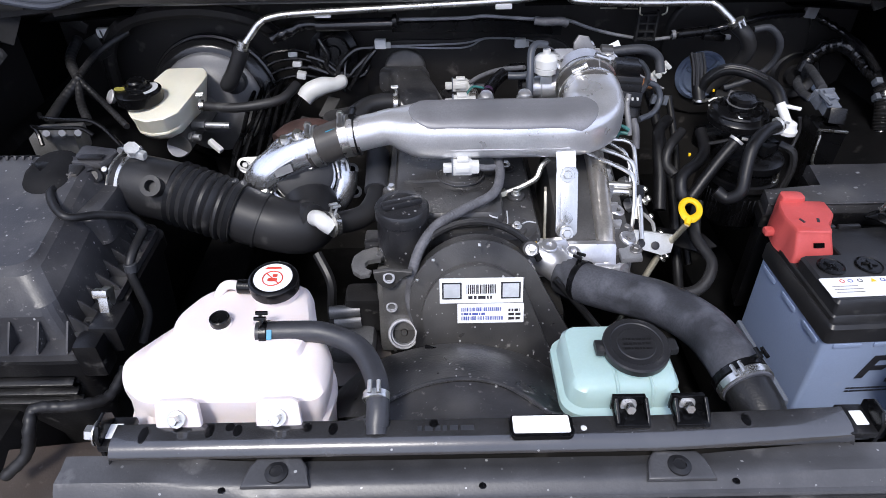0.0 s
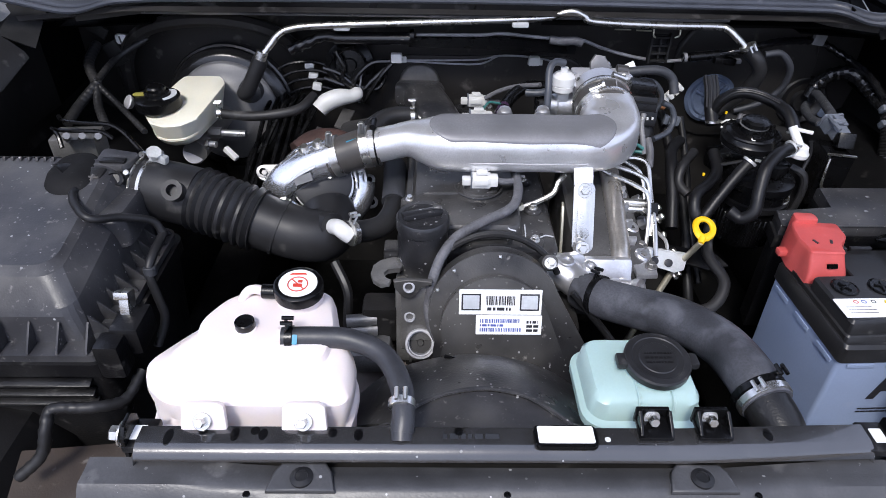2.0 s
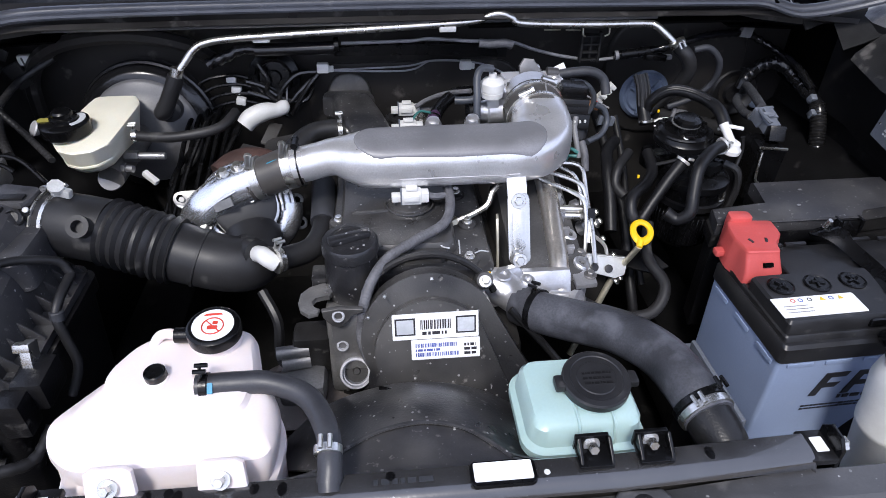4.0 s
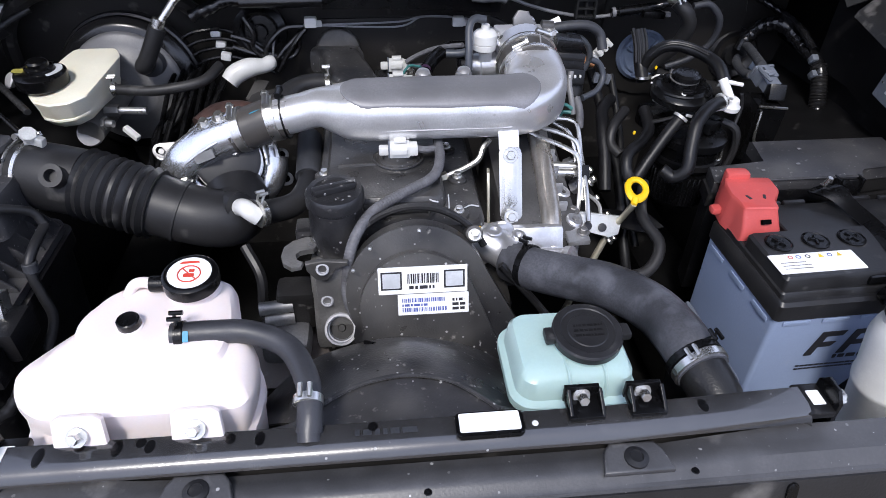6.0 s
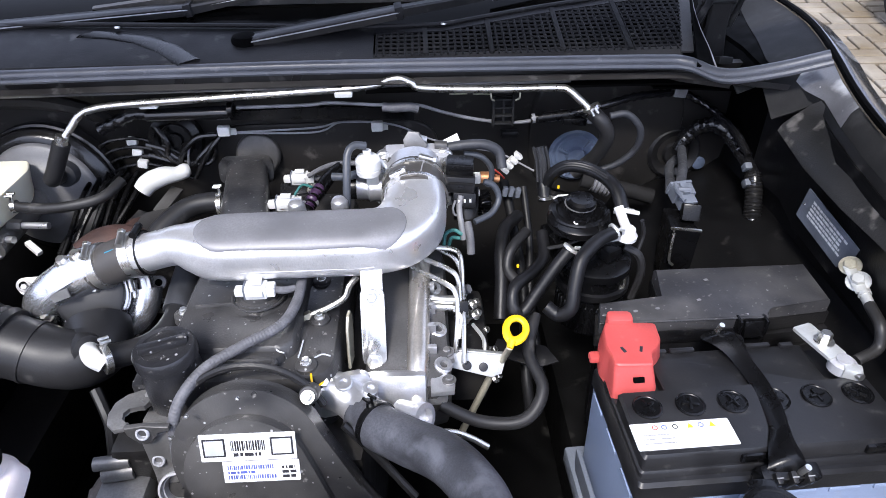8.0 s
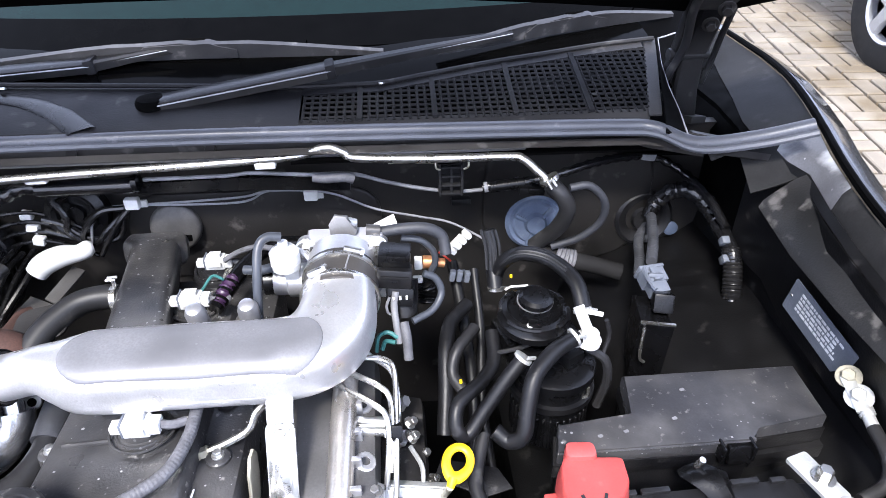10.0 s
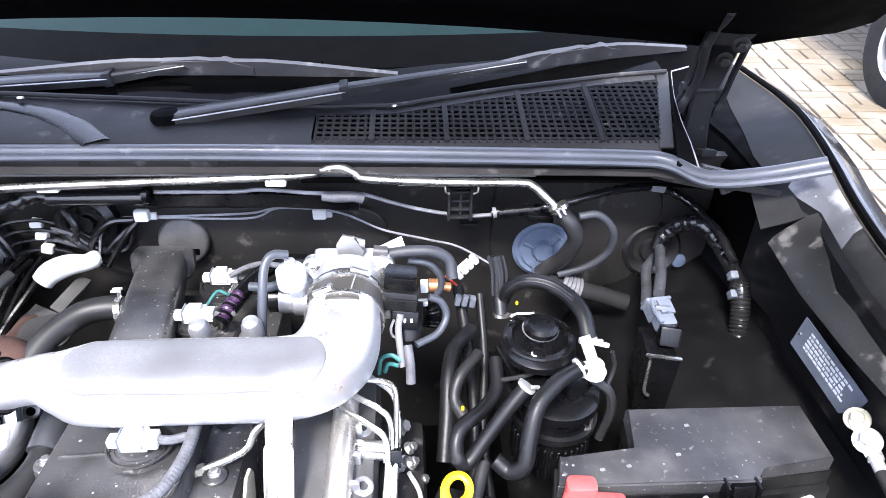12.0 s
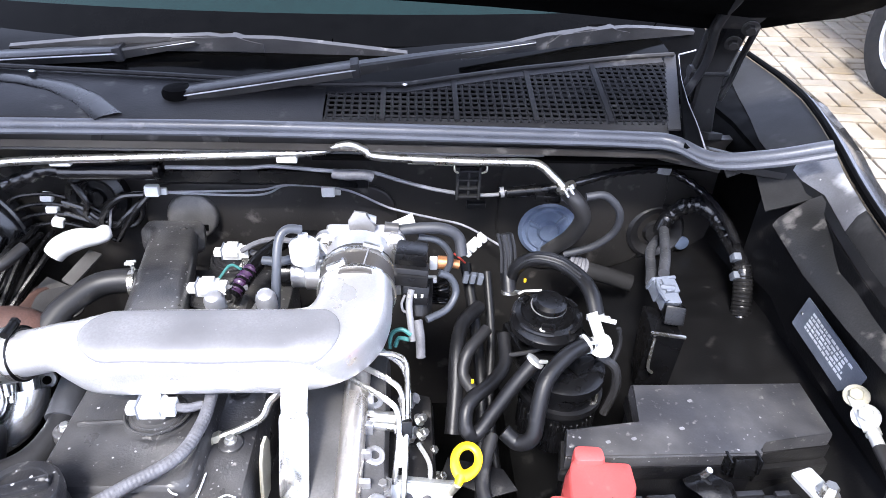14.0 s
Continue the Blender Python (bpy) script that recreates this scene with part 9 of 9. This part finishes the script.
for q in ((-0.155, 1.235, 0.948), (0.118, 1.260, 0.937), (-0.685, 1.250, 0.973)):
    c = thing("line_clip", q, "white plastic clip on the firewall", "clip", "white clips")
    part("jaw", box(Vector(q), (0.022, 0.014, 0.018), bevel=0.003), WHITE, c)
    part("foot", box(Vector(q) + Vector((0.004, 0.009, -0.006)), (0.030, 0.006, 0.012), bevel=0.002), WHITE, c)
for k, pts in enumerate(([(-0.168, 1.232, 0.942), (-0.205, 1.228, 0.938), (-0.238, 1.225, 0.905), (-0.240, 1.222, 0.876)], [(-0.165, 1.236, 0.936), (-0.185, 1.230, 0.915), (-0.210, 1.225, 0.880), (-0.222, 1.222, 0.862)],
                          [(-0.300, 1.238, 0.925), (-0.268, 1.234, 0.915), (-0.240, 1.230, 0.895), (-0.200, 1.232, 0.885), (-0.182, 1.236, 0.900), (-0.176, 1.238, 0.930)], [(-0.300, 1.236, 0.905), (-0.262, 1.232, 0.893), (-0.225, 1.228, 0.885), (-0.205, 1.230, 0.902), (-0.178, 1.236, 0.925)],
                          [(-0.272, 1.232, 0.960), (-0.258, 1.228, 0.930), (-0.262, 1.226, 0.905), (-0.235, 1.226, 0.880)])):
    wire(pts, 0.0048, GLOSS, "brake_line", "glossy black coated line looping by the white clips", "brake line", "looped lines", seg=8)
for dz in (0.0, -0.009):
    wire([(-0.229, 1.220, 0.887), (-0.221, 1.235, 0.926), (-0.197, 1.240, 0.938), (-0.161, 1.245, 0.939), (0.0, 1.258, 0.938 + dz), (0.054, 1.262, 0.946), (0.146, 1.262, 0.938), (0.219, 1.258, 0.907), (0.295, 1.255, 0.889), (0.348, 1.250, 0.877), (0.410, 1.230, 0.849)], 0.0020, EDGE_PALE, "brake_line", "thin grey metal line running across the firewall", "brake line", "firewall lines", seg=6)

# ---- pipes and loom under the scuttle lip ----
ac = thing("cooling_pipe", (0.06, 1.17, 1.0), "bright bent aluminium pipe along the firewall", "pipe")
part("pipe", tube([(-0.398, 1.150, 0.972), (-0.377, 1.160, 0.996), (-0.362, 1.166, 1.012), (-0.341, 1.170, 1.021), (-0.289, 1.172, 1.027), (-0.122, 1.174, 1.034), (0.063, 1.174, 1.042), (0.125, 1.174, 1.047), (0.147, 1.174, 1.055), (0.167, 1.172, 1.058), (0.186, 1.170, 1.051), (0.206, 1.168, 1.042), (0.325, 1.165, 1.038), (0.424, 1.163, 1.038), (0.444, 1.158, 1.035), (0.460, 1.150, 1.023), (0.478, 1.142, 1.007)], 0.0062, 12), STEEL, ac)
for q in ((0.073, 1.175, 1.034), (-0.249, 1.178, 1.023)):
    part("pipe_clip", box(q, (0.030, 0.014, 0.010), bevel=0.003), WHITE, ac)
part("edge_sleeve", tube([(0.248, 1.185, 1.024), (0.278, 1.185, 1.024)], 0.0014, 6), STEEL_YELLOW, ac)
part("edge_sleeve", tube([(0.288, 1.185, 1.023), (0.316, 1.185, 1.022)], 0.0014, 6), STEEL_YELLOW, ac)
lm2 = thing("wiring_loom", (-0.1, 1.21, 0.97), "black wiring loom and tray along the firewall", "cable")
part("loom", tube([(-0.352, 1.200, 0.973), (-0.315, 1.200, 0.988), (-0.286, 1.205, 0.997), (-0.225, 1.205, 0.993), (-0.129, 1.205, 0.997)], 0.0105, 12, ridge=(0.02, 0.0012)), GLOSS, lm2)
part("sleeve", tube([(-0.267, 1.200, 0.996), (-0.127, 1.200, 0.997)], 0.0115, 12), GLOSS, lm2)
part("loom_tie", rod((-0.127, 1.197, 1.003), (-0.119, 1.197, 1.003), 0.0135, 12), PLASTIC_CLEAN, lm2)
bm = sheet([[Vector((-0.126, 1.215, 0.995)), Vector((-0.130, 1.215, 0.979))], [Vector((0.041, 1.218, 0.997)), Vector((0.039, 1.218, 0.976))], [Vector((0.188, 1.218, 0.991)), Vector((0.187, 1.218, 0.968))]], 0.008)
part("tray", bm, PLASTIC_CLEAN, lm2)
part("edge_wire", tube([(-0.115, 1.205, 1.003), (0.003, 1.205, 1.004), (0.045, 1.205, 1.007), (0.121, 1.205, 1.001), (0.189, 1.210, 0.997), (0.240, 1.215, 0.979), (0.294, 1.215, 0.965), (0.357, 1.215, 0.956), (0.410, 1.210, 0.962)], 0.0032, 8), PALE_GREY, lm2)
part("grey_joint", tube([(0.134, 1.200, 0.999), (0.155, 1.198, 0.997), (0.181, 1.198, 0.998), (0.194, 1.200, 0.993)], 0.008, 10), CONDUIT, lm2)
for x in (0.325, 0.359):
    part("holder_rail", box((x, 1.200, 0.986), (0.004, 0.012, 0.056), bevel=0.001), GUTTER, lm2)
for z in (1.006, 0.991, 0.976, 0.962):
    part("holder_bar", box((0.342, 1.201, z), (0.034, 0.010, 0.0035), bevel=0.001), GUTTER, lm2)
part("holder_back", box((0.342, 1.208, 0.984), (0.034, 0.004, 0.050), bevel=0.001), MATT, lm2)
part("holder_post", box((0.343, 1.202, 0.984), (0.004, 0.008, 0.044), bevel=0.001), GUTTER, lm2)
for x in (0.318, 0.366):
    part("holder_hook", tube([(x, 1.180, 1.032), (x, 1.176, 1.018), (x + (0.006 if x < 0.34 else -0.006), 1.180, 1.012)], 0.0016, 6), STEEL_YELLOW, lm2)
part("foil_sleeve", tube([(0.392, 1.205, 0.966), (0.415, 1.205, 0.970), (0.450, 1.203, 0.974)], 0.0075, 10), GLOSS, lm2)
for k, x in enumerate((0.394, 0.444)):
    part("sleeve_tape", tube([(x, 1.204, 0.967 + 0.006 * k), (x + 0.006, 1.204, 0.968 + 0.006 * k)], 0.0086, 10), PALE_GREY, lm2)
tagged(part("firewall_tab", box((0.364, 1.262, 0.913), (0.032, 0.016, 0.012), bevel=0.003), PLASTIC), "small black tab on the firewall", "clip")
bp = tagged(part("bellhousing_plug", lathe(Vector((-0.111, 1.250, 0.883)) + Vector((0, 0.02, 0)), (0, -1, 0.2), [(0.042, 0), (0.042, 0.006), (0.040, 0.010), (0.036, 0.012), (0.0, 0.013)], 26), BRACKET), "round dusty grey cover behind the engine", "cover")
part("slot", box((-0.100, 1.2545, 0.868), (0.030, 0.006, 0.010), rot=(0, 0, 0), bevel=0.001), VOID, bp)
tagged(part("column_grommet", lathe(Vector((-0.248, 1.250, 0.928)), (0, -1, 0.15), [(0.048, -0.01), (0.048, 0.01), (0.036, 0.016), (0.030, 0.012), (0.028, 0.004), (0.014, 0.004), (0.012, 0.012), (0, 0.012)], 28), PLASTIC_CLEAN), "large black rubber grommet in the firewall", "grommet", "grommets")
# tangle of dark cables behind the turbo
rng = random.Random(7)
for k in range(9):
    x0 = -0.40 + 0.012 * k
    wire([(x0, 1.23 + rng.uniform(-0.01, 0.01), 0.88 - rng.random() * 0.02), (x0 - 0.01, 1.17, 0.85 + rng.uniform(-0.02, 0.02)), (x0 - 0.02 - rng.random() * 0.04, 1.08, 0.80), (x0 - 0.03 - rng.random() * 0.05, 0.96, 0.72)], 0.0045, PLASTIC_CLEAN, "brake_line", "dark line running down behind the turbo", "brake line", "lines behind the turbo", seg=8)
wire([(0.335, 1.10, 0.90), (0.345, 1.03, 0.85), (0.350, 0.94, 0.80), (0.345, 0.84, 0.72), (0.35, 0.80, 0.66)], 0.0085, HOSE_WORN, "lower_hose", "dark hose running down between engine and filter", "hose", "lower hoses", seg=10)
wire([(0.365, 1.08, 0.90), (0.368, 1.01, 0.84), (0.362, 0.93, 0.78), (0.372, 0.85, 0.70)], 0.0065, HOSE_WORN, "lower_hose", "dark hose running down between engine and filter", "hose", "lower hoses", seg=10)
tagged(part("splash_plate", prism([(-0.045, -0.012), (0.02, -0.024), (0.05, -0.010), (0.03, 0.012), (-0.04, 0.014)], (0.335, 0.818, 0.780), (1, -0.25, 0), (0.2, 0.9, 0.3), 0.004, 0.001), PLASTIC), "small dark plate below the dipstick", "plate")
# low clutter below the duct
wire([(-0.22, 0.73, 0.83), (-0.20, 0.70, 0.80), (-0.20, 0.68, 0.75), (-0.17, 0.66, 0.74)], 0.007, RUBBER, "lower_hose", "dark hose below the white elbow", "hose", "lower hoses", seg=8)
# ---- outside: paving and the wheel of a parked car ----
def wheel(car, x, y, r=0.345):
    c = YARD @ Vector((x, y, r + 0.02))
    w = part("wheel", lathe(c + Vector((0.20, 0, 0)), (-1, 0, 0), [(r * 0.62, 0), (r * 0.93, 0.01), (r, 0.04), (r, 0.165), (r * 0.97, 0.19), (r * 0.82, 0.205), (r * 0.60, 0.20), (r * 0.58, 0.17), (r * 0.58, 0.08), (0.02, 0.08)], 48), TYRE, car, "black tyre")
    part("rim", lathe(c, (-1, 0, 0), [(r * 0.575, -0.05), (r * 0.60, -0.002), (r * 0.58, 0.003), (r * 0.54, -0.006), (r * 0.53, -0.05)], 48), RIM, w, "silver alloy rim")
    for k in range(5):
        a = radians(90 + 72 * k)
        d = Vector((0, math.cos(a), math.sin(a)))
        s = Vector((0, -math.sin(a), math.cos(a)))
        bm = loft([[c + d * rr + s * ww * sx + Vector((xx + dx, 0, 0)) for sx, dx in ((-1, 0.03), (1, 0.03), (0.8, 0), (-0.8, 0))] for rr, ww, xx in ((0.02, 0.05, -0.002), (r * 0.3, 0.036, -0.004), (r * 0.565, 0.040, 0.004))])
        part("spoke", bm, RIM, w)
    part("hub_cap", lathe(c, (-1, 0, 0), [(0.045, -0.02), (0.042, 0.008), (0.03, 0.012), (0, 0.013)], 24), RIM, w)
    return w
PC = Vector((2.960, 3.561, 0.285)) + Vector((-0.08, 0.07, 0))
car = thing("parked_car", (PC.x + 0.9, PC.y + 1.3, 0.25), "dark parked car with silver alloy wheels on the paving", "car")
for dy in (0.0, 2.6):
    wheel(car, PC.x, PC.y + dy)
rows = []
for x, k in ((PC.x + 0.02, 0.0), (PC.x + 0.10, 0.35), (PC.x + 0.5, 1.0), (PC.x + 1.3, 1.0), (PC.x + 1.7, 0.35), (PC.x + 1.78, 0.0)):
    rows.append([(x, PC.y + yy, 0.28 + zz + kk * k) for yy, zz, kk in ((-0.75, 0.40, 0.0), (-0.72, 0.70, 0.05), (0.3, 0.85, 0.08), (0.9, 0.95, 0.55), (2.4, 0.97, 0.55), (3.2, 0.90, 0.08), (3.3, 0.45, 0.0))])
part("body", sheet(rows, 0.02), PAINT, car, "dark body shell")
pav = tagged(new("pavement"), "cream paving blocks laid in basket weave, partly mossy", kind="structure")
pav.location = (3, 4, 0)
ORIGIN[pav.name] = Vector((3, 4, 0))
PL, PW = 0.20, 0.10
def paver_mesh():
    bm = bmesh.new()
    g = 0.016
    a, b, h = PL / 2 - g / 2, PW / 2 - g / 2, 0.03
    lower = [bm.verts.new(p) for p in ((-a, -b, 0), (a, -b, 0), (a, b, 0), (-a, b, 0))]
    k = 0.005
    upper = [bm.verts.new(p) for p in ((-a + k, -b + k, h), (a - k, -b + k, h), (a - k, b - k, h), (-a + k, b - k, h))]
    mid = [bm.verts.new(p) for p in ((-a, -b, h - k), (a, -b, h - k), (a, b, h - k), (-a, b, h - k))]
    for i in range(4):
        j = (i + 1) % 4
        bm.faces.new((lower[i], lower[j], mid[j], mid[i]))
        bm.faces.new((mid[i], mid[j], upper[j], upper[i]))
    bm.faces.new(upper)
    me = bpy.data.meshes.new("paving_block")
    bmesh.ops.recalc_face_normals(bm, faces=bm.faces)
    bm.to_mesh(me)
    bm.free()
    me.materials.append(PAVER)
    return me
block = paver_mesh()
rng = random.Random(3)
spots = []
# basket weave: pairs of blocks, turned by a quarter from square to square
ROT = radians(-8)
for i in range(-48, 49):
    for j in range(-48, 49):
        for k in (-0.5, 0.5):
            lying = (i + j) % 2 == 0
            gx, gy = i * PL + (0 if lying else k * PW), j * PL + (k * PW if lying else 0)
            x = 4.2 + gx * math.cos(ROT) - gy * math.sin(ROT)
            y = 5 + gx * math.sin(ROT) + gy * math.cos(ROT)
            if -3.5 < x < 8.5 and -3.0 < y < 11:
                spots.append((x, y, ROT + (0.0 if lying else math.pi / 2)))
spots.sort(key=lambda s: (s[0] - 1.9) ** 2 + (s[1] - 2.6) ** 2)
verts, faces = [], []
for n, (x, y, a) in enumerate(spots):
    m = YARD @ Matrix.Translation((x, y, rng.uniform(-0.003, 0.003))) @ Matrix.Rotation(a + rng.uniform(-0.015, 0.015), 4, "Z")
    if n < 300:
        ob = new("paving_block", block)
        ob.parent = pav
        ob.matrix_basis = Matrix.Translation(-ORIGIN[pav.name]) @ m
    else:
        k = len(verts)
        verts += [tuple(m @ v.co) for v in block.vertices]
        faces += [tuple(k + v for v in p.vertices) for p in block.polygons]
me = bpy.data.meshes.new("far_paving")
me.from_pydata([(x - 3, y - 4, z) for x, y, z in verts], [], faces)
me.materials.append(PAVER)
fp_ob = new("far_paving", me)
fp_ob.parent = pav
tagged(fp_ob, kind="stuff")
